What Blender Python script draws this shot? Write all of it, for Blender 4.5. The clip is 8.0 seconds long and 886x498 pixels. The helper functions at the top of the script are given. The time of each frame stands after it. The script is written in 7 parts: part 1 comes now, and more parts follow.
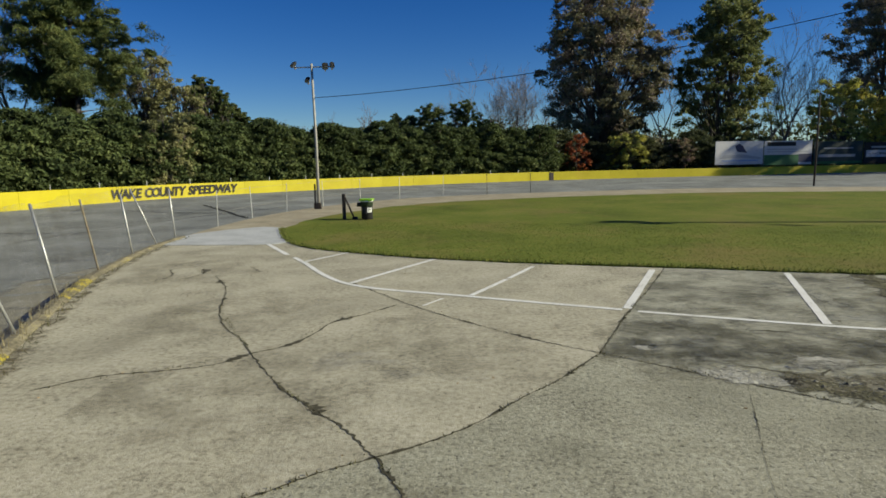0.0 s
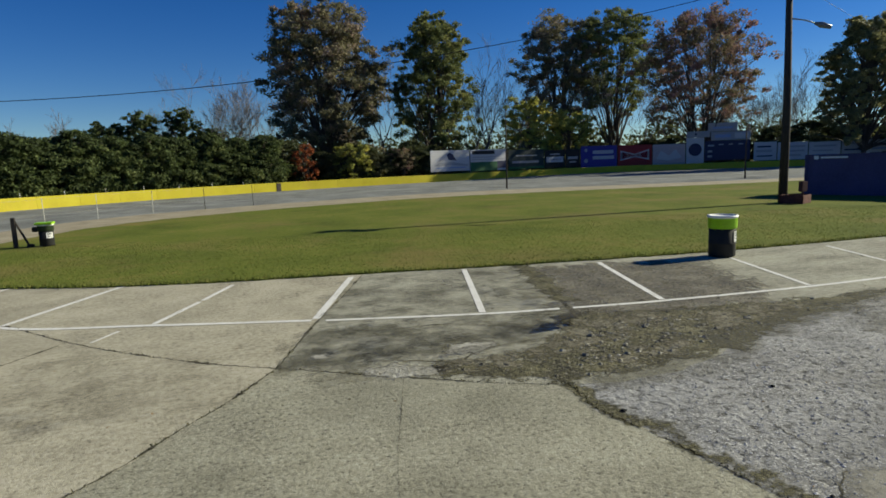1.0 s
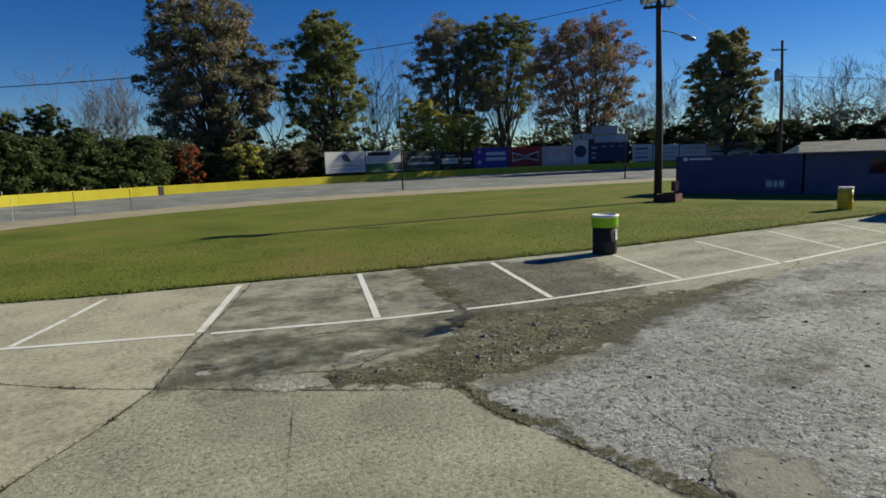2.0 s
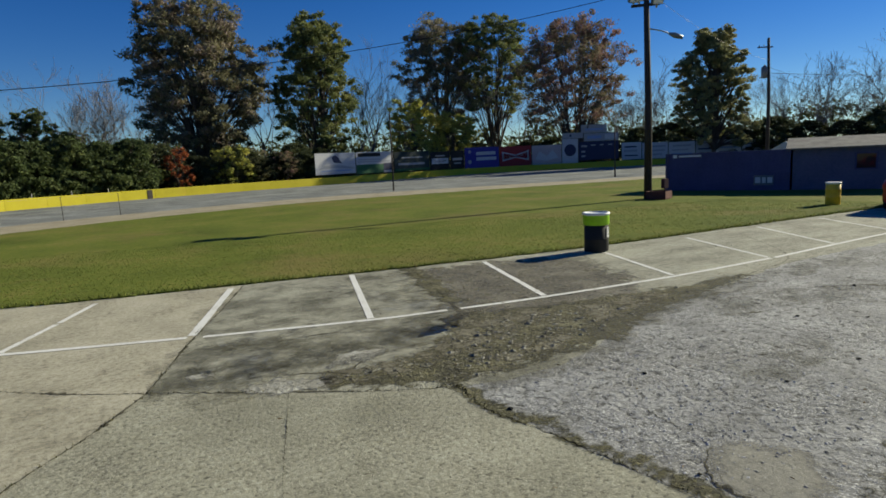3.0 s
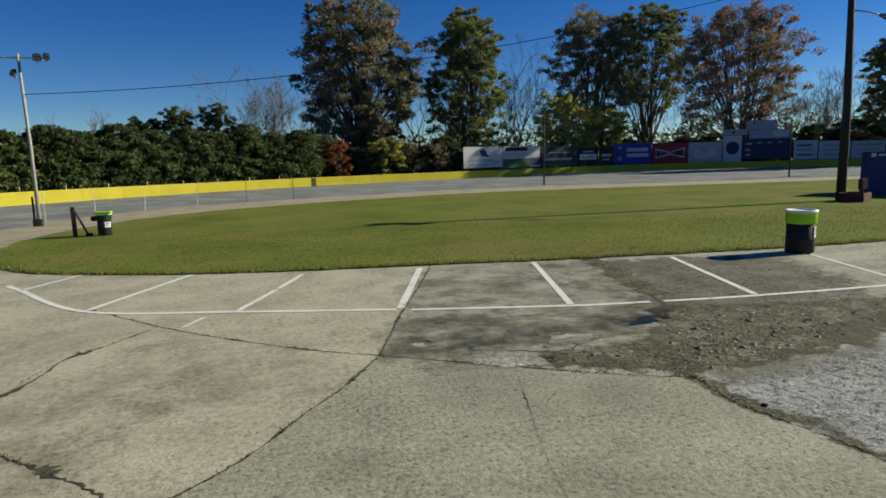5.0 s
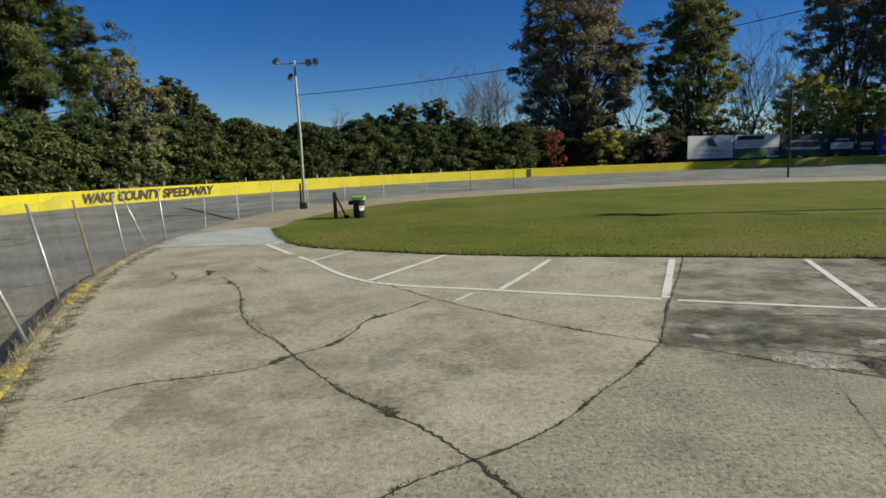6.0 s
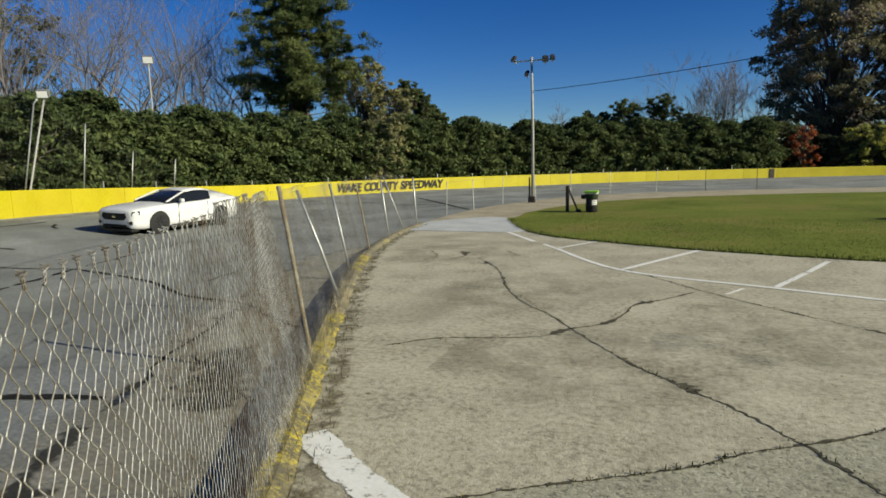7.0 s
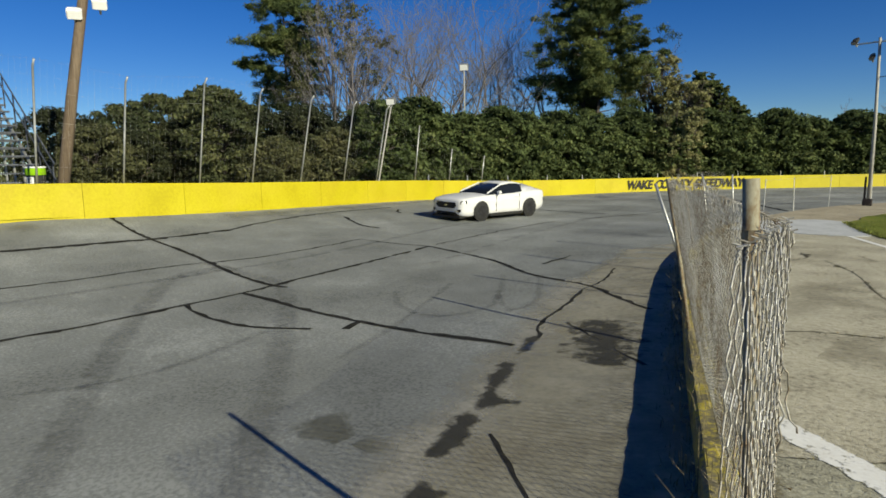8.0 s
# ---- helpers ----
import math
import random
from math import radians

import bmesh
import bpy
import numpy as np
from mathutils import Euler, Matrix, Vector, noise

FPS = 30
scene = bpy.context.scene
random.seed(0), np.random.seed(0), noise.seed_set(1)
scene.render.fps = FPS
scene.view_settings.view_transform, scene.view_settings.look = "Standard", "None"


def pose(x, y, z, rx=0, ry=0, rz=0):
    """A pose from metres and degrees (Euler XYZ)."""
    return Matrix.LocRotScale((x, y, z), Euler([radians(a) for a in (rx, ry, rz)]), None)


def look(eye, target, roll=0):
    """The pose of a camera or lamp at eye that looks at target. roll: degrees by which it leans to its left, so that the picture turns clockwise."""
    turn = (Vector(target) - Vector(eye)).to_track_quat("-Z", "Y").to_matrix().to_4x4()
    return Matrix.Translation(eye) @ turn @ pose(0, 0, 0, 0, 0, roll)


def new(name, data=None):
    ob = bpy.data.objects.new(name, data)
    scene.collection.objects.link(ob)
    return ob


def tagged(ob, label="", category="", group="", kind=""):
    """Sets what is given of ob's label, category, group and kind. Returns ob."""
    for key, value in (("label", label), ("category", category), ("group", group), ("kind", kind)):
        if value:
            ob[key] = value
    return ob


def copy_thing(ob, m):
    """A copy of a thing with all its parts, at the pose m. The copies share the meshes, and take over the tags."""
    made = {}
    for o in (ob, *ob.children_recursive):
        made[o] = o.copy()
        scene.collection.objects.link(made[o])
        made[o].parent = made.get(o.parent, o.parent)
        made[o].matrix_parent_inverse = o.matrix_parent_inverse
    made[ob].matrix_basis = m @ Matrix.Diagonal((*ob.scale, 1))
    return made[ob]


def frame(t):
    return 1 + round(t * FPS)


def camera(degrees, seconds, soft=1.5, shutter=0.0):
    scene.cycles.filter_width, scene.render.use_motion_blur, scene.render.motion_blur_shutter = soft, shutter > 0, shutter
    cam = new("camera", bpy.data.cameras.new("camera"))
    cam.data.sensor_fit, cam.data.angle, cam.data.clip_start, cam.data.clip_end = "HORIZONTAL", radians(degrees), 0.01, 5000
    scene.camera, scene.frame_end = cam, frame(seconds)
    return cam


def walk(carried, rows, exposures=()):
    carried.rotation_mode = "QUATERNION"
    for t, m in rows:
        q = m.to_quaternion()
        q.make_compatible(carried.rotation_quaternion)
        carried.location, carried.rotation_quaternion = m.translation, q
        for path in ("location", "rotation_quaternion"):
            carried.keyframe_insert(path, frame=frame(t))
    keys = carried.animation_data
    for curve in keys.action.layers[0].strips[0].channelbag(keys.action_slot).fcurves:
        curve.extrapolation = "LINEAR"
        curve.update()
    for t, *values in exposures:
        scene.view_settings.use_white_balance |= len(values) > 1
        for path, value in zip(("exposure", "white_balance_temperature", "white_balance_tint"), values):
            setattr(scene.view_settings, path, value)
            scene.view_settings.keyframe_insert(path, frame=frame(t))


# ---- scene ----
cam = camera(72.5, 8.0, soft=1.7)
PATH = [
    (0, (0.438, 0.982, 2.261), (0.306, 2.956, 1.967), -1.02),
    (0.5, (0.884, 0.838, 2.288), (1.206, 2.791, 2.002), -1.85),
    (1, (1.268, 0.76, 2.335), (1.962, 2.614, 2.048), -2.03),
    (1.5, (1.39, 0.75, 2.374), (2.312, 2.501, 2.081), -1.95),
    (2, (1.381, 0.801, 2.366), (2.376, 2.51, 2.071), -2.08),
    (3.5, (1.364, 0.842, 2.334), (2.386, 2.535, 2.038), -2.74),
    (4, (1.279, 0.94, 2.284), (2.287, 2.642, 1.986), -2.15),
    (4.2, (1.159, 1.01, 2.258), (2.126, 2.736, 1.962), -1.95),
    (5.5, (-0.088, 1.292, 2.188), (0.22, 3.246, 1.892), -1.61),
    (6, (-0.509, 1.266, 2.132), (-0.542, 3.244, 1.835), -1.93),
    (6.5, (-0.931, 1.067, 2.035), (-1.285, 3.014, 1.747), -1.63),
    (7, (-1.314, 0.822, 1.954), (-2.008, 2.676, 1.674), -1.38),
    (7.5, (-1.638, 0.318, 1.965), (-2.706, 1.987, 1.693), -1.81),
    (7.8, (-1.831, -0.097, 1.942), (-3.11, 1.416, 1.672), -1.02),
    (8, (-1.898, -0.724, 1.957), (-3.312, 0.664, 1.685), -1.04),
]
walk(cam, [(t, look(eye, target, roll)) for t, eye, target, roll in PATH], exposures=[(0.0, 0.40, 7300, -3), (8.0, 0.40, 7300, -3)])

# ---- light: low autumn sun from +x, clear deep-blue sky ----
SUN_EL, SUN_AZ = 25.5, 94.0          # azimuth from +y towards +x
world = bpy.data.worlds.new("sky")
scene.world = world
world.use_nodes = True
wn = world.node_tree
wn.nodes.clear()
sky = wn.nodes.new("ShaderNodeTexSky")
sky.sky_type, sky.sun_disc = 'NISHITA', False
sky.sun_elevation, sky.sun_rotation = radians(SUN_EL), radians(SUN_AZ)
sky.altitude, sky.air_density, sky.dust_density, sky.ozone_density = 1500, 1.0, 0.02, 6.0
bg = wn.nodes.new("ShaderNodeBackground")
bg.inputs["Strength"].default_value = 0.072
wout = wn.nodes.new("ShaderNodeOutputWorld")
tint = wn.nodes.new("ShaderNodeHueSaturation")
tint.inputs["Hue"].default_value = 0.519
tint.inputs["Saturation"].default_value, tint.inputs["Value"].default_value = 1.24, 1.0
wn.links.new(sky.outputs[0], tint.inputs["Color"])
wn.links.new(tint.outputs[0], bg.inputs[0])
wn.links.new(bg.outputs[0], wout.inputs[0])
sun_data = bpy.data.lights.new("sun", 'SUN')
sun_data.energy, sun_data.angle, sun_data.color = 5.0, radians(0.55), (1.0, 0.93, 0.82)
sun = new("sun", sun_data)
_se, _sa = radians(SUN_EL), radians(SUN_AZ)
SUN_DIR = Vector((math.sin(_sa) * math.cos(_se), math.cos(_sa) * math.cos(_se), math.sin(_se)))
sun.matrix_world = look(SUN_DIR * 150, (0, 0, 0))


# ---- materials ----
def material(name, colors, scale=1.0, rough=0.8, metal=0.0, bump=0.15, bump_scale=None, fine=12.0, spec=0.4,
             random_object=0.0, random_island=0.0, stops=None, stain=None, stain_scale=0.3, stain_amount=0.5, warp=0.0,
             stretch=(1, 1, 1), translucent=0.0, uneven=0.5):
    """A procedural surface: a ramp of colours over two scales of noise, optional stains, bump and random tint per piece."""
    m = bpy.data.materials.new(name)
    m.use_nodes = True
    nt = m.node_tree
    nodes, link = nt.nodes, nt.links.new
    bsdf = nodes["Principled BSDF"]
    co = nodes.new("ShaderNodeTexCoord")
    mp = nodes.new("ShaderNodeMapping")
    mp.inputs["Scale"].default_value = stretch
    link(co.outputs["Object"], mp.inputs["Vector"])
    big = nodes.new("ShaderNodeTexNoise")
    big.inputs["Scale"].default_value = scale
    big.inputs["Detail"].default_value = 6
    big.inputs["Roughness"].default_value = 0.6
    big.inputs["Distortion"].default_value = warp
    small = nodes.new("ShaderNodeTexNoise")
    small.inputs["Scale"].default_value = scale * fine
    small.inputs["Detail"].default_value = 4
    small.inputs["Roughness"].default_value = 0.7
    for n in (big, small):
        link(mp.outputs[0], n.inputs["Vector"])
    mix = nodes.new("ShaderNodeMix")
    mix.data_type = 'FLOAT'
    mix.inputs[0].default_value = uneven
    link(big.outputs[0], mix.inputs[2])
    link(small.outputs[0], mix.inputs[3])
    ramp = nodes.new("ShaderNodeValToRGB")
    el = ramp.color_ramp.elements
    n = len(colors)
    stops = stops or [0.39 + 0.22 * i / max(1, n - 1) for i in range(n)]
    el[0].position, el[0].color = stops[0], (*colors[0], 1)
    el[1].position, el[1].color = stops[-1], (*colors[-1], 1)
    for i in range(1, n - 1):
        e = el.new(stops[i])
        e.color = (*colors[i], 1)
    link(mix.outputs[0], ramp.inputs[0])
    col = ramp.outputs[0]
    if stain:
        sn = nodes.new("ShaderNodeTexNoise")
        sn.inputs["Scale"].default_value = stain_scale
        sn.inputs["Detail"].default_value = 8
        sn.inputs["Roughness"].default_value = 0.65
        sn.inputs["Distortion"].default_value = 0.6
        link(mp.outputs[0], sn.inputs["Vector"])
        sr = nodes.new("ShaderNodeMapRange")
        sr.inputs["From Min"].default_value, sr.inputs["From Max"].default_value = 0.5, 0.68
        sr.inputs["To Max"].default_value = stain_amount
        link(sn.outputs[0], sr.inputs["Value"])
        sm = nodes.new("ShaderNodeMix")
        sm.data_type = 'RGBA'
        link(sr.outputs[0], sm.inputs[0])
        link(col, sm.inputs[6])
        sm.inputs[7].default_value = (*stain, 1)
        col = sm.outputs[2]
    for amount, kind, socket in ((random_object, "ShaderNodeObjectInfo", "Random"), (random_island, "ShaderNodeNewGeometry", "Random Per Island")):
        if amount:
            inf = nodes.new(kind)
            mr = nodes.new("ShaderNodeMapRange")
            mr.inputs["To Min"].default_value, mr.inputs["To Max"].default_value = 1 - amount, 1 + amount
            link(inf.outputs[socket], mr.inputs["Value"])
            hs = nodes.new("ShaderNodeHueSaturation")
            link(mr.outputs[0], hs.inputs["Value"])
            link(col, hs.inputs["Color"])
            col = hs.outputs[0]
    link(col, bsdf.inputs["Base Color"])
    bsdf.inputs["Roughness"].default_value = rough
    bsdf.inputs["Metallic"].default_value = metal
    bsdf.inputs["Specular IOR Level"].default_value = spec
    if bump:
        bp = nodes.new("ShaderNodeBump")
        bp.inputs["Strength"].default_value = bump
        bp.inputs["Distance"].default_value = 0.02
        if bump_scale:
            bn = nodes.new("ShaderNodeTexNoise")
            bn.inputs["Scale"].default_value = bump_scale
            bn.inputs["Detail"].default_value = 5
            link(mp.outputs[0], bn.inputs["Vector"])
            link(bn.outputs[0], bp.inputs["Height"])
        else:
            link(mix.outputs[0], bp.inputs["Height"])
        link(bp.outputs[0], bsdf.inputs["Normal"])
    if translucent:
        tr = nodes.new("ShaderNodeBsdfTranslucent")
        link(col, tr.inputs["Color"])
        ms = nodes.new("ShaderNodeMixShader")
        ms.inputs[0].default_value = translucent
        link(bsdf.outputs[0], ms.inputs[1])
        link(tr.outputs[0], ms.inputs[2])
        link(ms.outputs[0], nodes["Material Output"].inputs["Surface"])
    return m


def plain(name, color, rough=0.6, metal=0.0, vary=0.15, scale=6.0, bump=0.05):
    dark = tuple(c * (1 - vary) for c in color)
    light = tuple(min(1, c * (1 + vary)) for c in color)
    return material(name, [dark, color, light], scale=scale, rough=rough, metal=metal, bump=bump)


M_CONCRETE = material("weathered_concrete", [(0.142, 0.126, 0.088), (0.303, 0.28, 0.206), (0.385, 0.357, 0.265), (0.439, 0.407, 0.308), (0.517, 0.486, 0.386)], scale=1.1, fine=13, rough=0.9,
                      bump=0.2, bump_scale=70, stain=(0.213, 0.196, 0.142), stain_scale=0.4, stain_amount=0.6, uneven=0.62, stops=[0.34, 0.43, 0.49, 0.55, 0.66])
M_CONCRETE_COARSE = material("coarse_weathered_concrete", [(0.104, 0.099, 0.072), (0.230, 0.22, 0.162), (0.292, 0.282, 0.209), (0.338, 0.327, 0.247), (0.425, 0.415, 0.328)], scale=1.2, fine=15, rough=0.92,
                             bump=0.2, bump_scale=60, stain=(0.164, 0.16, 0.115), stain_scale=0.5, stain_amount=0.6, uneven=0.65, stops=[0.34, 0.43, 0.49, 0.55, 0.66])
M_CONCRETE_DARK = material("stained_concrete", [(0.154, 0.15, 0.115), (0.265, 0.258, 0.20), (0.333, 0.325, 0.255), (0.396, 0.39, 0.31)], scale=1.0, fine=11, rough=0.9,
                           bump=0.3, bump_scale=40, stain=(0.145, 0.142, 0.11), stain_scale=0.7, stain_amount=0.35, stretch=(0.55, 1.2, 1))
M_CONCRETE_PALE = material("pale_concrete", [(0.33, 0.34, 0.34), (0.42, 0.43, 0.43), (0.48, 0.49, 0.49)], scale=1.2, rough=0.85, bump=0.2)


def coarse(mat, pit_scale=26.0, pit_color=(0.045, 0.044, 0.04), pit_level=0.43, fleck_scale=70.0, fleck_color=(0.62, 0.62, 0.60), fleck_level=0.60, crack_scale=1.6, relief=0.9, web=0.85):
    """Roughen a surface material: dark pits between stones, pale flecks, a web of fine cracks, and strong relief from the same pattern."""
    nt = mat.node_tree
    nodes, link = nt.nodes, nt.links.new
    bsdf = nodes["Principled BSDF"]
    col = bsdf.inputs["Base Color"].links[0].from_socket
    co = nodes.new("ShaderNodeTexCoord")

    def field(scale, detail, warp=0.0):
        n = nodes.new("ShaderNodeTexNoise")
        n.inputs["Scale"].default_value, n.inputs["Detail"].default_value = scale, detail
        n.inputs["Roughness"].default_value, n.inputs["Distortion"].default_value = 0.65, warp
        link(co.outputs["Object"], n.inputs["Vector"])
        return n.outputs[0]

    def ramp(value, lo, hi, out=1.0):
        r = nodes.new("ShaderNodeMapRange")
        r.inputs["From Min"].default_value, r.inputs["From Max"].default_value = lo, hi
        r.inputs["To Max"].default_value = out
        link(value, r.inputs["Value"])
        return r.outputs[0]

    def over(factor, base, color):
        m = nodes.new("ShaderNodeMix")
        m.data_type = 'RGBA'
        link(factor, m.inputs[0])
        link(base, m.inputs[6])
        m.inputs[7].default_value = (*color, 1)
        return m.outputs[2]

    pits, flecks, patchy = field(pit_scale, 5, 0.4), field(fleck_scale, 2), field(0.9, 4)
    gate = nodes.new("ShaderNodeMath")
    gate.operation = 'MULTIPLY'
    link(ramp(flecks, fleck_level, fleck_level + 0.07, 0.85), gate.inputs[0])
    link(ramp(patchy, 0.36, 0.56), gate.inputs[1])
    col = over(gate.outputs[0], col, fleck_color)
    col = over(ramp(pits, pit_level, pit_level - 0.10, 0.9), col, pit_color)
    vor = nodes.new("ShaderNodeTexVoronoi")
    vor.feature = 'DISTANCE_TO_EDGE'
    vor.inputs["Scale"].default_value = crack_scale
    wob = nodes.new("ShaderNodeTexNoise")
    wob.inputs["Scale"].default_value, wob.inputs["Detail"].default_value = 2.2, 5
    link(co.outputs["Object"], wob.inputs["Vector"])
    shift = nodes.new("ShaderNodeVectorMath")
    shift.operation = 'MULTIPLY_ADD'
    shift.inputs[1].default_value = (0.8, 0.8, 0.8)
    link(wob.outputs["Color"], shift.inputs[0])
    link(co.outputs["Object"], shift.inputs[2])
    link(shift.outputs[0], vor.inputs["Vector"])
    broken = nodes.new("ShaderNodeMath")
    broken.operation = 'MULTIPLY'
    link(ramp(vor.outputs["Distance"], 0.016, 0.004, web), broken.inputs[0])
    link(ramp(field(0.7, 3), 0.47, 0.55), broken.inputs[1])
    col = over(broken.outputs[0], col, pit_color)
    link(col, bsdf.inputs["Base Color"])
    bp = nodes.new("ShaderNodeBump")
    bp.inputs["Strength"].default_value, bp.inputs["Distance"].default_value = relief, 0.03
    link(pits, bp.inputs["Height"])
    link(bp.outputs[0], bsdf.inputs["Normal"])
    return mat


def frayed(mat, scale=3.0, reach=1.5, width=0.25, density=1.0):
    """Let a thin surface layer end in crumbs: it gives way to what lies below where its own edge weight and a noise are low."""
    nt = mat.node_tree
    nodes, link = nt.nodes, nt.links.new
    out = nodes["Material Output"]
    src = out.inputs["Surface"].links[0].from_socket
    at = nodes.new("ShaderNodeAttribute")
    at.attribute_name = "edge"
    co = nodes.new("ShaderNodeTexCoord")
    n = nodes.new("ShaderNodeTexNoise")
    n.inputs["Scale"].default_value, n.inputs["Detail"].default_value, n.inputs["Roughness"].default_value = scale, 8, 0.7
    link(co.outputs["Object"], n.inputs["Vector"])
    ma = nodes.new("ShaderNodeMath")
    ma.operation = 'MULTIPLY_ADD'
    ma.inputs[1].default_value, ma.inputs[2].default_value = reach * 2, -reach
    link(n.outputs[0], ma.inputs[0])
    ad = nodes.new("ShaderNodeMath")
    link(ma.outputs[0], ad.inputs[0])
    link(at.outputs["Fac"], ad.inputs[1])
    mr = nodes.new("ShaderNodeMapRange")
    mr.inputs["From Min"].default_value, mr.inputs["From Max"].default_value = 0.5 - width, 0.5 + width
    mr.inputs["To Max"].default_value = density
    link(ad.outputs[0], mr.inputs["Value"])
    tr = nodes.new("ShaderNodeBsdfTransparent")
    mx = nodes.new("ShaderNodeMixShader")
    link(mr.outputs[0], mx.inputs[0])
    link(tr.outputs[0], mx.inputs[1])
    link(src, mx.inputs[2])
    link(mx.outputs[0], out.inputs["Surface"])
    return mat


coarse(M_CONCRETE_COARSE, pit_scale=24, pit_color=(0.085, 0.08, 0.06), pit_level=0.44, fleck_scale=60, fleck_color=(0.50, 0.48, 0.40), fleck_level=0.58, relief=0.38, web=0.0)
coarse(M_CONCRETE, pit_scale=34, pit_color=(0.12, 0.112, 0.08), pit_level=0.42, fleck_scale=80, fleck_color=(0.50, 0.48, 0.39), fleck_level=0.60, relief=0.3, web=0.0)
coarse(M_CONCRETE_DARK, pit_scale=26, pit_color=(0.10, 0.094, 0.07), pit_level=0.42, fleck_scale=70, fleck_color=(0.46, 0.44, 0.36), fleck_level=0.61, relief=0.5, web=0.6, crack_scale=1.1)
M_ASPHALT_OLD = coarse(material("worn_grey_asphalt", [(0.155, 0.155, 0.15), (0.222, 0.222, 0.216), (0.272, 0.272, 0.265), (0.34, 0.34, 0.33)], scale=1.0, fine=14, rough=0.92,
                                bump=0.0, stain=(0.17, 0.165, 0.145), stain_scale=0.45, stain_amount=0.6, uneven=0.5, stops=[0.40, 0.47, 0.53, 0.60]),
                       pit_scale=9.0, pit_level=0.455, fleck_scale=42.0, fleck_color=(0.66, 0.66, 0.64), fleck_level=0.56, crack_scale=2.4)
M_TRACK = material("track_asphalt", [(0.115, 0.12, 0.114), (0.188, 0.196, 0.187), (0.225, 0.235, 0.225), (0.32, 0.33, 0.315)], scale=0.35, fine=70, rough=0.88, bump=0.25, bump_scale=90,
                   stain=(0.13, 0.134, 0.128), stain_scale=0.11, stain_amount=0.45, uneven=0.5, spec=0.1)
M_TAR = material("black_crack_sealer", [(0.016, 0.016, 0.015), (0.034, 0.033, 0.031)], scale=5, rough=0.9, bump=0.1, spec=0.05)
M_RUBBER = frayed(material("tyre_mark_rubber", [(0.05, 0.05, 0.05), (0.10, 0.10, 0.10)], scale=3, rough=0.85, bump=0.0, spec=0.1), 5.0, 0.9, 0.5, 0.42)
M_JOINT = material("crack_fill_soil", [(0.025, 0.023, 0.014), (0.055, 0.049, 0.03), (0.10, 0.09, 0.055)], scale=9, rough=0.95, bump=0.4)
M_DIRT = coarse(material("damp_mossy_dirt", [(0.034, 0.031, 0.017), (0.067, 0.062, 0.031), (0.115, 0.106, 0.053), (0.196, 0.182, 0.109)], scale=2.2, fine=9, rough=0.95, bump=0.0),
                pit_scale=16, pit_color=(0.018, 0.016, 0.01), pit_level=0.45, fleck_scale=18, fleck_color=(0.33, 0.31, 0.24), fleck_level=0.60, relief=1.0)
frayed(M_DIRT, 3.2, 1.7, 0.18)
M_SOIL = material("planter_soil", [(0.035, 0.03, 0.02), (0.07, 0.06, 0.038), (0.12, 0.105, 0.065)], scale=3, rough=0.95, bump=0.5)
M_TAN = material("tan_dry_edge", [(0.22, 0.19, 0.13), (0.31, 0.27, 0.19), (0.38, 0.34, 0.25)], scale=0.8, rough=0.95, bump=0.3)
M_LAWN = material("mown_lawn", [(0.078, 0.098, 0.018), (0.11, 0.138, 0.024), (0.14, 0.162, 0.03), (0.19, 0.175, 0.052)], scale=0.3, fine=40, rough=0.95, bump=0.5, bump_scale=60,
                  stain=(0.20, 0.155, 0.06), stain_scale=0.22, stain_amount=0.7, spec=0.1)
M_ROUGH_GRASS = material("rough_grass", [(0.06, 0.07, 0.02), (0.11, 0.115, 0.035), (0.17, 0.15, 0.06)], scale=0.5, fine=20, rough=0.95, bump=0.8, spec=0.1)
M_YELLOW = material("yellow_wall_paint", [(0.395, 0.33, 0.008), (0.455, 0.386, 0.011), (0.495, 0.428, 0.018)], scale=0.7, fine=18, rough=0.55, bump=0.12,
                    stain=(0.45, 0.33, 0.03), stain_scale=0.35, stain_amount=0.4)
M_KERB = material("flaking_yellow_kerb", [(0.10, 0.09, 0.06), (0.20, 0.17, 0.07), (0.40, 0.325, 0.04), (0.50, 0.42, 0.05)], scale=2.6, fine=11, rough=0.85, bump=0.5, stops=[0.44, 0.50, 0.55, 0.66], stain=(0.19, 0.165, 0.11), stain_scale=1.3, stain_amount=0.8)
M_KERB_WORN = material("worn_brown_kerb", [(0.09, 0.08, 0.055), (0.17, 0.15, 0.10), (0.24, 0.21, 0.135), (0.36, 0.30, 0.07)], scale=2.2, fine=9, rough=0.9, bump=0.5, stops=[0.40, 0.48, 0.56, 0.64])
M_WHITE_LINE = frayed(material("worn_white_line", [(0.42, 0.41, 0.36), (0.66, 0.65, 0.61), (0.74, 0.74, 0.71)], scale=3.0, fine=10, rough=0.8, bump=0.1, stops=[0.36, 0.43, 0.6]), 9.0, 1.9, 0.2)
M_GALV = material("galvanised_steel", [(0.40, 0.40, 0.38), (0.55, 0.55, 0.53)], scale=8, rough=0.5, metal=0.75, bump=0.05)
M_WIRE = material("chain_link_wire", [(0.16, 0.115, 0.07), (0.27, 0.245, 0.20), (0.40, 0.39, 0.36), (0.52, 0.51, 0.48)], scale=1.6, fine=9, rough=0.5, metal=0.45, bump=0.0)
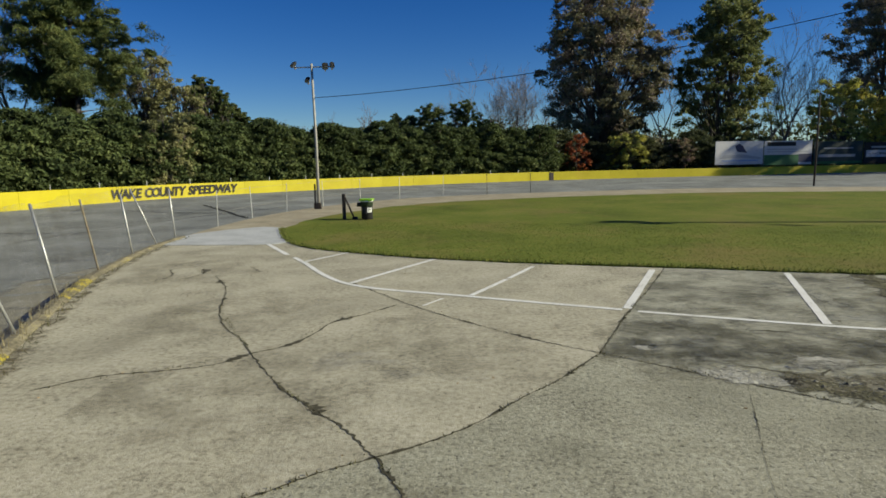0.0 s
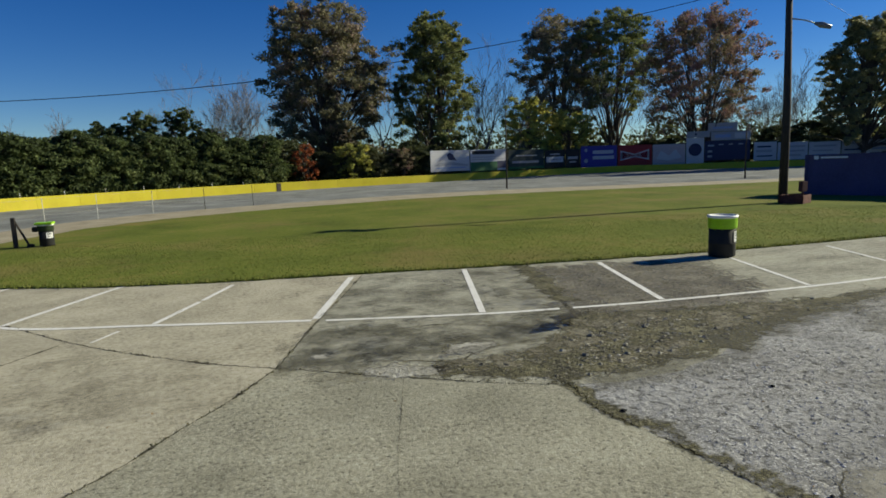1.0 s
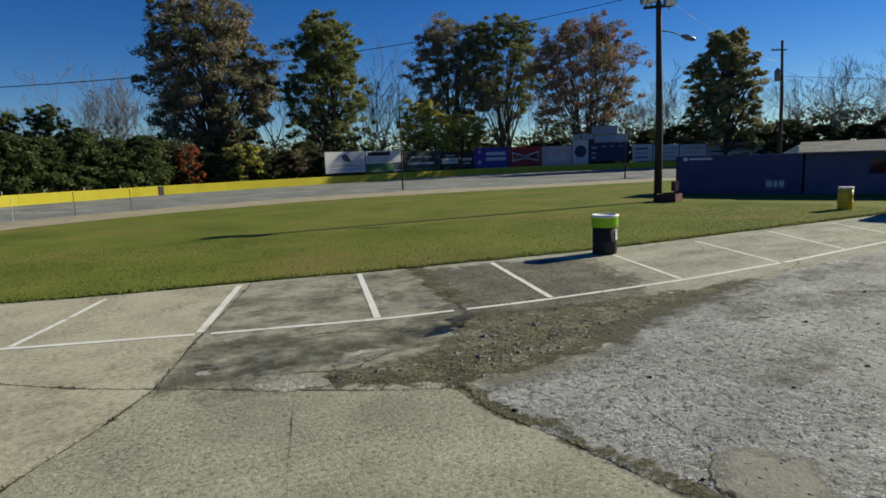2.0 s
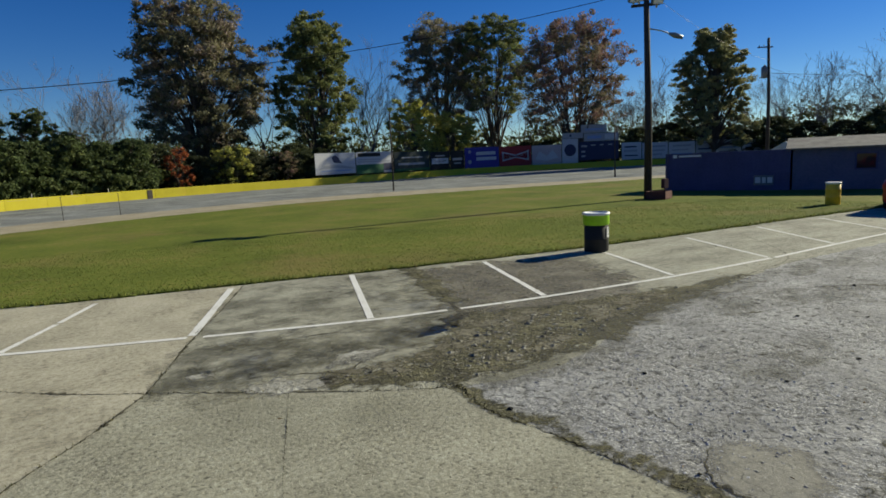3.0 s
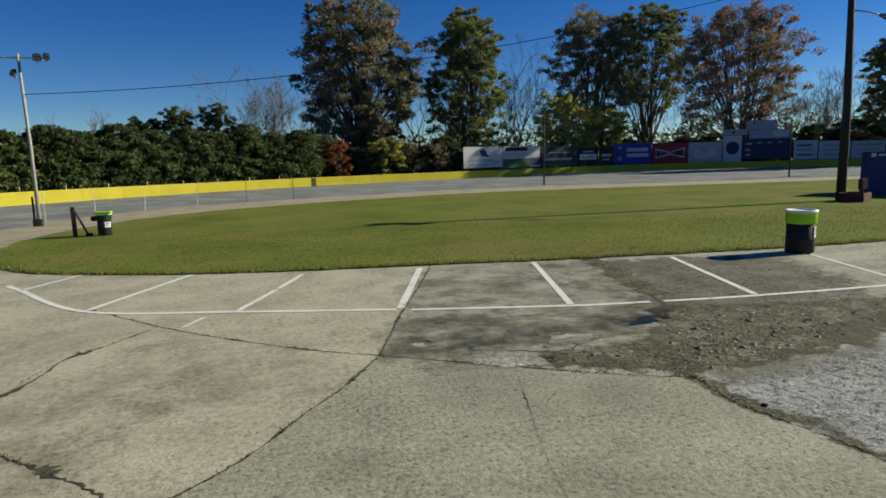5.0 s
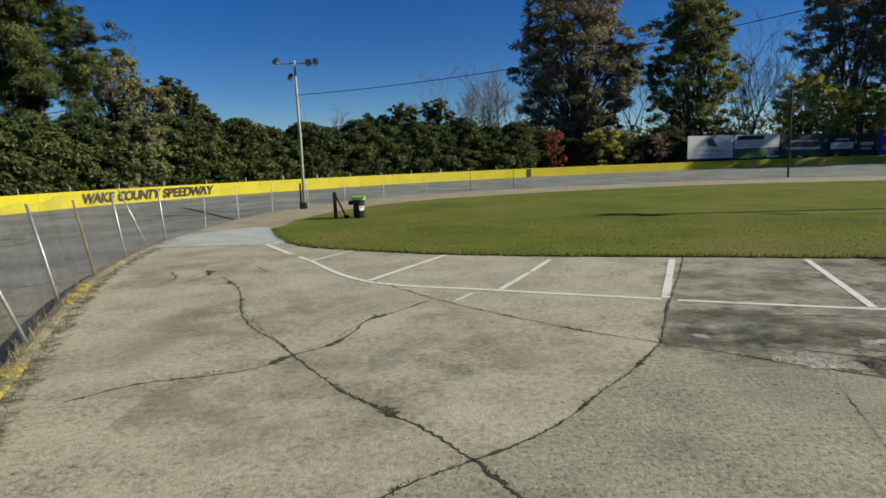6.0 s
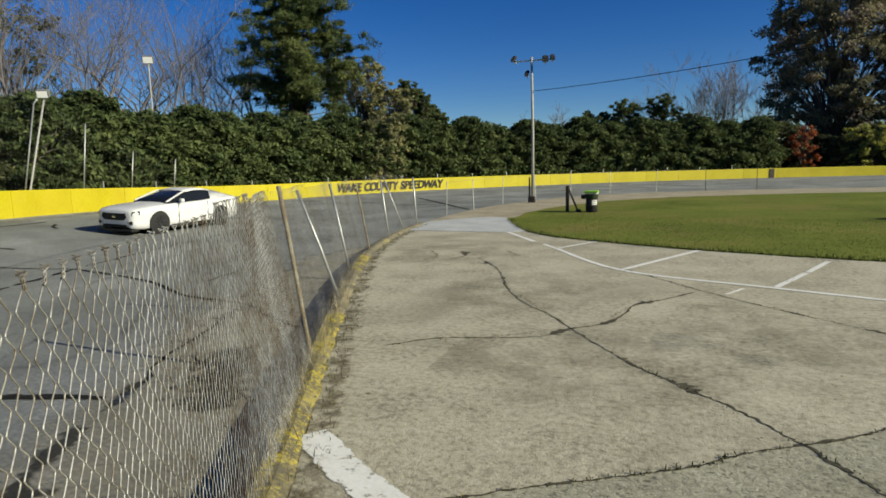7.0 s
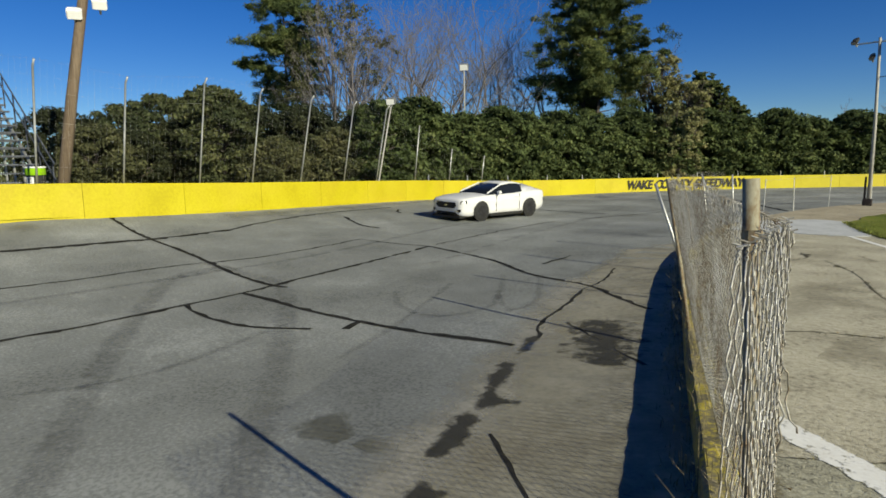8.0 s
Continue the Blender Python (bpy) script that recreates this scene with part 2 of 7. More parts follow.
M_RUST_POST = material("rusty_painted_post", [(0.15, 0.095, 0.055), (0.20, 0.16, 0.10), (0.25, 0.23, 0.165), (0.30, 0.285, 0.215)], scale=9, fine=5, rough=0.75, bump=0.2, stops=[0.42, 0.49, 0.55, 0.66], stretch=(1, 1, 0.6))
M_POLE_LIGHT = plain("pale_grey_pole", (0.33, 0.32, 0.29), rough=0.7)
M_POLE_WOOD = material("weathered_pole_wood", [(0.07, 0.05, 0.033), (0.13, 0.095, 0.064), (0.18, 0.138, 0.095)], scale=4, rough=0.9, stretch=(1, 1, 0.06), bump=0.3)
M_POLE_DARK = material("dark_creosote_pole", [(0.018, 0.014, 0.012), (0.04, 0.032, 0.028), (0.065, 0.052, 0.045)], scale=4, rough=0.85, stretch=(1, 1, 0.06), bump=0.3)
M_BLACK = plain("black_plastic", (0.018, 0.018, 0.017), rough=0.8)
M_LIME = plain("lime_green_paint", (0.30, 0.58, 0.02), rough=0.45)
M_WHITE = plain("white_paint", (0.74, 0.74, 0.72), rough=0.5, vary=0.05)
M_LAMP = plain("lamp_housing", (0.16, 0.165, 0.17), rough=0.4)
M_LAMP_FACE = plain("white_lamp_face", (0.8, 0.8, 0.78), rough=0.3, vary=0.03)
M_BARK = material("tree_bark", [(0.035, 0.029, 0.026), (0.075, 0.063, 0.055), (0.125, 0.108, 0.095)], scale=3, rough=0.95, stretch=(1, 1, 0.2), bump=0.5)
M_BARK_PALE = material("pale_bark", [(0.10, 0.092, 0.095), (0.16, 0.148, 0.154), (0.23, 0.212, 0.215)], scale=3, rough=0.95, stretch=(1, 1, 0.2), bump=0.3)


def leafy(name, colors):
    return material(name, colors, scale=0.28, fine=7, rough=0.75, bump=0.0, random_island=0.42, spec=0.25, translucent=0.42)


M_HEDGE = leafy("dark_hedge_leaves", [(0.043, 0.061, 0.024), (0.09, 0.121, 0.043), (0.165, 0.186, 0.07)])
M_SHRUB = leafy("olive_shrub_leaves", [(0.043, 0.056, 0.027), (0.092, 0.106, 0.045), (0.163, 0.16, 0.070)])
M_THICKET = leafy("dull_thicket_leaves", [(0.021, 0.028, 0.015), (0.045, 0.053, 0.025), (0.080, 0.082, 0.040)])
M_PINE = leafy("pine_needles", [(0.043, 0.065, 0.029), (0.10, 0.132, 0.048), (0.225, 0.245, 0.085)])
M_OAK = leafy("autumn_oak_leaves", [(0.078, 0.088, 0.052), (0.15, 0.142, 0.09), (0.205, 0.196, 0.102), (0.26, 0.205, 0.16), (0.31, 0.24, 0.205)])
M_OAK_GREEN = leafy("late_green_leaves", [(0.072, 0.094, 0.042), (0.13, 0.159, 0.062), (0.215, 0.234, 0.086), (0.305, 0.293, 0.117)])
M_OAK_RED = leafy("reddish_autumn_leaves", [(0.134, 0.13, 0.078), (0.21, 0.188, 0.108), (0.27, 0.168, 0.145), (0.36, 0.205, 0.19)])
M_YELLOWING = leafy("yellow_green_leaves", [(0.194, 0.211, 0.057), (0.389, 0.389, 0.1), (0.648, 0.567, 0.146)])
M_RED_BUSH = leafy("red_bush_leaves", [(0.14, 0.06, 0.028), (0.36, 0.105, 0.045), (0.52, 0.185, 0.06)])
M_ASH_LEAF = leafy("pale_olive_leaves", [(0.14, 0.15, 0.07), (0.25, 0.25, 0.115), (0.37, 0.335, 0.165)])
M_TAN_LEAF = leafy("tan_green_leaves", [(0.055, 0.063, 0.031), (0.108, 0.112, 0.052), (0.175, 0.163, 0.080)])


# ---- helpers of this scene ----
def mesh_object(name, bm, mat, parent=None):
    me = bpy.data.meshes.new(name)
    bm.to_mesh(me)
    bm.free()
    if mat is not None:
        me.materials.append(mat)
    ob = new(name, me)
    if parent is not None:
        ob.parent = parent
    return ob


def part(name, bm, mat, parent, label=""):
    return tagged(mesh_object(name, bm, mat, parent), label)


def thing(name, label, category, group="", at=(0, 0, 0), turn=0.0):
    ob = new(name)
    ob.empty_display_size = 0.2
    ob.matrix_basis = pose(*at, 0, 0, turn)
    return tagged(ob, label, category, group)


def structure(name, bm, mat, label, category):
    return tagged(mesh_object(name, bm, mat), label, category, kind="structure")


def smooth(ob, angle=40):
    for p in ob.data.polygons:
        p.use_smooth = True
    return ob


def box(bm, x0, y0, z0, x1, y1, z1, bevel=0.0, m=None):
    r = bmesh.ops.create_cube(bm, size=1.0)
    vs = r["verts"]
    for v in vs:
        v.co = Vector(((v.co.x + 0.5) * (x1 - x0) + x0, (v.co.y + 0.5) * (y1 - y0) + y0, (v.co.z + 0.5) * (z1 - z0) + z0))
    if bevel:
        es = list({e for v in vs for e in v.link_edges})
        res = bmesh.ops.bevel(bm, geom=es, offset=bevel, segments=2, affect='EDGES')
        vs = list({v for f in res["faces"] for v in f.verts} | {v for v in vs if v.is_valid})
    if m is not None:
        bmesh.ops.transform(bm, matrix=m, verts=[v for v in vs if v.is_valid])
    return bm


def tube(bm, pts, radii, sides=8, cap=True):
    """A tapered tube along points."""
    pts = [Vector(p) for p in pts]
    if not isinstance(radii, (list, tuple)):
        radii = [radii] * len(pts)
    rings = []
    side = None
    for i, p in enumerate(pts):
        d = (pts[min(i + 1, len(pts) - 1)] - pts[max(i - 1, 0)]).normalized()
        if side is None:
            side = d.orthogonal().normalized()
        side = (side - d * side.dot(d))
        side = side.normalized() if side.length > 1e-5 else d.orthogonal().normalized()
        up = d.cross(side)
        rings.append([bm.verts.new(p + (side * math.cos(a) + up * math.sin(a)) * radii[i])
                      for a in (2 * math.pi * k / sides for k in range(sides))])
    for a, b in zip(rings, rings[1:]):
        for k in range(sides):
            bm.faces.new((a[k], a[(k + 1) % sides], b[(k + 1) % sides], b[k]))
    if cap:
        bm.faces.new(list(reversed(rings[0])))
        bm.faces.new(rings[-1])
    return bm


def lathe(bm, profile, sides=20, centre=(0, 0)):
    rings = []
    for r, z in profile:
        rings.append([bm.verts.new((centre[0] + r * math.cos(2 * math.pi * k / sides), centre[1] + r * math.sin(2 * math.pi * k / sides), z)) for k in range(sides)])
    for a, b in zip(rings, rings[1:]):
        for k in range(sides):
            bm.faces.new((a[k], a[(k + 1) % sides], b[(k + 1) % sides], b[k]))
    bm.faces.new(list(reversed(rings[0])))
    bm.faces.new(rings[-1])
    return bm


def catmull(pts, step=0.5):
    """A smooth line through points, about one vertex every step metres."""
    ps = [np.array(p, float) for p in pts]
    ps = [2 * ps[0] - ps[1]] + ps + [2 * ps[-1] - ps[-2]]
    out = []
    for a, b, c, d in zip(ps, ps[1:], ps[2:], ps[3:]):
        n = max(1, int(np.linalg.norm(c - b) / step))
        for k in range(n):
            t = k / n
            out.append(0.5 * (2 * b + (c - a) * t + (2 * a - 5 * b + 4 * c - d) * t * t + (3 * b - a - 3 * c + d) * t ** 3))
    out.append(ps[-2])
    return out


def resample(pts, n):
    ps = np.array(pts, float)
    s = np.r_[0, np.cumsum(np.linalg.norm(np.diff(ps, axis=0), axis=1))]
    q = np.linspace(0, s[-1], n)
    return np.stack([np.interp(q, s, ps[:, k]) for k in range(ps.shape[1])], 1)


def sheet(bm, outline, z=0.0, depth=0.0):
    """A flat polygon at height z, with sides going down by depth."""
    vs = [bm.verts.new((p[0], p[1], z)) for p in outline]
    f = bm.faces.new(vs)
    f.normal_update()
    if f.normal.z < 0:
        f.normal_flip()
    if depth:
        low = [bm.verts.new((p[0], p[1], z - depth)) for p in outline]
        n = len(vs)
        for k in range(n):
            bm.faces.new((vs[k], vs[(k + 1) % n], low[(k + 1) % n], low[k]))
    bmesh.ops.triangulate(bm, faces=[f])
    bmesh.ops.recalc_face_normals(bm, faces=bm.faces)
    return bm


def ragged(pts, amount, step, seed):
    """A line with small sideways wobble."""
    rnd = random.Random(seed)
    line = catmull([(p[0], p[1], 0) for p in pts], step)
    out = []
    for k, p in enumerate(line):
        w = 0 if k in (0, len(line) - 1) else amount
        out.append((p[0] + rnd.uniform(-w, w), p[1] + rnd.uniform(-w, w)))
    return out


def ribbon(bm, line, width, height, seed=0, uneven=0.5, drape=None):
    """A thin strip along a line on the ground, its width uneven, lying height above the surface."""
    rnd = random.Random(seed)
    pts = [Vector((p[0], p[1])) for p in line]
    last = None
    for k, p in enumerate(pts):
        d = pts[min(k + 1, len(pts) - 1)] - pts[max(k - 1, 0)]
        d = d.normalized() if d.length > 1e-6 else Vector((1, 0))
        nrm = Vector((-d.y, d.x))
        wide = width[k] if isinstance(width, list) else width
        w0, w1 = (wide * 0.5 * (1 + uneven * rnd.uniform(-1, 1)) for _ in range(2))
        pair = []
        for q in (p + nrm * w0, p - nrm * w1):
            base = drape(q.x, q.y) if drape else 0.0
            pair.append(bm.verts.new((q.x, q.y, base + height)))
        if last:
            f = bm.faces.new((last[0], pair[0], pair[1], last[1]))
            f.normal_update()
            if f.normal.z < 0:
                f.normal_flip()
        last = pair
    return bm


def edge_weights(me, values):
    at = me.attributes.new("edge", 'FLOAT', 'POINT')
    for d, v in zip(at.data, values):
        d.value = v


def soft_patch(name, outline, mat, parent, label="", height=0.002, fade=0.25, cell=0.1, drape=None, weight=1.0):
    """A thin layer lying on the ground inside an outline; its edge weight rises from 0 at the rim to 1 inside."""
    poly = np.array(outline, float)
    nxt = np.roll(poly, -1, 0)
    xs = np.arange(poly[:, 0].min() - cell, poly[:, 0].max() + 2 * cell, cell)
    ys = np.arange(poly[:, 1].min() - cell, poly[:, 1].max() + 2 * cell, cell)
    gx, gy = np.meshgrid(xs, ys, indexing="ij")
    p = np.stack([gx, gy], -1)[:, :, None, :]
    e = (nxt - poly)[None, None]
    t = np.clip(((p - poly) * e).sum(-1) / ((e * e).sum(-1) + 1e-12), 0, 1)
    dist = np.linalg.norm(p - poly - t[..., None] * e, axis=-1).min(-1)
    cross = (poly[:, 1] > gy[..., None]) != (nxt[:, 1] > gy[..., None])
    xint = poly[:, 0] + (gy[..., None] - poly[:, 1]) * (nxt - poly)[:, 0] / ((nxt - poly)[:, 1] + 1e-12)
    inner = ((cross & (gx[..., None] < xint)).sum(-1) % 2) == 1
    signed = np.where(inner, dist, -dist)
    w = np.clip(0.5 + signed / fade, -1.2, weight)
    bm = bmesh.new()
    grid, vals = {}, []
    for i in range(len(xs) - 1):
        for j in range(len(ys) - 1):
            if max(signed[i, j], signed[i + 1, j], signed[i, j + 1], signed[i + 1, j + 1]) < -fade * 0.8:
                continue
            quad = []
            for a, b in ((i, j), (i + 1, j), (i + 1, j + 1), (i, j + 1)):
                if (a, b) not in grid:
                    x, y = xs[a], ys[b]
                    grid[a, b] = bm.verts.new((x, y, (drape(x, y) if drape else 0.0) + height))
                    vals.append(float(w[a, b]))
                quad.append(grid[a, b])
            bm.faces.new(quad)
    ob = part(name, bm, mat, parent, label)
    edge_weights(ob.data, vals)
    return smooth(ob)


def band(line, width):
    """The outline of a strip of a given width along a line."""
    ps = np.array([(p[0], p[1]) for p in line], float)
    d = np.gradient(ps, axis=0)
    n = np.stack([-d[:, 1], d[:, 0]], 1) / (np.linalg.norm(d, axis=1)[:, None] + 1e-9)
    return np.concatenate([ps + n * width / 2, (ps - n * width / 2)[::-1]]).tolist()


# ---- plan: the track's inner edge (fence side), its outer wall, the lawn and the apron ----
FENCE = [(-1.1, -3.2), (-1.89, -0.75), (-2.2, 0.33), (-2.5, 1.33), (-3.25, 3.0), (-4.55, 5.73), (-5.58, 7.98), (-6.75, 10.6), (-7.6, 12.8), (-8.25, 15.2), (-8.65, 17.2), (-8.85, 19.0)]
INNER_FAR = [(-9.1, 22.0), (-8.9, 26.0), (-8.0, 30.0), (-5.9, 34.3), (-3.0, 37.4), (3.0, 40.4), (10.0, 42.2), (17.0, 43.2), (26.0, 42.0), (35.0, 39.5), (50.0, 35.5), (75.0, 29.0), (100.0, 22.0)]
INNER = [(6.0, -40.0), (3.0, -16.0), (1.2, -7.0)] + FENCE + INNER_FAR
WALL = [(-18.0, -60.0, 0.9), (-19.6, -35.0, 0.88), (-20.6, -14.0, 0.82), (-21.1, 1.3, 0.72), (-21.4, 4.5, 0.64), (-22.0, 8.5, 0.52), (-23.2, 14.0, 0.40), (-24.7, 20.0, 0.26),
        (-24.9, 25.0, 0.12), (-23.9, 30.0, 0.02), (-22.4, 36.0, 0.0), (-18.4, 42.8, 0.0), (-13.0, 48.6, 0.0), (-7.0, 53.8, 0.0), (0.0, 58.3, 0.0), (8.0, 62.2, 0.0),
        (16.0, 64.8, 0.0), (25.0, 67.0, 0.0), (35.0, 69.6, 0.0), (45.0, 71.8, 0.0), (55.0, 71.5, 0.0), (64.0, 68.0, 0.0), (75.0, 61.0, 0.0), (90.0, 52.0, 0.0), (112.0, 42.0, 0.0)]
inner_line = np.array([(p[0], p[1]) for p in catmull([(x, y, 0) for x, y in INNER], 0.7)])
wall_line = np.array(catmull(WALL, 1.0))
wall_fine = np.array(catmull(WALL, 0.12))


def inner_z(x, y):
    """Height of the track's inner edge: below the raised apron, level with the lawn past the gate."""
    f = min(1.0, max(0.0, (y - 9.0) / 10.0))
    f = f * f * (3 - 2 * f)
    return -0.22 * (1 - f) - 0.02 * f


def near_line(line, x, y):
    """Nearest distance to a line and the index there."""
    d = np.hypot(line[:, 0] - x, line[:, 1] - y)
    k = int(d.argmin())
    return float(d[k]), k


def track_z(x, y):
    a, i = near_line(inner_line, x, y)
    b, j = near_line(wall_fine, x, y)
    s = a / max(1e-6, a + b)
    zi = inner_z(*inner_line[i])
    sag = 0.17 * math.sin(math.pi * s) * min(1.0, max(0.0, (30.0 - y) / 12.0))      # the racing groove lies a little lower than the inner edge
    return zi + (wall_fine[j, 2] - zi) * s ** 3.4 - sag


# ---- ground to the horizon ----
bm = bmesh.new()
bmesh.ops.create_grid(bm, x_segments=40, y_segments=40, size=1500)
bmesh.ops.translate(bm, verts=bm.verts, vec=(0, 0, -0.9))
structure("ground", bm, M_ROUGH_GRASS, "rough autumn grass field reaching to the horizon", "ground")

# ---- track ----
bm = bmesh.new()
NS = 420
ins, outs = resample([(p[0], p[1]) for p in inner_line], NS), resample([(p[0], p[1]) for p in wall_line], NS)


def strip_rows(bm, a, b, rows, height):
    grid = []
    for k in range(len(a)):
        row = []
        for r in range(rows + 1):
            s = r / rows
            p = a[k] * (1 - s) + b[k] * s
            row.append(bm.verts.new((p[0], p[1], height(p[0], p[1], k, s))))
        grid.append(row)
    for g, h in zip(grid, grid[1:]):
        for r in range(rows):
            f = bm.faces.new((g[r], g[r + 1], h[r + 1], h[r]))
            f.normal_update()
            if f.normal.z < 0:
                f.normal_flip()
    return bm


strip_rows(bm, ins, outs, 12, lambda x, y, k, s: track_z(x, y))
track = smooth(structure("road", bm, M_TRACK, "grey patched asphalt of a banked oval race track", "race track"))

# outer bank behind the wall
bm = bmesh.new()
w2 = resample(wall_line, 200)
nrm = np.gradient(w2[:, :2], axis=0)
nrm = np.stack([-nrm[:, 1], nrm[:, 0]], 1) / np.linalg.norm(nrm, axis=1)[:, None]
far = w2[:, :2] + nrm * 60
rndb = random.Random(4)
strip_rows(bm, w2[:, :2], far, 8, lambda x, y, k, s: w2[k, 2] * (1 - s) + 0.05 + (rndb.uniform(-0.1, 0.15) if 0 < s < 1 else 0) - 0.9 * (s > 0.99))
smooth(structure("ground_bank", bm, M_ROUGH_GRASS, "dry grass bank outside the track wall", "ground"))

# ---- lawn ----
LAWN_NEAR = [(-6.4, 21.0), (-5.3, 18.2), (-4.0, 16.4), (-1.6, 15.0), (0.4, 14.25), (2.0, 13.8), (3.95, 13.4), (6.3, 12.8), (9.2, 12.2), (12.4, 11.7), (15.2, 11.4), (18.4, 11.2), (22.7, 10.85), (26.6, 10.5), (45.0, 9.0), (95.0, 6.0)]
LAWN_FAR = [(95.0, 19.0), (74.0, 25.5), (50.0, 31.8), (39.0, 33.6), (32.0, 35.0), (23.5, 36.8), (15.0, 37.9), (9.0, 36.9), (2.8, 35.0), (-2.5, 31.8), (-5.0, 28.0), (-6.1, 24.8), (-6.4, 21.0)]
bm = bmesh.new()
sheet(bm, ragged(LAWN_NEAR, 0.05, 0.3, 1)[:-1] + [LAWN_NEAR[-1]] + ragged(LAWN_FAR, 0.12, 0.6, 2)[:-1], 0.03, 0.5)
structure("ground_lawn", bm, M_LAWN, "mown green infield lawn with dry patches", "lawn")

# tan dry strip between lawn and track
bm = bmesh.new()
outline = [(p[0], p[1]) for p in catmull([(x, y, 0) for x, y in INNER_FAR], 1.0)]
sheet(bm, outline + [(100.0, 12.0), (60.0, 20.0), (20.0, 28.0), (-3.0, 22.0), (-6.0, 17.2), (-8.85, 17.3)], 0.005, 0.5)
structure("ground_edge", bm, M_TAN, "tan dry soil strip beside the asphalt", "ground")

# ---- apron: slabs on a soil bed ----
bm = bmesh.new()
sheet(bm, [(1.6, -8.0)] + [(p[0] + 0.12, p[1]) for p in FENCE] + [(-6.3, 21.0), (-3.9, 16.8), (4.0, 13.7), (12.4, 12.2), (26.6, 11.0), (60.0, 8.6), (60.0, -8.0)], -0.03, 0.6)
apron = structure("pavement", bm, M_JOINT, "cracked concrete and asphalt parking apron", "pavement")

C_LOW = [(-3.25, 3.35), (-2.2, 4.1), (-1.17, 4.72), (-0.78, 5.05), (-0.41, 5.29), (0.0, 5.57), (0.39, 5.95), (0.8, 6.5), (1.23, 7.01), (1.79, 7.85)]
C_UP = [(1.79, 7.85), (2.17, 8.8), (2.62, 9.89), (3.3, 11.4), (4.1, 13.3)]
D_WEST = [(-2.04, 12.0), (-0.73, 10.23), (0.14, 9.27), (1.05, 8.4), (1.79, 7.85)]
D_EAST = [(1.79, 7.85), (2.5, 7.32), (3.04, 6.92), (3.9, 6.3), (4.56, 5.93)]
LINE_WEST = [(-5.42, 17.3), (-4.31, 15.38), (-3.61, 14.33), (-2.04, 12.0)]
ASPH_LOW = [(4.56, 5.93), (4.45, 5.25), (4.57, 4.69), (4.67, 3.87), (4.74, 3.13), (4.85, 2.1)]
ASPH_UP = [(4.56, 5.93), (5.04, 5.78), (5.82, 5.79), (6.98, 6.14), (8.22, 6.66), (10.83, 6.97), (13.5, 7.33), (18.37, 7.14), (30.0, 6.4), (60.0, 5.0)]
RIGHT_EDGE = [(4.85, 2.1), (5.35, 2.34), (6.21, 2.57), (7.4, 2.87), (12.0, 3.9), (30.0, 4.6), (60.0, 3.6)]
KERB_SIDE = [(p[0] + 0.14, p[1]) for p in FENCE]


def slab(name, outline, z, mat, label):
    bm = bmesh.new()
    sheet(bm, outline, z, 0.06)
    return part(name, bm, mat, apron, label)


def rg(line, seed, amount=0.018):
    return ragged(line, amount, 0.16, seed)


c_low, c_up, d_west, d_east, l_west = rg(C_LOW, 11), rg(C_UP, 12), rg(D_WEST, 13), rg(D_EAST, 14), rg(LINE_WEST, 15, 0.004)
a_low, a_up, r_edge = rg(ASPH_LOW, 16, 0.04), ragged(ASPH_UP, 0.06, 0.3, 17), ragged(RIGHT_EDGE, 0.03, 0.3, 18)
kerb_up = [p for p in KERB_SIDE if p[1] > 3.2]
slab("slab", c_low + d_west[::-1][1:] + l_west[::-1][1:] + [(-8.4, 17.25)] + kerb_up[::-1], 0.0, M_CONCRETE, "")
slab("slab", l_west + d_west[1:] + c_up[1:] + [(2.0, 13.8), (0.4, 14.25), (-1.6, 15.0), (-4.0, 16.4), (-5.3, 18.2)], 0.0, M_CONCRETE, "")
slab("slab", [(1.6, -8.0), (1.3, -7.0), (-0.95, -3.2), (-1.75, -0.75), (-2.06, 0.33), (-2.36, 1.33)] + c_low + d_east[1:] + a_low[1:] + [(4.85, -8.0)], 0.0, M_CONCRETE_COARSE, "coarse weathered concrete")
slab("slab", c_up[::-1] + d_east[1:] + a_up[1:] + [(60.0, 8.6), (45.0, 9.2), (26.6, 10.6), (18.4, 11.3), (12.4, 11.8), (9.2, 12.3), (6.3, 12.9)], 0.0, M_CONCRETE_DARK, "stained and patched concrete")
slab("asphalt_patch", a_low[::-1] + a_up[1:] + r_edge[::-1][:-1], 0.0, M_ASPHALT_OLD, "coarse worn grey asphalt")
slab("slab", r_edge + [(60.0, -8.0), (4.85, -8.0)], 0.0, M_CONCRETE_COARSE, "coarse weathered concrete")
bm = bmesh.new()
sheet(bm, ragged([(-8.6, 17.25), (-5.4, 17.35), (-5.3, 18.6), (-6.4, 21.2), (-7.6, 21.6), (-8.9, 19.6), (-8.6, 17.25)], 0.03, 0.3, 21)[:-1], 0.012, 0.1)
part("slab", bm, M_CONCRETE_PALE, apron, "pale clean concrete gateway")


# ---- outer wall, yellow concrete in cast lengths ----
def wall_height(y):
    return 1.0 - 0.17 * min(1.0, max(0.0, (y - 20.0) / 40.0))


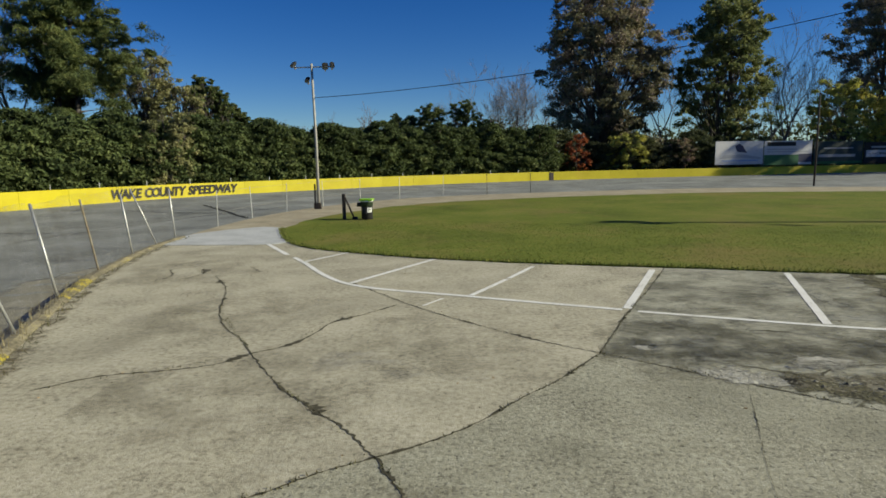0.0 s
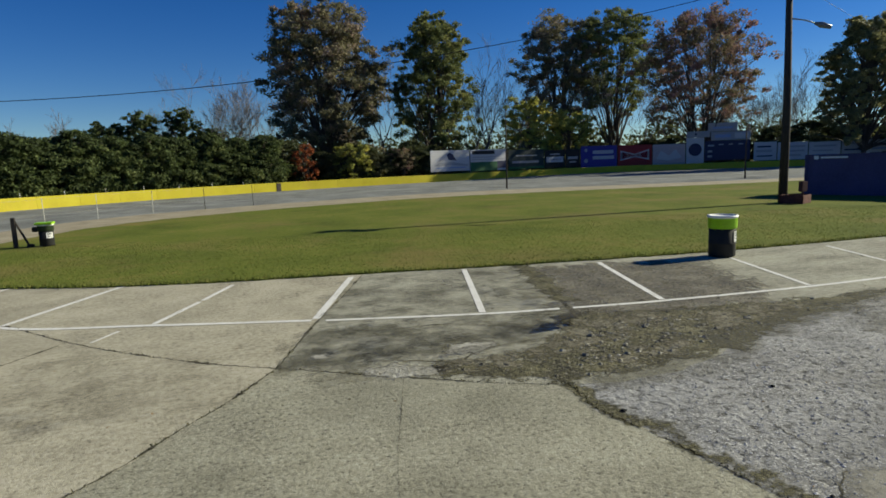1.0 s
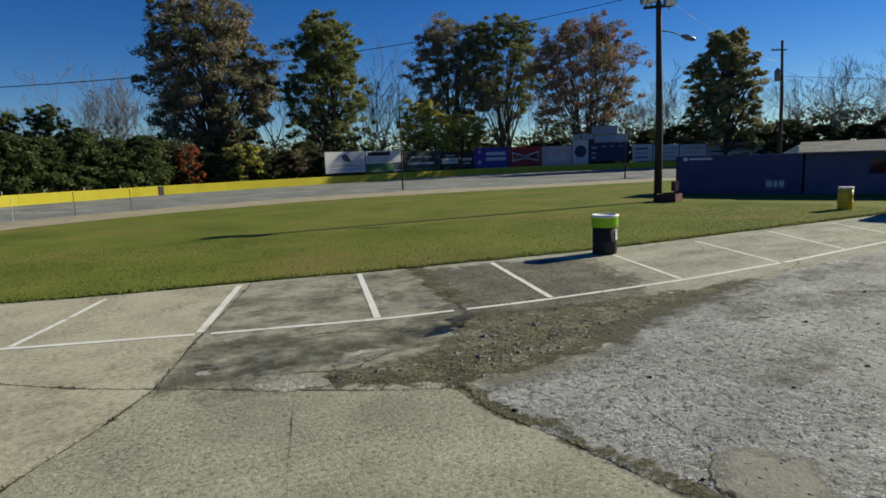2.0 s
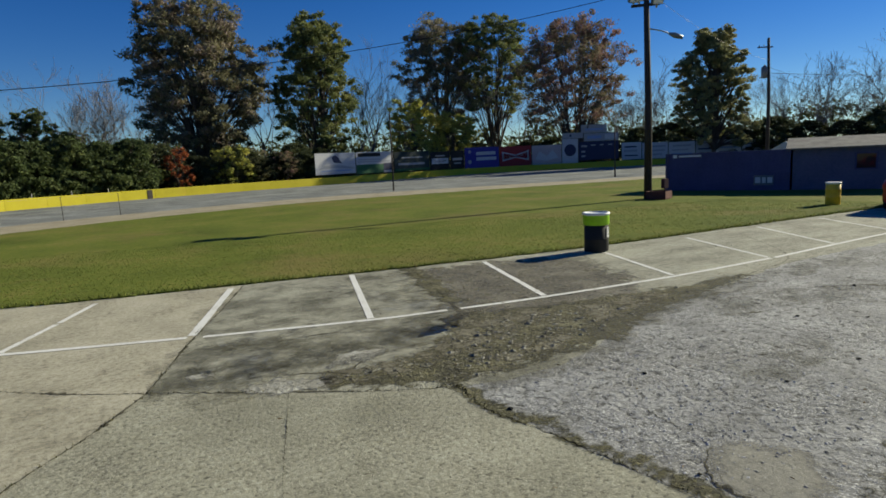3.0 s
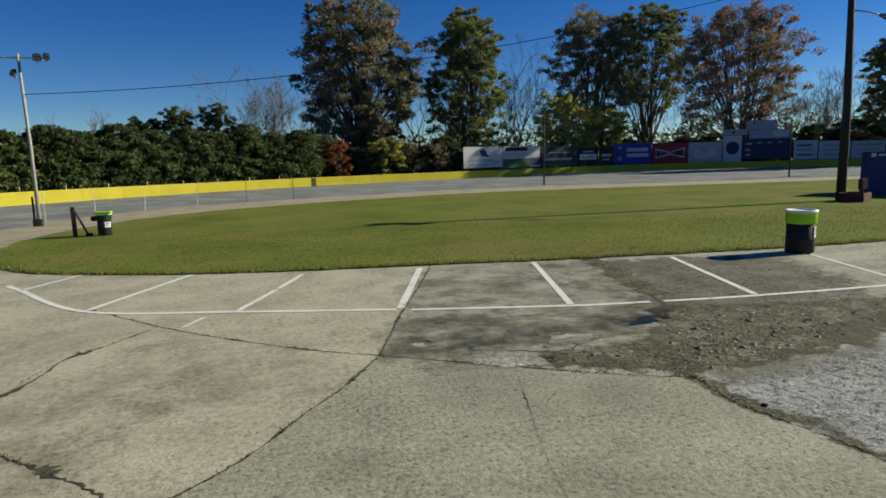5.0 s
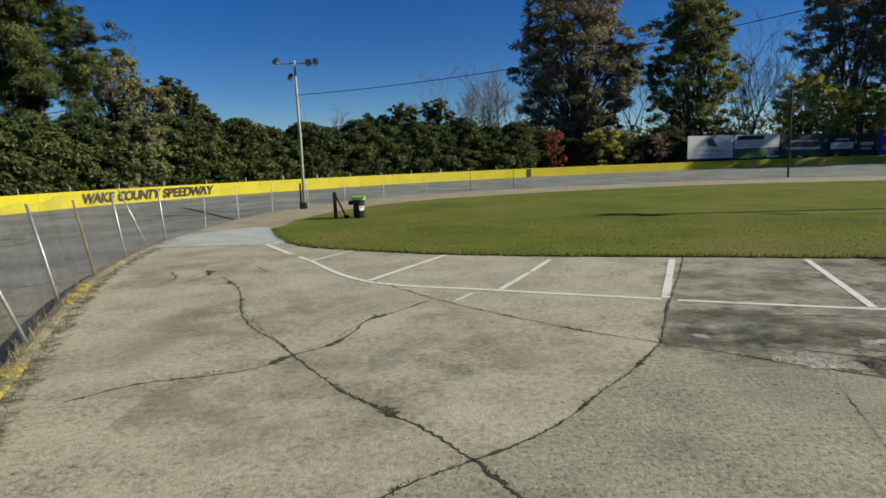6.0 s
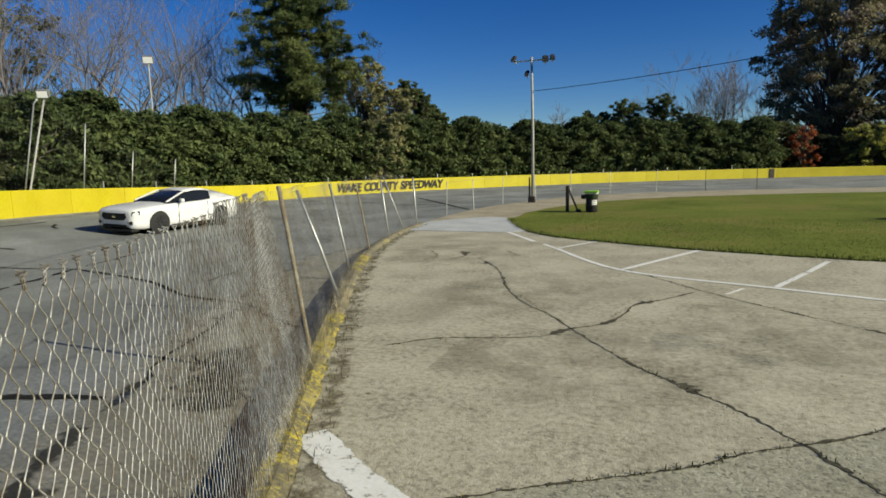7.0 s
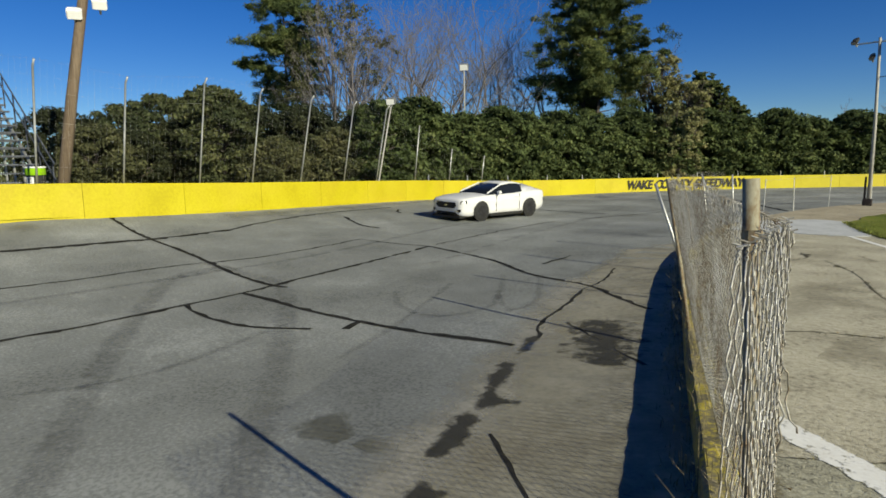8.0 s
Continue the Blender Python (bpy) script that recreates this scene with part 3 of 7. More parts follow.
outer_wall = tagged(new("wall_outer"), "bright yellow painted concrete track wall", "wall", kind="structure")
wl = resample(wall_line, int(np.linalg.norm(np.diff(wall_line, axis=0), axis=1).sum() / 3.05) + 1)
for k in range(len(wl) - 1):
    a, b = Vector(wl[k]), Vector(wl[k + 1])
    d = (b - a)
    flat = Vector((d.x, d.y)).normalized()
    n = Vector((-flat.y, flat.x)) * 0.2
    a2, b2 = a + d * 0.002, b - d * 0.002
    ha, hb = wall_height(a.y), wall_height(b.y)
    bm = bmesh.new()
    lo = 0.35
    co = []
    for p, h in ((a2, ha), (b2, hb)):
        co.append([(p.x, p.y, p.z - lo), (p.x, p.y, p.z + h - 0.03), (p.x + n.x * 0.12, p.y + n.y * 0.12, p.z + h), (p.x + n.x * 0.88, p.y + n.y * 0.88, p.z + h),
                   (p.x + n.x, p.y + n.y, p.z + h - 0.03), (p.x + n.x, p.y + n.y, p.z - lo)])
    va, vb = [[bm.verts.new(c) for c in row] for row in co]
    for i in range(6):
        bm.faces.new((va[i], va[(i + 1) % 6], vb[(i + 1) % 6], vb[i]))
    bm.faces.new(va[::-1])
    bm.faces.new(vb)
    bmesh.ops.recalc_face_normals(bm, faces=bm.faces)
    part("panel", bm, M_YELLOW, outer_wall)


def text_letter(ch, size):
    """A flat solid letter as a bmesh, standing in the x-z plane, with its width."""
    cu = bpy.data.curves.new("letter", 'FONT')
    cu.body, cu.size, cu.extrude, cu.offset = ch, size, 0.006, 0.026
    ob = bpy.data.objects.new("letter", cu)
    me = bpy.data.meshes.new_from_object(ob)
    bm = bmesh.new()
    bm.from_mesh(me)
    bpy.data.objects.remove(ob)
    bpy.data.meshes.remove(me)
    w = max((v.co.x for v in bm.verts), default=size * 0.3)
    bmesh.ops.rotate(bm, verts=bm.verts, matrix=Matrix.Rotation(radians(90), 3, 'X'))
    return bm, w


def wall_toward(x, y, az):
    """The point of the wall's inner face that lies at an azimuth (from +y to +x) seen from (x, y)."""
    d = np.array([math.sin(radians(az)), math.cos(radians(az))])
    rel = wl[:, :2] - (x, y)
    side = rel[:, 0] * d[1] - rel[:, 1] * d[0]
    ahead = rel @ d
    best = None
    for k in range(len(side) - 1):
        if side[k] * side[k + 1] <= 0 and ahead[k] > 0:
            f = side[k] / (side[k] - side[k + 1] + 1e-12)
            p = wl[k] * (1 - f) + wl[k + 1] * f
            t = wl[k + 1] - wl[k]
            best = (p, t / np.linalg.norm(t[:2]))
    return best


# black lettering along the wall
M_INK = plain("black_wall_lettering", (0.02, 0.018, 0.015), rough=0.7)
words = "WAKE COUNTY SPEEDWAY"
glyphs = [None if ch == " " else text_letter(ch, 0.80) for ch in words]
steps = [0.30 if g is None else g[1] * 0.92 + 0.11 for g in glyphs]
run = 0.0
for g, step in zip(glyphs, steps):
    az = -30.35 + 9.9 * run / sum(steps)
    run += step
    if g is None:
        continue
    bm, w = g
    p, t = wall_toward(-1.31, 0.82, az)
    inward = Vector((t[1], -t[0], 0))
    m = Matrix(((t[0], -t[1], 0, 0), (t[1], t[0], 0, 0), (0, 0, 1, 0), (0, 0, 0, 1)))
    bmesh.ops.scale(bm, verts=bm.verts, vec=(0.92, 1, 1))
    for v in bm.verts:
        v.co.x += v.co.z * 0.18
    bmesh.ops.transform(bm, matrix=Matrix.Translation(Vector((p[0], p[1], p[2] + 0.2)) + inward * 0.05) @ m, verts=bm.verts)
    part("letter", bm, M_INK, outer_wall, "black painted letter")

# ---- painted lines and cracks on the apron ----
Z_PAINT = 0.006


def painted(name, pts, width, label, seed):
    line = catmull([(x, y, 0) for x, y in pts], 0.2)
    n = len(line)
    bm = bmesh.new()
    vals = []
    rnd = random.Random(seed)
    rows = []
    for k, p in enumerate(line):
        d = np.array(line[min(k + 1, n - 1)][:2]) - np.array(line[max(k - 1, 0)][:2])
        nx, ny = -d[1] / np.linalg.norm(d), d[0] / np.linalg.norm(d)
        wear = (0.95 if seed == 42 else 1.25) + 0.35 * noise.noise(Vector((p[0] * 0.7, p[1] * 0.7, seed * 0.1)))
        row = []
        for u in (-0.56, -0.42, 0.42, 0.56):
            row.append(bm.verts.new((p[0] + nx * u * width, p[1] + ny * u * width, Z_PAINT)))
            vals.append(wear if abs(u) < 0.5 else -0.3)
        rows.append(row)
    for a, b in zip(rows, rows[1:]):
        for r in range(3):
            f = bm.faces.new((a[r], a[r + 1], b[r + 1], b[r]))
            f.normal_update()
            if f.normal.z < 0:
                f.normal_flip()
    ob = part(name, bm, M_WHITE_LINE, apron, label)
    edge_weights(ob.data, vals)
    return ob


painted("painted_line", [(-5.55, 17.35), (-4.95, 16.35), (-4.36, 15.38)], 0.13, "worn white parking line", 1)
painted("painted_line", [(-4.05, 14.95), (-3.64, 14.3), (-2.06, 11.84), (0.22, 10.78), (2.50, 9.88)], 0.11, "worn white parking line", 2)
painted("painted_line", [(2.70, 9.78), (4.97, 9.0), (6.15, 8.72)], 0.10, "worn white parking line", 3)
painted("painted_line", [(6.36, 8.67), (7.86, 8.38), (10.70, 8.02), (13.50, 7.86)], 0.10, "worn white parking line", 4)
painted("painted_line", [(13.62, 7.85), (16.1, 7.86), (18.4, 7.83), (24.0, 7.6), (32.0, 7.2)], 0.10, "worn white parking line", 5)
for k, (a, b, w) in enumerate((((-3.64, 14.3), (-2.9, 15.7), 0.10), ((-2.03, 11.92), (-0.62, 14.68), 0.12), ((0.24, 10.86), (0.88, 12.2), 0.10), ((0.92, 12.29), (1.48, 13.55), 0.10), ((2.58, 9.95), (3.82, 13.12), 0.13),
                               ((5.0, 9.08), (6.2, 12.68), 0.115), ((7.90, 8.46), (9.10, 11.9), 0.11), ((10.73, 8.1), (11.82, 10.85), 0.09), ((13.55, 7.94), (14.95, 10.98), 0.08),
                               ((16.15, 7.94), (17.95, 10.87), 0.08), ((19.1, 7.9), (20.9, 10.7), 0.08))):
    painted("painted_line", [a, b], w, "worn white stall line", 20 + k)
# short crosswise remnants and the broad line by the fence
painted("painted_line", [(-0.5, 10.15), (-0.22, 10.65)], 0.05, "faded white paint mark", 41)
painted("painted_line", [(-3.74, 4.44), (-3.2, 4.02), (-2.72, 3.72), (-2.2, 3.38), (-1.8, 3.12)], 0.27, "broad worn white line", 42)


def crack(pts, width, seed, mat=None, name="crack", wobble=0.022, drape=None, height=0.004, uneven=0.75, parent=None, step=0.12, blobs=True):
    rnd = random.Random(seed)
    line = catmull([(x, y, 0) for x, y in pts], step)
    line = [(p[0] + rnd.uniform(-wobble, wobble), p[1] + rnd.uniform(-wobble, wobble)) for p in line]
    bm = bmesh.new()
    widths = [width * (0.34 + 4.2 * max(0.0, noise.noise(Vector((q[0] * 2.3, q[1] * 2.3, seed)))) ** 2.0) for q in line] if blobs else width
    ribbon(bm, line, widths, height, seed, uneven, drape)
    return part(name, bm, mat or M_JOINT, parent or apron, "")


for k, (pts, w) in enumerate((
        (C_LOW, 0.05), (C_UP, 0.045), (D_WEST, 0.036), (D_EAST, 0.035), (ASPH_LOW[:-1], 0.03),
        ([(-4.98, 12.7), (-4.3, 11.6), (-3.95, 10.74), (-3.64, 9.86), (-3.2, 9.0), (-2.67, 8.33), (-2.34, 7.78), (-1.6, 6.7), (-1.18, 6.24), (-0.77, 5.79), (-0.41, 5.29), (-0.17, 4.86), (0.2, 4.2)], 0.046),
        ([(-4.17, 6.58), (-3.71, 6.99), (-3.02, 7.2), (-2.57, 7.43), (-2.34, 7.78), (-1.99, 8.12), (-1.79, 8.69), (-1.69, 9.19), (-1.31, 9.65), (-0.9, 10.23)], 0.068),
        ([(-6.3, 13.4), (-5.9, 12.7), (-6.0, 12.2)], 0.075), ([(-5.6, 13.5), (-5.35, 12.9), (-5.5, 12.3)], 0.065), ([(-4.6, 13.7), (-4.2, 13.1)], 0.05),
        ([(3.05, 6.9), (2.75, 6.0), (2.4, 4.93), (2.1, 3.6)], 0.009),
        ([(7.43, 12.25), (6.95, 10.63), (6.34, 8.83), (5.9, 7.4)], 0.10),
        ([(11.2, 10.9), (10.4, 9.4), (9.6, 7.9)], 0.03), ([(9.3, 6.78), (11.8, 7.25), (13.4, 7.5), (14.6, 8.3), (16.5, 10.5)], 0.03),
        ([(2.62, 9.3), (3.2, 8.9), (4.3, 8.7), (5.2, 8.0)], 0.03), ([(3.7, 6.95), (4.2, 7.4), (5.0, 7.5)], 0.05), ([(3.1, 7.5), (3.6, 7.2), (3.8, 6.9)], 0.03),
        ([(5.4, 3.6), (5.06, 3.36), (4.99, 3.19), (5.0, 3.03), (5.06, 2.77), (5.24, 2.66)], 0.03), ([(5.6, 4.4), (5.5, 3.9)], 0.02), ([(4.9, 4.4), (5.1, 3.6)], 0.02),
        ([(7.4, 2.95), (6.2, 2.62), (5.35, 2.38)], 0.05), ([(8.9, 5.9), (9.5, 5.6)], 0.04), ([(11.5, 5.9), (12.2, 5.5), (12.4, 5.0)], 0.05))):
    crack(pts, w * (0.85 if k == 10 else 0.98), 60 + k, wobble=0.003 if k == 10 else 0.016, step=0.035, uneven=1.0)

# ---- tar seams, patched joints, two straight dark lines, tyre marks on the track ----
TAR_AND_LINES = (([(-21.7, 4.75), (-20.4, 4.8), (-19.29, 4.87), (-17.6, 5.1), (-16.02, 5.16), (-14.3, 5.05), (-12.67, 5.07), (-12.24, 5.22)], 0.11),
       ([(-12.37, 4.33), (-11.4, 4.42), (-10.43, 4.45), (-9.06, 4.57), (-8.3, 4.66), (-7.59, 4.79), (-6.77, 4.99), (-6.5, 5.01)], 0.10), ([(-9.1, 4.6), (-9.0, 4.4), (-8.91, 4.15)], 0.10),
       ([(-11.6, -3.0), (-11.86, 0.55), (-11.88, 1.59), (-12.13, 2.91), (-12.37, 4.33), (-13.0, 6.32), (-13.73, 9.18), (-14.19, 10.8)], 0.10), ([(-14.19, 10.8), (-14.6, 13.5), (-15.0, 18.0)], 0.05),
       ([(-14.19, 10.8), (-11.57, 10.24), (-9.44, 9.23), (-7.83, 8.81), (-6.9, 8.2), (-6.06, 7.69)], 0.08), ([(-18.2, -3.0), (-18.44, 1.6), (-18.53, 3.07), (-18.82, 5.29), (-19.38, 7.48)], 0.14),
       ([(-19.38, 7.48), (-20.03, 8.56), (-21.29, 11.72), (-22.3, 16.2)], 0.08), ([(-12.13, 3.19), (-11.5, 3.12), (-10.93, 3.14), (-10.12, 3.3), (-9.3, 3.84)], 0.08),
       ([(-15.2, -3.0), (-15.31, 1.09), (-15.36, 2.48), (-15.63, 4.22), (-15.7, 6.75), (-16.5, 10.18)], 0.05),
       # last two in this row: thin straight dark lines towards the kerb, in sealer black
       ([(-6.45, 5.45), (-6.9, 6.1), (-7.1, 6.75), (-7.35, 7.5), (-7.65, 8.3), (-7.85, 9.4), (-8.3, 10.6)], 0.05), ([(-6.6, 6.33), (-5.55, 5.68), (-4.9, 5.25)], 0.045), ([(-5.05, 2.88), (-4.6, 2.57), (-4.16, 2.26)], 0.03),
       ([(-9.98, 10.36), (-10.0, 11.0), (-10.02, 11.56)], 0.07), ([(-20.5, 12.43), (-19.5, 12.1), (-18.72, 11.86), (-17.96, 12.0)], 0.10), ([(-21.6, 16.0), (-21.2, 15.6), (-20.64, 15.33)], 0.11), ([(-16.5, 10.18), (-15.4, 10.4), (-14.19, 10.8)], 0.05),
       ([(-14.91, 33.35), (-12.2, 29.6), (-9.3, 25.4)], 0.14), ([(-14.6, 19.0), (-12.6, 25.0), (-9.6, 31.5)], 0.07), ([(-21.0, 22.0), (-18.0, 21.6), (-15.0, 21.5)], 0.09), ([(-17.2, 30.0), (-14.5, 28.8), (-11.6, 28.2)], 0.08))
for k, (pts, w) in enumerate(TAR_AND_LINES):
    crack(pts, w, 120 + k, M_TAR, "tar_seam", 0.028 if w > 0.035 else 0.004, track_z, 0.012, 0.7, track, 0.16, False)
MARKS = (([(-6.3, -0.4), (-6.93, 0.01), (-8.8, 0.81), (-11.53, 2.1), (-14.34, 3.74), (-14.8, 4.5), (-15.04, 5.25)], 0.36),
         ([(-5.2, 0.5), (-5.8, 1.02), (-6.76, 1.7), (-8.22, 2.69), (-11.1, 4.53), (-12.4, 5.15), (-13.07, 5.29), (-15.51, 5.07)], 0.36), ([(-9.6, -1.0), (-9.44, 0.19), (-9.05, 1.15), (-9.21, 2.16), (-9.85, 3.7)], 0.14),
         ([(-7.84, 3.31), (-8.51, 4.77), (-10.15, 7.6)], 0.13), ([(-10.39, 6.35), (-9.6, 5.75), (-9.0, 5.5), (-8.36, 5.55), (-8.17, 6.37), (-8.86, 7.54), (-9.86, 8.83)], 0.15),
         ([(-8.9, 7.51), (-8.1, 6.72), (-7.74, 6.48), (-7.8, 7.14), (-8.4, 8.1), (-9.21, 9.22)], 0.14), ([(-14.0, -2.0), (-14.4, 3.0), (-15.2, 8.0), (-16.8, 14.0), (-17.6, 20.0)], 0.22), ([(-12.2, 9.0), (-13.6, 15.0), (-14.4, 21.0), (-13.0, 28.0)], 0.25))
for k, (pts, w) in enumerate(MARKS):
    soft_patch("tyre_mark", band(catmull([(x, y, 0) for x, y in pts], 0.3), w * 0.42), M_RUBBER, track, "", 0.006, w * 0.7, 0.06, track_z, 0.38)
# damp soil washed along the foot of the retaining kerb, with oily spots
left = catmull([(-3.4, -3.0, 0), (-4.4, 0.5, 0), (-4.95, 1.7, 0), (-5.3, 2.4, 0), (-5.5, 3.15, 0), (-6.15, 4.4, 0), (-6.6, 5.5, 0), (-7.3, 6.9, 0), (-7.9, 8.4, 0), (-8.6, 10.3, 0), (-9.3, 13.0, 0)], 0.3)
right = [(p[0] - 0.05, p[1]) for p in catmull([(x, y, 0) for x, y in FENCE[:10]], 0.3)]
M_SILT = frayed(material("washed_silt", [(0.215, 0.20, 0.152), (0.275, 0.258, 0.198), (0.33, 0.31, 0.245)], scale=0.8, fine=14, rough=0.9, bump=0.0, stain=(0.14, 0.12, 0.08), stain_scale=0.6, stain_amount=0.6), 1.3, 1.0, 0.5, 0.8)
soft_patch("silt", [(p[0], p[1]) for p in left] + [(p[0], p[1]) for p in right[::-1]], M_SILT, track, "brown silt washed onto the asphalt", 0.008, 0.35, 0.15, track_z)
M_DRY_SILT = frayed(material("dry_pale_silt", [(0.26, 0.25, 0.205), (0.33, 0.315, 0.265), (0.40, 0.385, 0.33)], scale=1.2, fine=14, rough=0.9, bump=0.0), 2.0, 1.2, 0.5, 0.7)
soft_patch("silt", band(left[8:-12], 0.5), M_DRY_SILT, track, "pale dried silt at the edge of the wash", 0.0105, 0.4, 0.1, track_z, 0.85)
M_OIL = frayed(plain("oily_wet_patch", (0.036, 0.034, 0.026), rough=0.8, vary=0.3), 5.0, 1.1, 0.22, 0.9)
for poly in ([(-5.12, 2.22), (-5.34, 2.6), (-5.5, 2.95), (-5.5, 3.1), (-5.3, 3.02), (-5.16, 2.75), (-5.06, 2.4)], [(-5.52, 3.2), (-5.78, 3.62), (-6.05, 4.15), (-6.2, 4.5), (-6.02, 4.42), (-5.74, 3.85), (-5.6, 3.55), (-5.3, 3.55), (-5.42, 3.34)],
             [(-4.85, 1.62), (-4.9, 1.95), (-4.66, 1.98), (-4.6, 1.7)], [(-6.25, 4.75), (-6.55, 5.35), (-6.5, 5.5), (-6.2, 5.0)],
             [(-6.45, 6.5), (-5.9, 5.6), (-5.45, 5.0), (-5.1, 5.05), (-5.5, 6.1), (-6.05, 6.8)]):
    soft_patch("oil_patch", poly, M_OIL, track, "dark oily patch", 0.013, 0.16 if poly[0][1] < 5.3 else 0.9, 0.05, track_z)

# ---- retaining kerb with flaking yellow paint ----
kerb = tagged(new("kerb"), "low retaining kerb with flaking yellow paint", "kerb", kind="structure")
kl = [p for p in catmull([(x, y, 0) for x, y in FENCE], 0.2)]
rk = random.Random(12)
for s in range(0, len(kl) - 1, 8):
    seg = kl[s:s + 9]
    bm = bmesh.new()
    rows = []
    for k, p in enumerate(seg):
        i = min(s + k, len(kl) - 2)
        t = (kl[i + 1] - kl[i])[:2]
        t = t / np.linalg.norm(t)
        n = np.array([-t[1], t[0]])       # towards the track
        top = 0.055 + rk.uniform(-0.007, 0.006)
        low = track_z(p[0] + n[0] * 0.1, p[1] + n[1] * 0.1) - 0.1
        prof = [(0.11, low), (0.105, top - 0.03), (0.075, top), (-0.04, top + rk.uniform(-0.012, 0.012)), (-0.10, top - 0.028), (-0.165 + rk.uniform(-0.04, 0.03), -0.02)]
        rows.append([bm.verts.new((p[0] + n[0] * u, p[1] + n[1] * u, z)) for u, z in prof])
    for a, b in zip(rows, rows[1:]):
        for r in range(5):
            bm.faces.new((a[r], a[r + 1], b[r + 1], b[r]))
    bm.faces.new(rows[0])
    bm.faces.new(rows[-1][::-1])
    bmesh.ops.recalc_face_normals(bm, faces=bm.faces)
    part("kerb_stone", bm, M_KERB if kl[s][1] < 7.0 or 10.5 < kl[s][1] < 12.0 else M_KERB_WORN, kerb, "" if kl[s][1] < 7.0 else "paint mostly worn to brown")

# leaf litter and soil gathered along the kerb's inner foot
M_LITTER = frayed(material("leaf_litter", [(0.07, 0.058, 0.035), (0.14, 0.115, 0.065), (0.23, 0.185, 0.11)], scale=7, fine=6, rough=0.95, bump=0.6), 4.0, 2.0, 0.35, 0.75)
soft_patch("litter_strip", band([(p[0] + 0.2, p[1] + 0.08) for p in kl[::3]], 0.16), M_LITTER, apron, "brown leaf litter along the kerb", 0.004, 0.2, 0.07, weight=0.4)

# ---- chain-link fence along the kerb ----
fence = thing("chain_link_fence", "sagging galvanised chain-link fence with rusty posts along the kerb", "fence")
fl = np.array(kl)
fs = np.r_[0, np.cumsum(np.linalg.norm(np.diff(fl[:, :2], axis=0), axis=1))]


def fence_at(s):
    x, y = np.interp(s, fs, fl[:, 0]), np.interp(s, fs, fl[:, 1])
    x2, y2 = np.interp(s + 0.3, fs, fl[:, 0]), np.interp(s + 0.3, fs, fl[:, 1])
    x1, y1 = np.interp(s - 0.3, fs, fl[:, 0]), np.interp(s - 0.3, fs, fl[:, 1])
    t = np.array([x2 - x1, y2 - y1])
    t = t / np.linalg.norm(t)
    return np.array([x, y]), np.array([-t[1], t[0]])


def s_of(x, y):
    return float(fs[np.argmin(np.hypot(fl[:, 0] - x, fl[:, 1] - y))])


POSTS = [((-2.5, 1.33), (-2.58, 1.31), 1.9, 0.0255, M_RUST_POST), ((-4.70, 5.96), (-5.12, 6.15), 1.76, 0.024, M_RUST_POST), ((-6.95, 10.82), (-7.42, 11.0), 1.62, 0.024, M_GALV),
         ((-8.3, 15.4), (-8.5, 15.4), 1.55, 0.024, M_GALV), ((-8.75, 18.4), (-8.85, 18.4), 1.55, 0.024, M_GALV), ((-8.7, 17.3), (-9.2, 17.0), 1.6, 0.022, M_GALV), ((-7.75, 13.2), (-8.1, 13.3), 1.55, 0.022, M_RUST_POST), ((-5.78, 8.45), (-6.28, 8.2), 1.63, 0.022, M_GALV)]
for (bx, by), (tx, ty), h, r, mat in POSTS:
    bm = bmesh.new()
    tube(bm, [(bx, by, -0.1), ((bx + tx) / 2, (by + ty) / 2, h / 2), (tx, ty, h)], r, 12)
    smooth(part("post", bm, mat, fence, "rusty painted steel post" if mat is M_RUST_POST else "galvanised steel post"))
bm = bmesh.new()
lathe(bm, [(0.031, 1.70), (0.031, 1.74)], 12, (-2.57, 1.312))
part("clamp", bm, M_RUST_POST, fence, "rusty clamp band")


def prisms(segs, r):
    """Four-sided wires for many segments at once: vertices and faces."""
    a, b = segs[:, :3], segs[:, 3:]
    d = b - a
    d /= np.linalg.norm(d, axis=1)[:, None] + 1e-9
    ref = np.where(np.abs(d[:, 2:3]) > 0.9, np.array([[1.0, 0, 0]]), np.array([[0, 0, 1.0]]))
    u = np.cross(d, ref)
    u /= np.linalg.norm(u, axis=1)[:, None] + 1e-9
    v = np.cross(d, u)
    rr = np.broadcast_to(np.asarray(r, float), (len(segs),))[:, None]
    vs = []
    for base in (a, b):
        for th in (0, 1.5708, 3.1416, 4.7124):
            vs.append(base + (u * math.cos(th) + v * math.sin(th)) * rr)
    verts = np.stack(vs, 1).reshape(-1, 3)
    n = len(segs)
    f = np.array([[0, 1, 5, 4], [1, 2, 6, 5], [2, 3, 7, 6], [3, 0, 4, 7]])
    faces = (np.arange(n)[:, None, None] * 8 + f[None]).reshape(-1, 4)
    return verts, faces


def wire_object(name, segs, r, mat, parent=None, label=""):
    verts, faces = prisms(np.array(segs, float), r)
    me = bpy.data.meshes.new(name)
    me.from_pydata(verts.tolist(), [], faces.tolist())
    me.shade_smooth()
    me.materials.append(mat)
    ob = new(name, me)
    if parent is not None:
        ob.parent = parent
    return tagged(ob, label)


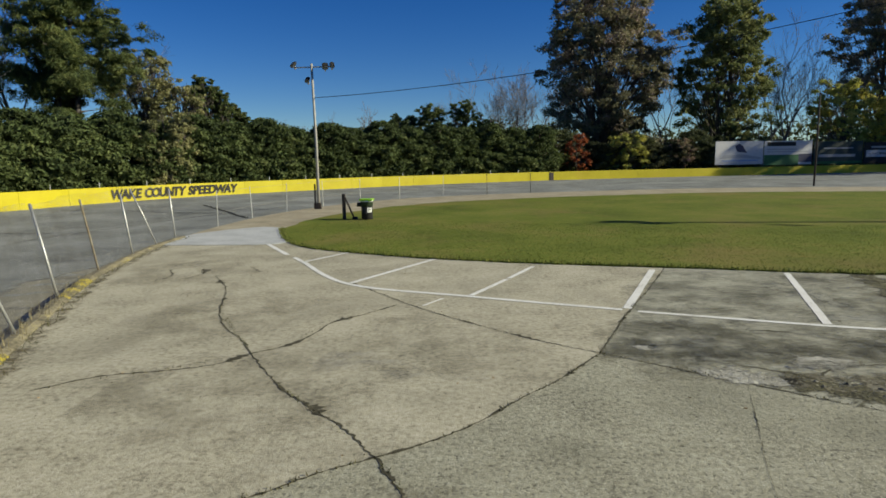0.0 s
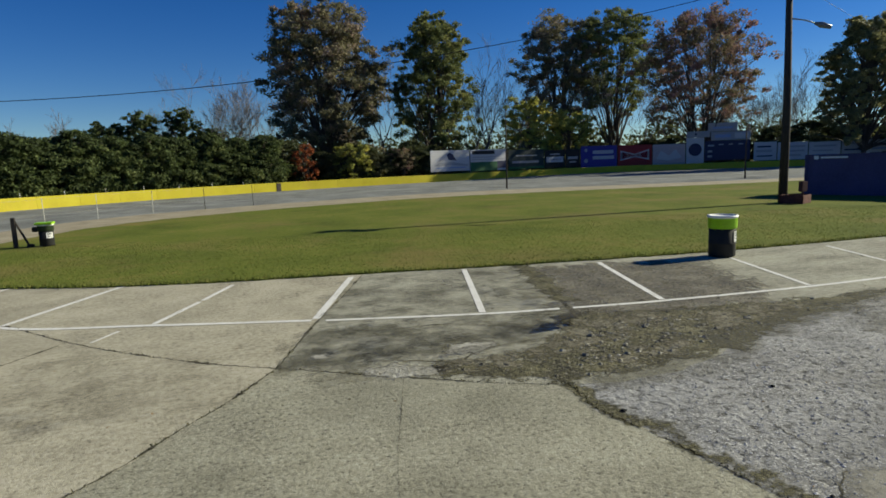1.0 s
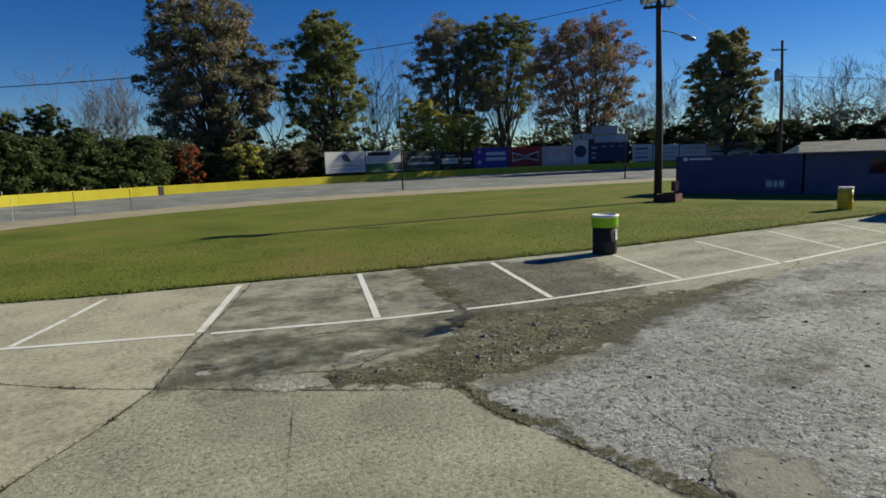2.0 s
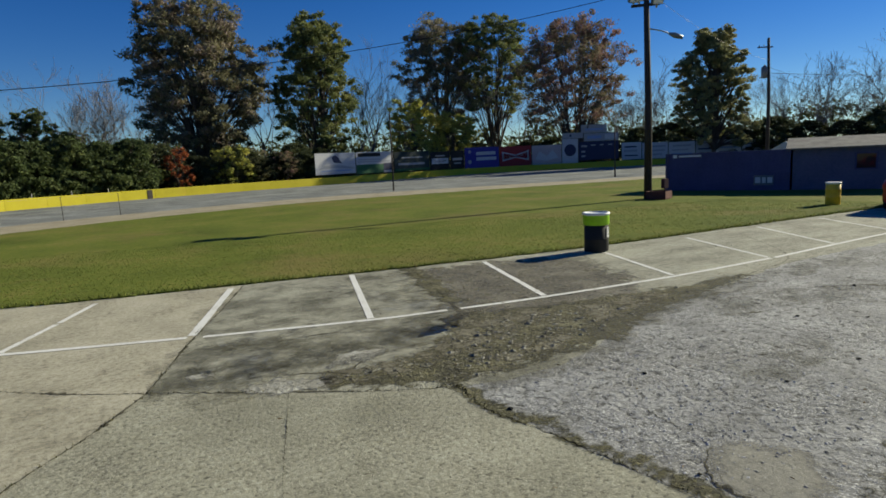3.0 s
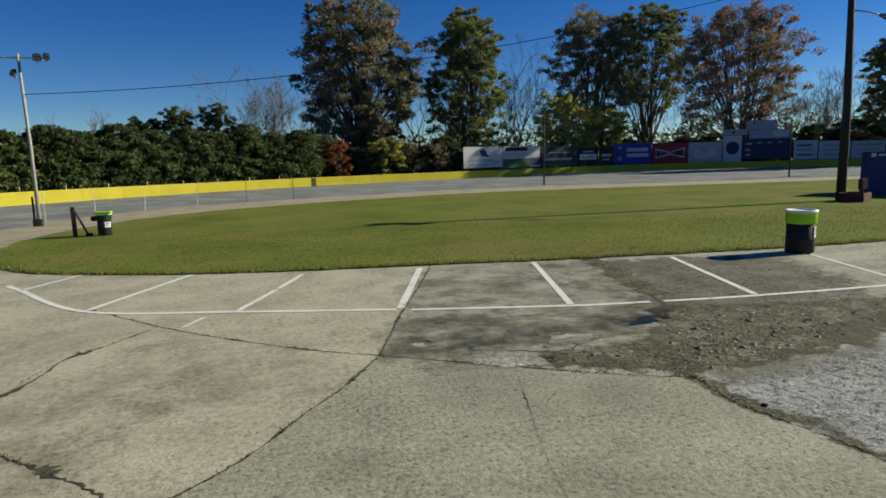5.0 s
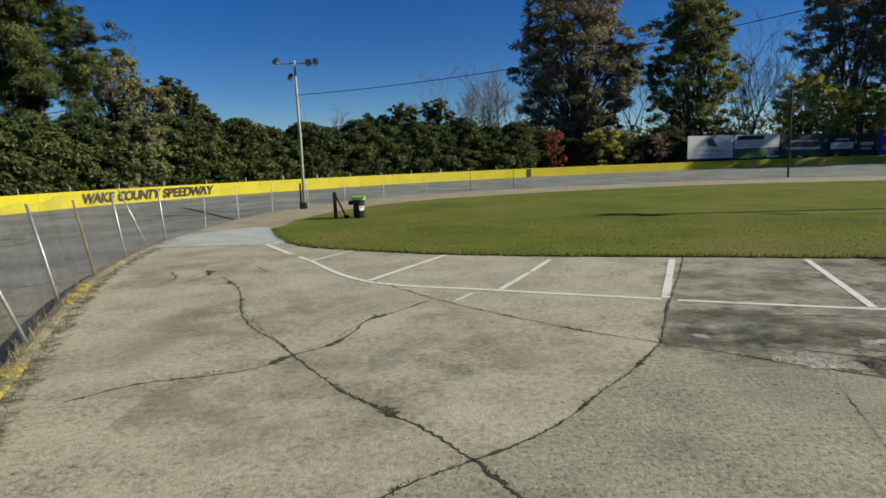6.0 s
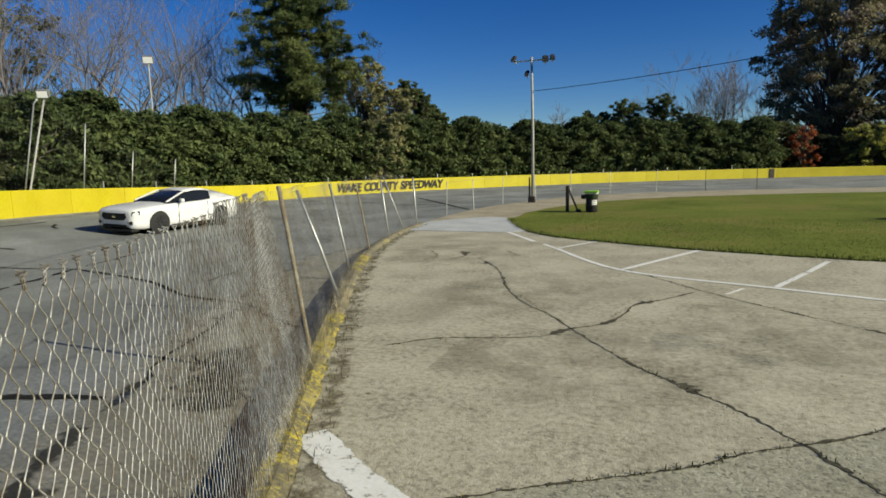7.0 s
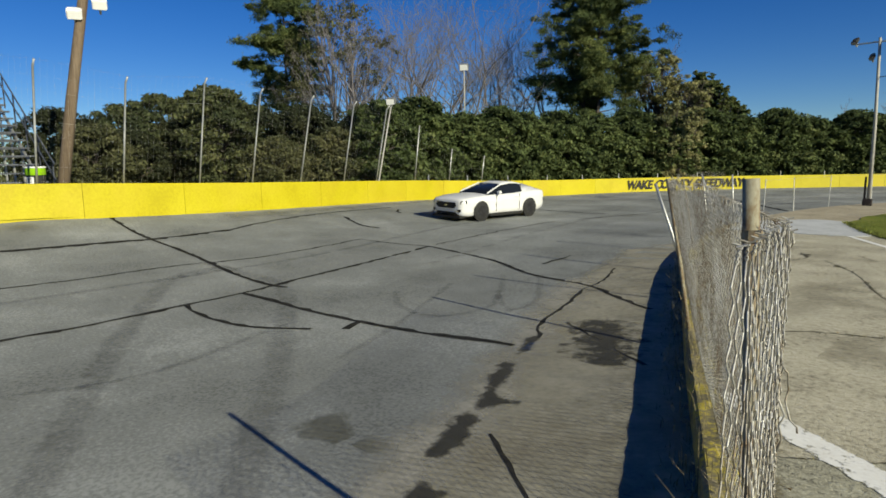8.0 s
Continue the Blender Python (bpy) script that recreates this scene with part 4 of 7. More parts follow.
def chain_link(s0, s1, pitch, z0, top_fn, lean_fn, seed):
    rnd = np.random.RandomState(seed)
    segs = []
    n = int((s1 - s0) / pitch)
    for i in range(n):
        s = s0 + i * pitch
        (x, y), nr = fence_at(s)
        t = np.array([nr[1], -nr[0]])
        top = top_fn(s)
        h = pitch
        k_all = int((top - z0) / h)
        pts = []
        wob = rnd.uniform(-0.004, 0.004)
        for k in range(k_all + 1):
            z = z0 + k * h
            side = 0.52 * pitch * (1 if (k + i) % 2 else -1) + wob
            ln = lean_fn(s + side, z)
            bul = 0.004 * (1 if (k + i) % 2 else -1)
            pts.append((x + t[0] * side + nr[0] * (ln + bul), y + t[1] * side + nr[1] * (ln + bul), z))
        # round every bend
        soft = [pts[0]]
        for a, b, c in zip(pts, pts[1:], pts[2:]):
            a, b, c = np.array(a), np.array(b), np.array(c)
            m = (a + c) / 2
            jit = rnd.uniform(-0.0012, 0.0012, 3)
            soft += [tuple(b + (a - b) * 0.2 + jit), tuple(b + (m - b) * 0.08 + jit), tuple(b + (c - b) * 0.2 + jit)]
        soft.append(pts[-1])
        segs += [(*a, *b) for a, b in zip(soft, soft[1:])]
        if i % 2 == 0:
            # twisted barb: two wire ends wound round each other, then splayed
            a = np.array(pts[-1])
            lean = rnd.uniform(-0.3, 0.3, 2)
            for ph in (0.0, math.pi):
                wound = []
                for q in range(8):
                    r, w = (0.0035 if q < 6 else 0.006 + 0.006 * (q - 5)), ph + q * 1.5
                    wound.append((a[0] + t[0] * r * math.cos(w) + nr[0] * r * math.sin(w) + lean[0] * q * 0.006, a[1] + t[1] * r * math.cos(w) + nr[1] * r * math.sin(w) + lean[1] * q * 0.006, a[2] + q * 0.0065))
                segs += [(*u, *v) for u, v in zip(wound, wound[1:])]
    return segs


S0, S1, S_END = s_of(-2.5, 1.33), s_of(-4.52, 5.78), fs[-1] - 0.4


def fabric_top(s):
    return 1.735 + 0.012 * math.sin(s * 1.9) - 0.10 * min(1.0, max(0.0, (s - S1) / 5.0))


def fabric_lean(s, z):
    if s < S0:                                     # the loose end runs on past the last post
        return -0.035 + 0.16 * (S0 - s) + 0.006 * math.sin(s * 17.0 + z * 3.0)
    f = min(1.0, (s - S0) / 4.7) ** 1.7
    return -0.035 + f * (0.02 + 0.33 * z / 1.7 + 0.02 * math.sin(s * 2.3) * z)


near_mesh = chain_link(S0 - 0.78, S1, 0.04, 0.10, fabric_top, fabric_lean, 3)
far_mesh = chain_link(S1, S_END, 0.048, 0.10, fabric_top, fabric_lean, 4)
wire = wire_object("fabric", near_mesh + far_mesh, [0.0023] * len(near_mesh) + [0.0011] * len(far_mesh), M_WIRE, fence, "galvanised diamond mesh")
tagged(wire, kind="stuff")
# loose wires hanging at the near post
rl = random.Random(77)
for k in range(9):
    p = Vector((-2.47 + rl.uniform(-0.04, 0.02), 1.25 + rl.uniform(-0.06, 0.05), rl.uniform(0.5, 1.6)))
    run = [p]
    for _ in range(7):
        run.append(run[-1] + Vector((rl.uniform(-0.022, 0.022), rl.uniform(-0.03, 0.03), -rl.uniform(0.02, 0.05))))
    bm = bmesh.new()
    tube(bm, run, 0.0032, 5)
    smooth(part("loose_wire", bm, M_WIRE, fence, "loose bent wire end"))

# fence posts that follow the track's inner edge past the gate
fence2 = thing("inner_rail_fence", "thin grey posts with slack wire along the track edge", "fence")
il = np.array(catmull([(x, y, 0) for x, y in [(-9.1, 21.6)] + INNER_FAR[:10]], 0.5))
isr = np.r_[0, np.cumsum(np.linalg.norm(np.diff(il[:, :2], axis=0), axis=1))]
wires = []
prev = None
for k, s in enumerate(np.arange(0.5, 27.0, 3.05)):
    x, y = np.interp(s, isr, il[:, 0]), np.interp(s, isr, il[:, 1])
    bm = bmesh.new()
    jx = random.Random(k).uniform(-0.05, 0.05)
    tube(bm, [(x, y, -0.1), (x + jx, y, 1.3)], 0.016, 6)
    part("post", bm, M_POLE_DARK if k > 6 else M_GALV, fence2)
    if prev is not None:
        for z in (0.5, 1.25):
            wires.append((prev[0], prev[1], z, x, y, z))
    prev = (x, y)
tagged(wire_object("wire", wires, 0.004, M_WIRE, fence2), "slack fence wire")


# ---- trees ----
ORIGIN = (0.3, 0.8)


def polar(az, d, z=0.0):
    return (ORIGIN[0] + d * math.sin(radians(az)), ORIGIN[1] + d * math.cos(radians(az)), z)


def leaf_cloud(name, centres, radii, per, size, mat, parent, seed, flat=0.0, elongate=1.0, label="", thin=1.0):
    """Many small leaf sprays scattered through lumps, denser towards each lump's surface; every spray is two bent blades."""
    rnd = np.random.RandomState(seed)
    cs, rs = np.array(centres, float), np.array(radii, float)
    if rs.ndim == 1:
        rs = np.repeat(rs[:, None], 3, 1)
    n = len(cs) * per
    idx = np.repeat(np.arange(len(cs)), per)
    d = rnd.normal(size=(n, 3))
    d /= np.linalg.norm(d, axis=1)[:, None]
    rad = rnd.uniform(0.1, 1.0, n) ** 0.6 * (1 + 0.35 * np.abs(rnd.normal(size=n)))
    p = cs[idx] + d * rs[idx] * rad[:, None]
    nrm = d * 0.7 + rnd.normal(size=(n, 3)) * 0.6 + np.array([0, 0, 0.35 + flat])
    nrm /= np.linalg.norm(nrm, axis=1)[:, None]
    u = np.cross(nrm, rnd.normal(size=(n, 3)))
    u /= np.linalg.norm(u, axis=1)[:, None] + 1e-9
    v = np.cross(nrm, u)
    s = (size * rnd.uniform(0.6, 1.35, n))[:, None]
    a = s * elongate
    bend = nrm * s * 0.25
    verts = np.stack([p - u * a, p - v * s * 0.45 * thin - bend * 0.3, p + u * a * 0.9 - bend, p + v * s * 0.5 * thin], 1).reshape(-1, 3)
    base = np.arange(n)[:, None] * 4
    faces = np.concatenate([base + [0, 1, 2], base + [0, 2, 3]], 1).reshape(-1, 3)
    me = bpy.data.meshes.new(name)
    me.from_pydata(verts.tolist(), [], faces.tolist())
    me.materials.append(mat)
    ob = new(name, me)
    ob.parent = parent
    return tagged(ob, label)


def limb_path(rnd, a, b, sag=0.0, n=4, wob=0.06):
    a, b = Vector(a), Vector(b)
    length = (b - a).length
    out = []
    for k in range(n + 1):
        t = k / n
        p = a.lerp(b, t) + Vector((0, 0, sag * length * math.sin(math.pi * t)))
        if 0 < k < n:
            p += Vector((rnd.uniform(-1, 1), rnd.uniform(-1, 1), rnd.uniform(-1, 1))) * wob * length
        out.append(p)
    return out


def broadleaf(name, label, at, height, spread, leaf_mat, seed, trunks=1, clear=0.3, lumps=46, per=150, leaf=0.34, bark=None, lean=0.0, bare=0.25, turn=0.0, wide_low=0.0, shell=0.35, clump=1.0, group="trees round the track"):
    """A deciduous tree: forked trunk, limbs that rise and bend outward, each ending in a spray of twigs with small leaf clumps; the crown keeps gaps."""
    rnd = random.Random(seed)
    tree = thing(name, label, "tree", group, at, turn)
    bm = bmesh.new()
    r0 = height * 0.017 / math.sqrt(trunks) + 0.05
    forks = []
    for k in range(trunks):
        a = 2 * math.pi * k / trunks + rnd.uniform(0, 1)
        out = Vector((math.cos(a), math.sin(a), 0))
        foot = out * (0.35 if trunks > 1 else 0)
        top = out * spread * (0.28 if trunks > 1 else 0.05) + Vector((lean * height, 0, height * 0.86))
        path = limb_path(rnd, foot - Vector((0, 0, 0.3)), top, 0.0, 7, 0.022)
        tube(bm, path, [r0 * (1 - 0.85 * i / 7) for i in range(8)], 8)
        forks.append(path)
    centres, radii = [], []
    golden = 2.39996
    n = int(lumps * 1.5)
    for k in range(n):
        t = (k + 0.5) / n
        zz = clear + (1 - clear) * (t ** 0.72)
        f = (zz - clear) / (1 - clear)
        # crown outline: widest a little above its middle
        prof = math.sin(math.pi * min(1, 0.14 + 0.78 * f)) ** 0.5 + wide_low * (1 - f)
        rr = spread * prof * math.sqrt(rnd.uniform(shell, 1.0)) * rnd.uniform(0.78, 1.08)
        a = k * golden + rnd.uniform(-0.5, 0.5)
        c = Vector((math.cos(a) * rr + lean * height * f, math.sin(a) * rr, height * (zz - 0.03)))
        path = min(forks, key=lambda q: (q[5].xy - c.xy).length + rnd.uniform(0, spread * 0.5))
        i = max(1, min(6, int(7 * max(0.2, min(0.85, zz - 0.16 - 0.22 * rr / spread)))))
        root = path[i]
        bend = root.lerp(c, 0.5) + Vector((0, 0, (c - root).length * 0.10))
        lp = limb_path(rnd, root, bend, 0.03, 2, 0.05) + limb_path(rnd, bend, c, 0.05, 2, 0.07)[1:]
        rb = max(0.05, r0 * (1 - 0.85 * i / 7) * 0.5)
        tube(bm, lp, [max(0.022, rb * (1 - 0.78 * j / 4)) for j in range(5)], 5, cap=False)
        rad = spread * rnd.uniform(0.16, 0.27) * clump
        for _ in range(6):
            o = Vector((rnd.uniform(-1, 1), rnd.uniform(-1, 1), rnd.uniform(-0.75, 0.9))) * rad * 1.15
            tube(bm, limb_path(rnd, lp[rnd.choice((2, 3, 4))], c + o, 0.05, 3, 0.08), [0.034, 0.026, 0.018, 0.010], 3, cap=False)
            if rnd.random() < bare * 0.5:
                continue
            r2 = rad * rnd.uniform(0.28, 0.58)
            centres.append(c + o)
            radii.append((r2 * rnd.uniform(0.9, 1.5), r2 * rnd.uniform(0.9, 1.5), r2 * 0.7))
    smooth(part("trunk", bm, bark or M_BARK, tree, "grey-brown trunk and limbs"))
    leaf_cloud("crown", centres, radii, max(10, int(per * 0.62)), leaf * 0.58, leaf_mat, tree, seed)
    return tree


def bare_tree(name, label, at, height, spread, seed, mat=None, levels=6, thinnest=0.007, group="trees round the track"):
    """A leafless tree of forking, thinning branches and twigs."""
    rnd = random.Random(seed)
    tree = thing(name, label, "tree", group, at)
    bm = bmesh.new()
    segs, rads = [], []

    def grow(p, d, length, r, level):
        n = 3
        path = [p]
        for k in range(n):
            d = (d + Vector((rnd.uniform(-1, 1), rnd.uniform(-1, 1), rnd.uniform(-0.2, 0.6))) * 0.13).normalized()
            path.append(path[-1] + d * length / n)
        if level < 3:
            tube(bm, path, [r * 0.75 * (1 - 0.45 * k / n) for k in range(n + 1)], 6 if level < 2 else 4, cap=False)
        else:
            for a, b in zip(path, path[1:]):
                segs.append((*a, *b))
                rads.append(max(thinnest, r * 0.55))
        if level >= levels:
            return
        for k in range(rnd.choice((2, 3)) if level else 5):
            base = path[-1] if k == 0 else path[rnd.choice((1, 2, 3))]
            q = d.orthogonal().normalized()
            q.rotate(Matrix.Rotation(rnd.uniform(0, 2 * math.pi), 3, d))
            nd = (d * rnd.uniform(0.7, 1.1) + q * rnd.uniform(0.45, 0.9) * spread + Vector((0, 0, 0.25))).normalized()
            grow(base, nd, length * rnd.uniform(0.6, 0.85), r * rnd.uniform(0.5, 0.65), level + 1)

    grow(Vector((0, 0, -0.3)), Vector((rnd.uniform(-0.08, 0.08), rnd.uniform(-0.08, 0.08), 1)).normalized(), height * 0.34, height * 0.013 + 0.03, 0)
    smooth(part("trunk", bm, mat or M_BARK_PALE, tree, "bare pale trunk and boughs"))
    wire_object("twig_mass", segs, rads, mat or M_BARK_PALE, tree, "bare twigs")
    return tree


def pine(name, label, at, height, spread, seed, clear=0.3, layers=13, per=170, leaf=0.30, stems=1, leaf_mat=None, tuft=1.0, group="trees round the track"):
    """A pine: straight trunk, whorls of limbs, and flat tufted needle masses with sky between them."""
    rnd = random.Random(seed)
    tree = thing(name, label, "tree", group, at)
    bm = bmesh.new()
    centres, radii = [], []
    for sidx in range(stems):
        off = Vector((sidx * spread * 0.28 - (stems - 1) * spread * 0.14, rnd.uniform(-0.5, 0.5), 0))
        hh = height * (1 - 0.12 * sidx)
        r0 = 0.05 + hh * 0.013
        path = limb_path(rnd, off - Vector((0, 0, 0.3)), off + Vector((rnd.uniform(-0.4, 0.4), 0, hh)), 0, 6, 0.012)
        tube(bm, path, [r0 * (1 - 0.88 * i / 6) for i in range(7)], 8)
        for k in range(layers):
            f = k / (layers - 1)
            zc = hh * (clear + (1 - clear) * f ** 0.95)
            reach = spread * math.sin(math.pi * min(1, 0.22 + 0.74 * f)) ** 0.8 * rnd.uniform(0.75, 1.15)
            for b in range(rnd.choice((4, 5, 6))):
                a = b * 2 * math.pi / 5 + k * 1.3 + rnd.uniform(-0.4, 0.4)
                rr = reach * rnd.uniform(0.4, 1.1)
                z = zc + hh * (1 - clear) / layers * rnd.uniform(-0.8, 0.8) * (f < 0.95)
                tip = off + Vector((math.cos(a) * rr, math.sin(a) * rr, z + rr * rnd.uniform(0.0, 0.3)))
                root = off + Vector((0, 0, min(hh * 0.97, z)))
                tube(bm, limb_path(rnd, root, tip, -0.05, 3, 0.05), [0.02 + r0 * 0.28 * (1 - f), 0.03, 0.022, 0.012], 4, cap=False)
                rad = spread * tuft * rnd.uniform(0.12, 0.21) * (1.1 - 0.35 * f)
                for along, grow in ((1.0, 0.9), (0.78, 0.9), (0.55, 0.75)):
                    for _ in range(3):             # a ragged group of small tufts round each point of the limb
                        r = rad * grow * rnd.uniform(0.35, 0.85)
                        centres.append(root.lerp(tip, along * rnd.uniform(0.88, 1.06)) + Vector((rnd.gauss(0, 0.6), rnd.gauss(0, 0.6), rnd.gauss(0.1, 0.42))) * rad)
                        radii.append((r * rnd.uniform(0.8, 1.5), r * rnd.uniform(0.8, 1.5), r * rnd.uniform(0.4, 0.8)))
    smooth(part("trunk", bm, M_BARK, tree, "dark straight trunk"))
    leaf_cloud("crown", centres, radii, max(14, int(per * 130 / len(centres))), leaf * 0.85, leaf_mat or M_PINE, tree, seed, flat=0.2, elongate=1.5, thin=0.4)
    return tree


def hedge_tree(at, height, spread, seed, leaf_mat, turn=0.0, per=270, name="hedge_tree", label="dense dark green evergreen in a tall hedge", leaf=0.14):
    """One evergreen of the hedge: overlapping lumps from the ground to an uneven top."""
    rnd = random.Random(seed)
    tree = thing(name, label, "tree", "evergreen hedge behind the wall", at, turn)
    bm = bmesh.new()
    path = limb_path(rnd, (0, 0, -0.3), (0.1, 0, height * 0.9), 0, 4, 0.02)
    tube(bm, path, [0.14, 0.11, 0.08, 0.05, 0.02], 6)
    centres, radii = [], []
    n = 78
    for k in range(n):
        f = (k + 0.5) / n
        z = height * (0.03 + 0.93 * f)
        prof = (1 - f ** 6) ** 0.6 * (0.8 + 0.2 * min(1, f * 4))
        a = k * 2.39996 + rnd.uniform(-0.4, 0.4)
        rr = spread * prof * rnd.uniform(0.45, 1.0)
        c = Vector((math.cos(a) * rr, math.sin(a) * rr, z))
        rad = spread * rnd.uniform(0.15, 0.30) * (1 - 0.3 * f)
        centres.append(c)
        radii.append((rad * 1.15, rad * 1.15, rad * 0.6))
        tube(bm, limb_path(rnd, (0, 0, max(0.2, z - rr * 0.5)), c, 0.0, 2, 0.05), [0.04, 0.03, 0.015], 4, cap=False)
    part("trunk", bm, M_BARK, tree)
    leaf_cloud("crown", centres, radii, int(per * 0.5), leaf, leaf_mat, tree, seed, elongate=1.1)
    return tree


# evergreen hedge following the wall
kinds = [hedge_tree((0, 0, 0), 5.6, 2.1, 301, M_HEDGE), hedge_tree((0, 0, 0), 5.3, 2.2, 302, M_HEDGE), hedge_tree((0, 0, 0), 5.9, 2.0, 303, M_HEDGE), hedge_tree((0, 0, 0), 5.5, 2.3, 304, M_HEDGE)]
hw = resample(wall_line, 400)
hn = np.gradient(hw[:, :2], axis=0)
hn = np.stack([-hn[:, 1], hn[:, 0]], 1) / np.linalg.norm(hn, axis=1)[:, None]
hs = np.r_[0, np.cumsum(np.linalg.norm(np.diff(hw[:, :2], axis=0), axis=1))]


def beyond_wall(s, off):
    x, y, z = (np.interp(s, hs, hw[:, k]) for k in range(3))
    nx, ny = np.interp(s, hs, hn[:, 0]), np.interp(s, hs, hn[:, 1])
    return x + nx * off, y + ny * off, z


def s_on_wall(az, x=ORIGIN[0], y=ORIGIN[1]):
    p, _ = wall_toward(x, y, az)
    return float(hs[np.argmin(np.hypot(hw[:, 0] - p[0], hw[:, 1] - p[1]))])


rh = random.Random(31)
s, k = s_on_wall(-47.0, -1.9, -0.72), 0
s_end = s_on_wall(7.0)
placed = [False] * 4
while s < s_end:
    off = 3.4 + rh.uniform(-0.4, 0.5) + (0.8 if k % 2 else 0)
    x, y, z = beyond_wall(s, off)
    sc = rh.uniform(0.96, 1.03)
    m = pose(x, y, z - 0.1, 0, 0, rh.uniform(0, 360)) @ Matrix.Diagonal((sc * 1.05, sc * 1.05, sc, 1))
    j = k % 4
    if not placed[j]:
        kinds[j].matrix_basis, placed[j] = m, True
    else:
        copy_thing(kinds[j], m)
    s += rh.uniform(1.15, 1.5)
    k += 1

# olive thicket behind the catch fence and the mixed shrubs at the hedge's far end
tk = [hedge_tree((0, 0, 0), 6.0, 2.6, 321, M_THICKET, name="shrub", label="tall olive-green thicket shrub with dry twigs", leaf=0.13, per=420),
      hedge_tree((0, 0, 0), 5.4, 2.8, 322, M_TAN_LEAF, name="shrub", label="tan and green thicket shrub turning in autumn", leaf=0.13, per=420),
      hedge_tree((0, 0, 0), 6.4, 2.4, 323, M_SHRUB, name="shrub", label="dark green thicket shrub behind the wall", leaf=0.13, per=420)]
first = [True] * 3


def put_shrub(j, x, y, z, sc, turn, wide=1.0):
    m = pose(x, y, z, 0, 0, turn) @ Matrix.Diagonal((sc * wide, sc * wide, sc, 1))
    if first[j]:
        tk[j].matrix_basis, first[j] = m, False
        return tk[j]
    return copy_thing(tk[j], m)


for az, d, j, sc in ((-77.5, 34, 0, 0.78), (-75, 31, 1, 0.70), (-72.5, 33, 0, 0.80), (-70, 36, 2, 0.9), (-67.5, 35, 0, 1.03), (-65, 33, 2, 1.0), (-62.5, 34, 0, 1.08), (-60.5, 31, 1, 0.85),
                     (-58.0, 34, 0, 1.05), (-55.5, 33, 1, 1.0), (-53.0, 35, 0, 0.95), (-50.5, 36, 1, 0.98), (-48.5, 37, 2, 0.9), (-73, 42, 2, 1.0), (-66, 43, 2, 1.25), (-58, 44, 0, 1.3), (-52, 45, 2, 1.1)):
    x, y = -1.9 + d * math.sin(radians(az)), -0.72 + d * math.cos(radians(az))
    put_shrub(j, x, y, 0.3, sc, az * 7)
for az, d, j, sc in ((7.0, 72, 2, 0.95), (8.6, 73, 1, 0.9), (10.3, 74, 0, 0.85), (12.0, 73, 1, 0.95), (13.8, 75, 2, 0.85), (15.5, 74, 1, 0.95), (17.2, 75, 0, 0.85), (18.6, 77, 2, 0.9), (20.5, 82, 2, 0.8),
                     (4.8, 70, 2, 0.95), (22.5, 92, 0, 0.9), (25, 94, 1, 0.8), (27.5, 96, 0, 0.85), (30.5, 99, 1, 0.9), (33, 101, 2, 0.95), (35.2, 100, 0, 1.0), (37.5, 100, 1, 0.85), (40, 102, 0, 1.0), (42.2, 102, 2, 0.9), (44.5, 103, 0, 1.0), (46.5, 99, 2, 0.95), (49.5, 100, 2, 1.0), (52.0, 102, 2, 1.1), (54.5, 104, 2, 0.95),
                     (57.5, 104, 0, 1.05), (60, 104, 2, 1.1), (62.5, 105, 0, 1.15), (65, 105, 0, 1.1), (67.5, 106, 2, 1.2), (70, 106, 0, 1.1), (72.5, 107, 2, 1.1), (75, 108, 0, 1.2), (78, 108, 2, 1.2), (82, 108, 0, 1.2)):
    put_shrub(j, *polar(az, d), sc, az * 11, 1.35)

# single trees
broadleaf("oak_tree", "tall broad oak with brown-green autumn leaves", polar(10.9, 82), 22.3, 7.6, M_OAK, 401, trunks=2, clear=0.14, lumps=84, per=150, leaf=0.34, wide_low=0.12, shell=0.12, clump=0.85)
broadleaf("oak_tree", "tall oak still mostly green behind the billboards", polar(20.9, 86), 21.6, 5.6, M_OAK_GREEN, 402, trunks=3, clear=0.14, lumps=66, per=150, leaf=0.33, wide_low=0.2, shell=0.12, clump=0.95)
broadleaf("maple_tree", "tall autumn tree with several bare lower trunks", polar(31.9, 108), 25.4, 7.0, M_OAK, 403, trunks=4, clear=0.36, lumps=54, per=140, leaf=0.34, shell=0.3, bare=0.35, clump=0.9)
broadleaf("maple_tree", "tall green-gold tree with several trunks", polar(36.7, 108), 25.6, 6.3, M_OAK_GREEN, 404, trunks=4, clear=0.38, lumps=52, per=140, leaf=0.34, shell=0.3, bare=0.3, clump=0.9)
broadleaf("maple_tree", "spreading maple with red-brown autumn leaves", polar(44.1, 97), 21.6, 9.0, M_OAK_RED, 405, trunks=5, clear=0.30, lumps=74, per=105, leaf=0.34, shell=0.22, bare=0.55, clump=0.72)
broadleaf("sapling", "low yellow-green tree behind the billboards", polar(29.3, 91), 10.8, 3.6, M_YELLOWING, 406, clear=0.2, lumps=26, per=130, leaf=0.27)
broadleaf("sapling", "low yellow-green bush tree behind the billboards", polar(33.0, 92), 8.6, 3.6, M_YELLOWING, 407, clear=0.2, lumps=26, per=130, leaf=0.27)
broadleaf("bush", "bright red autumn bush at the hedge's end", polar(8.7, 70), 4.4, 1.7, M_RED_BUSH, 408, clear=0.1, lumps=16, per=60, leaf=0.2, bare=0.6)
broadleaf("bush", "yellowing autumn bush beyond the wall", polar(13.2, 72), 4.6, 2.2, M_YELLOWING, 409, clear=0.1, lumps=18, per=80, leaf=0.22)
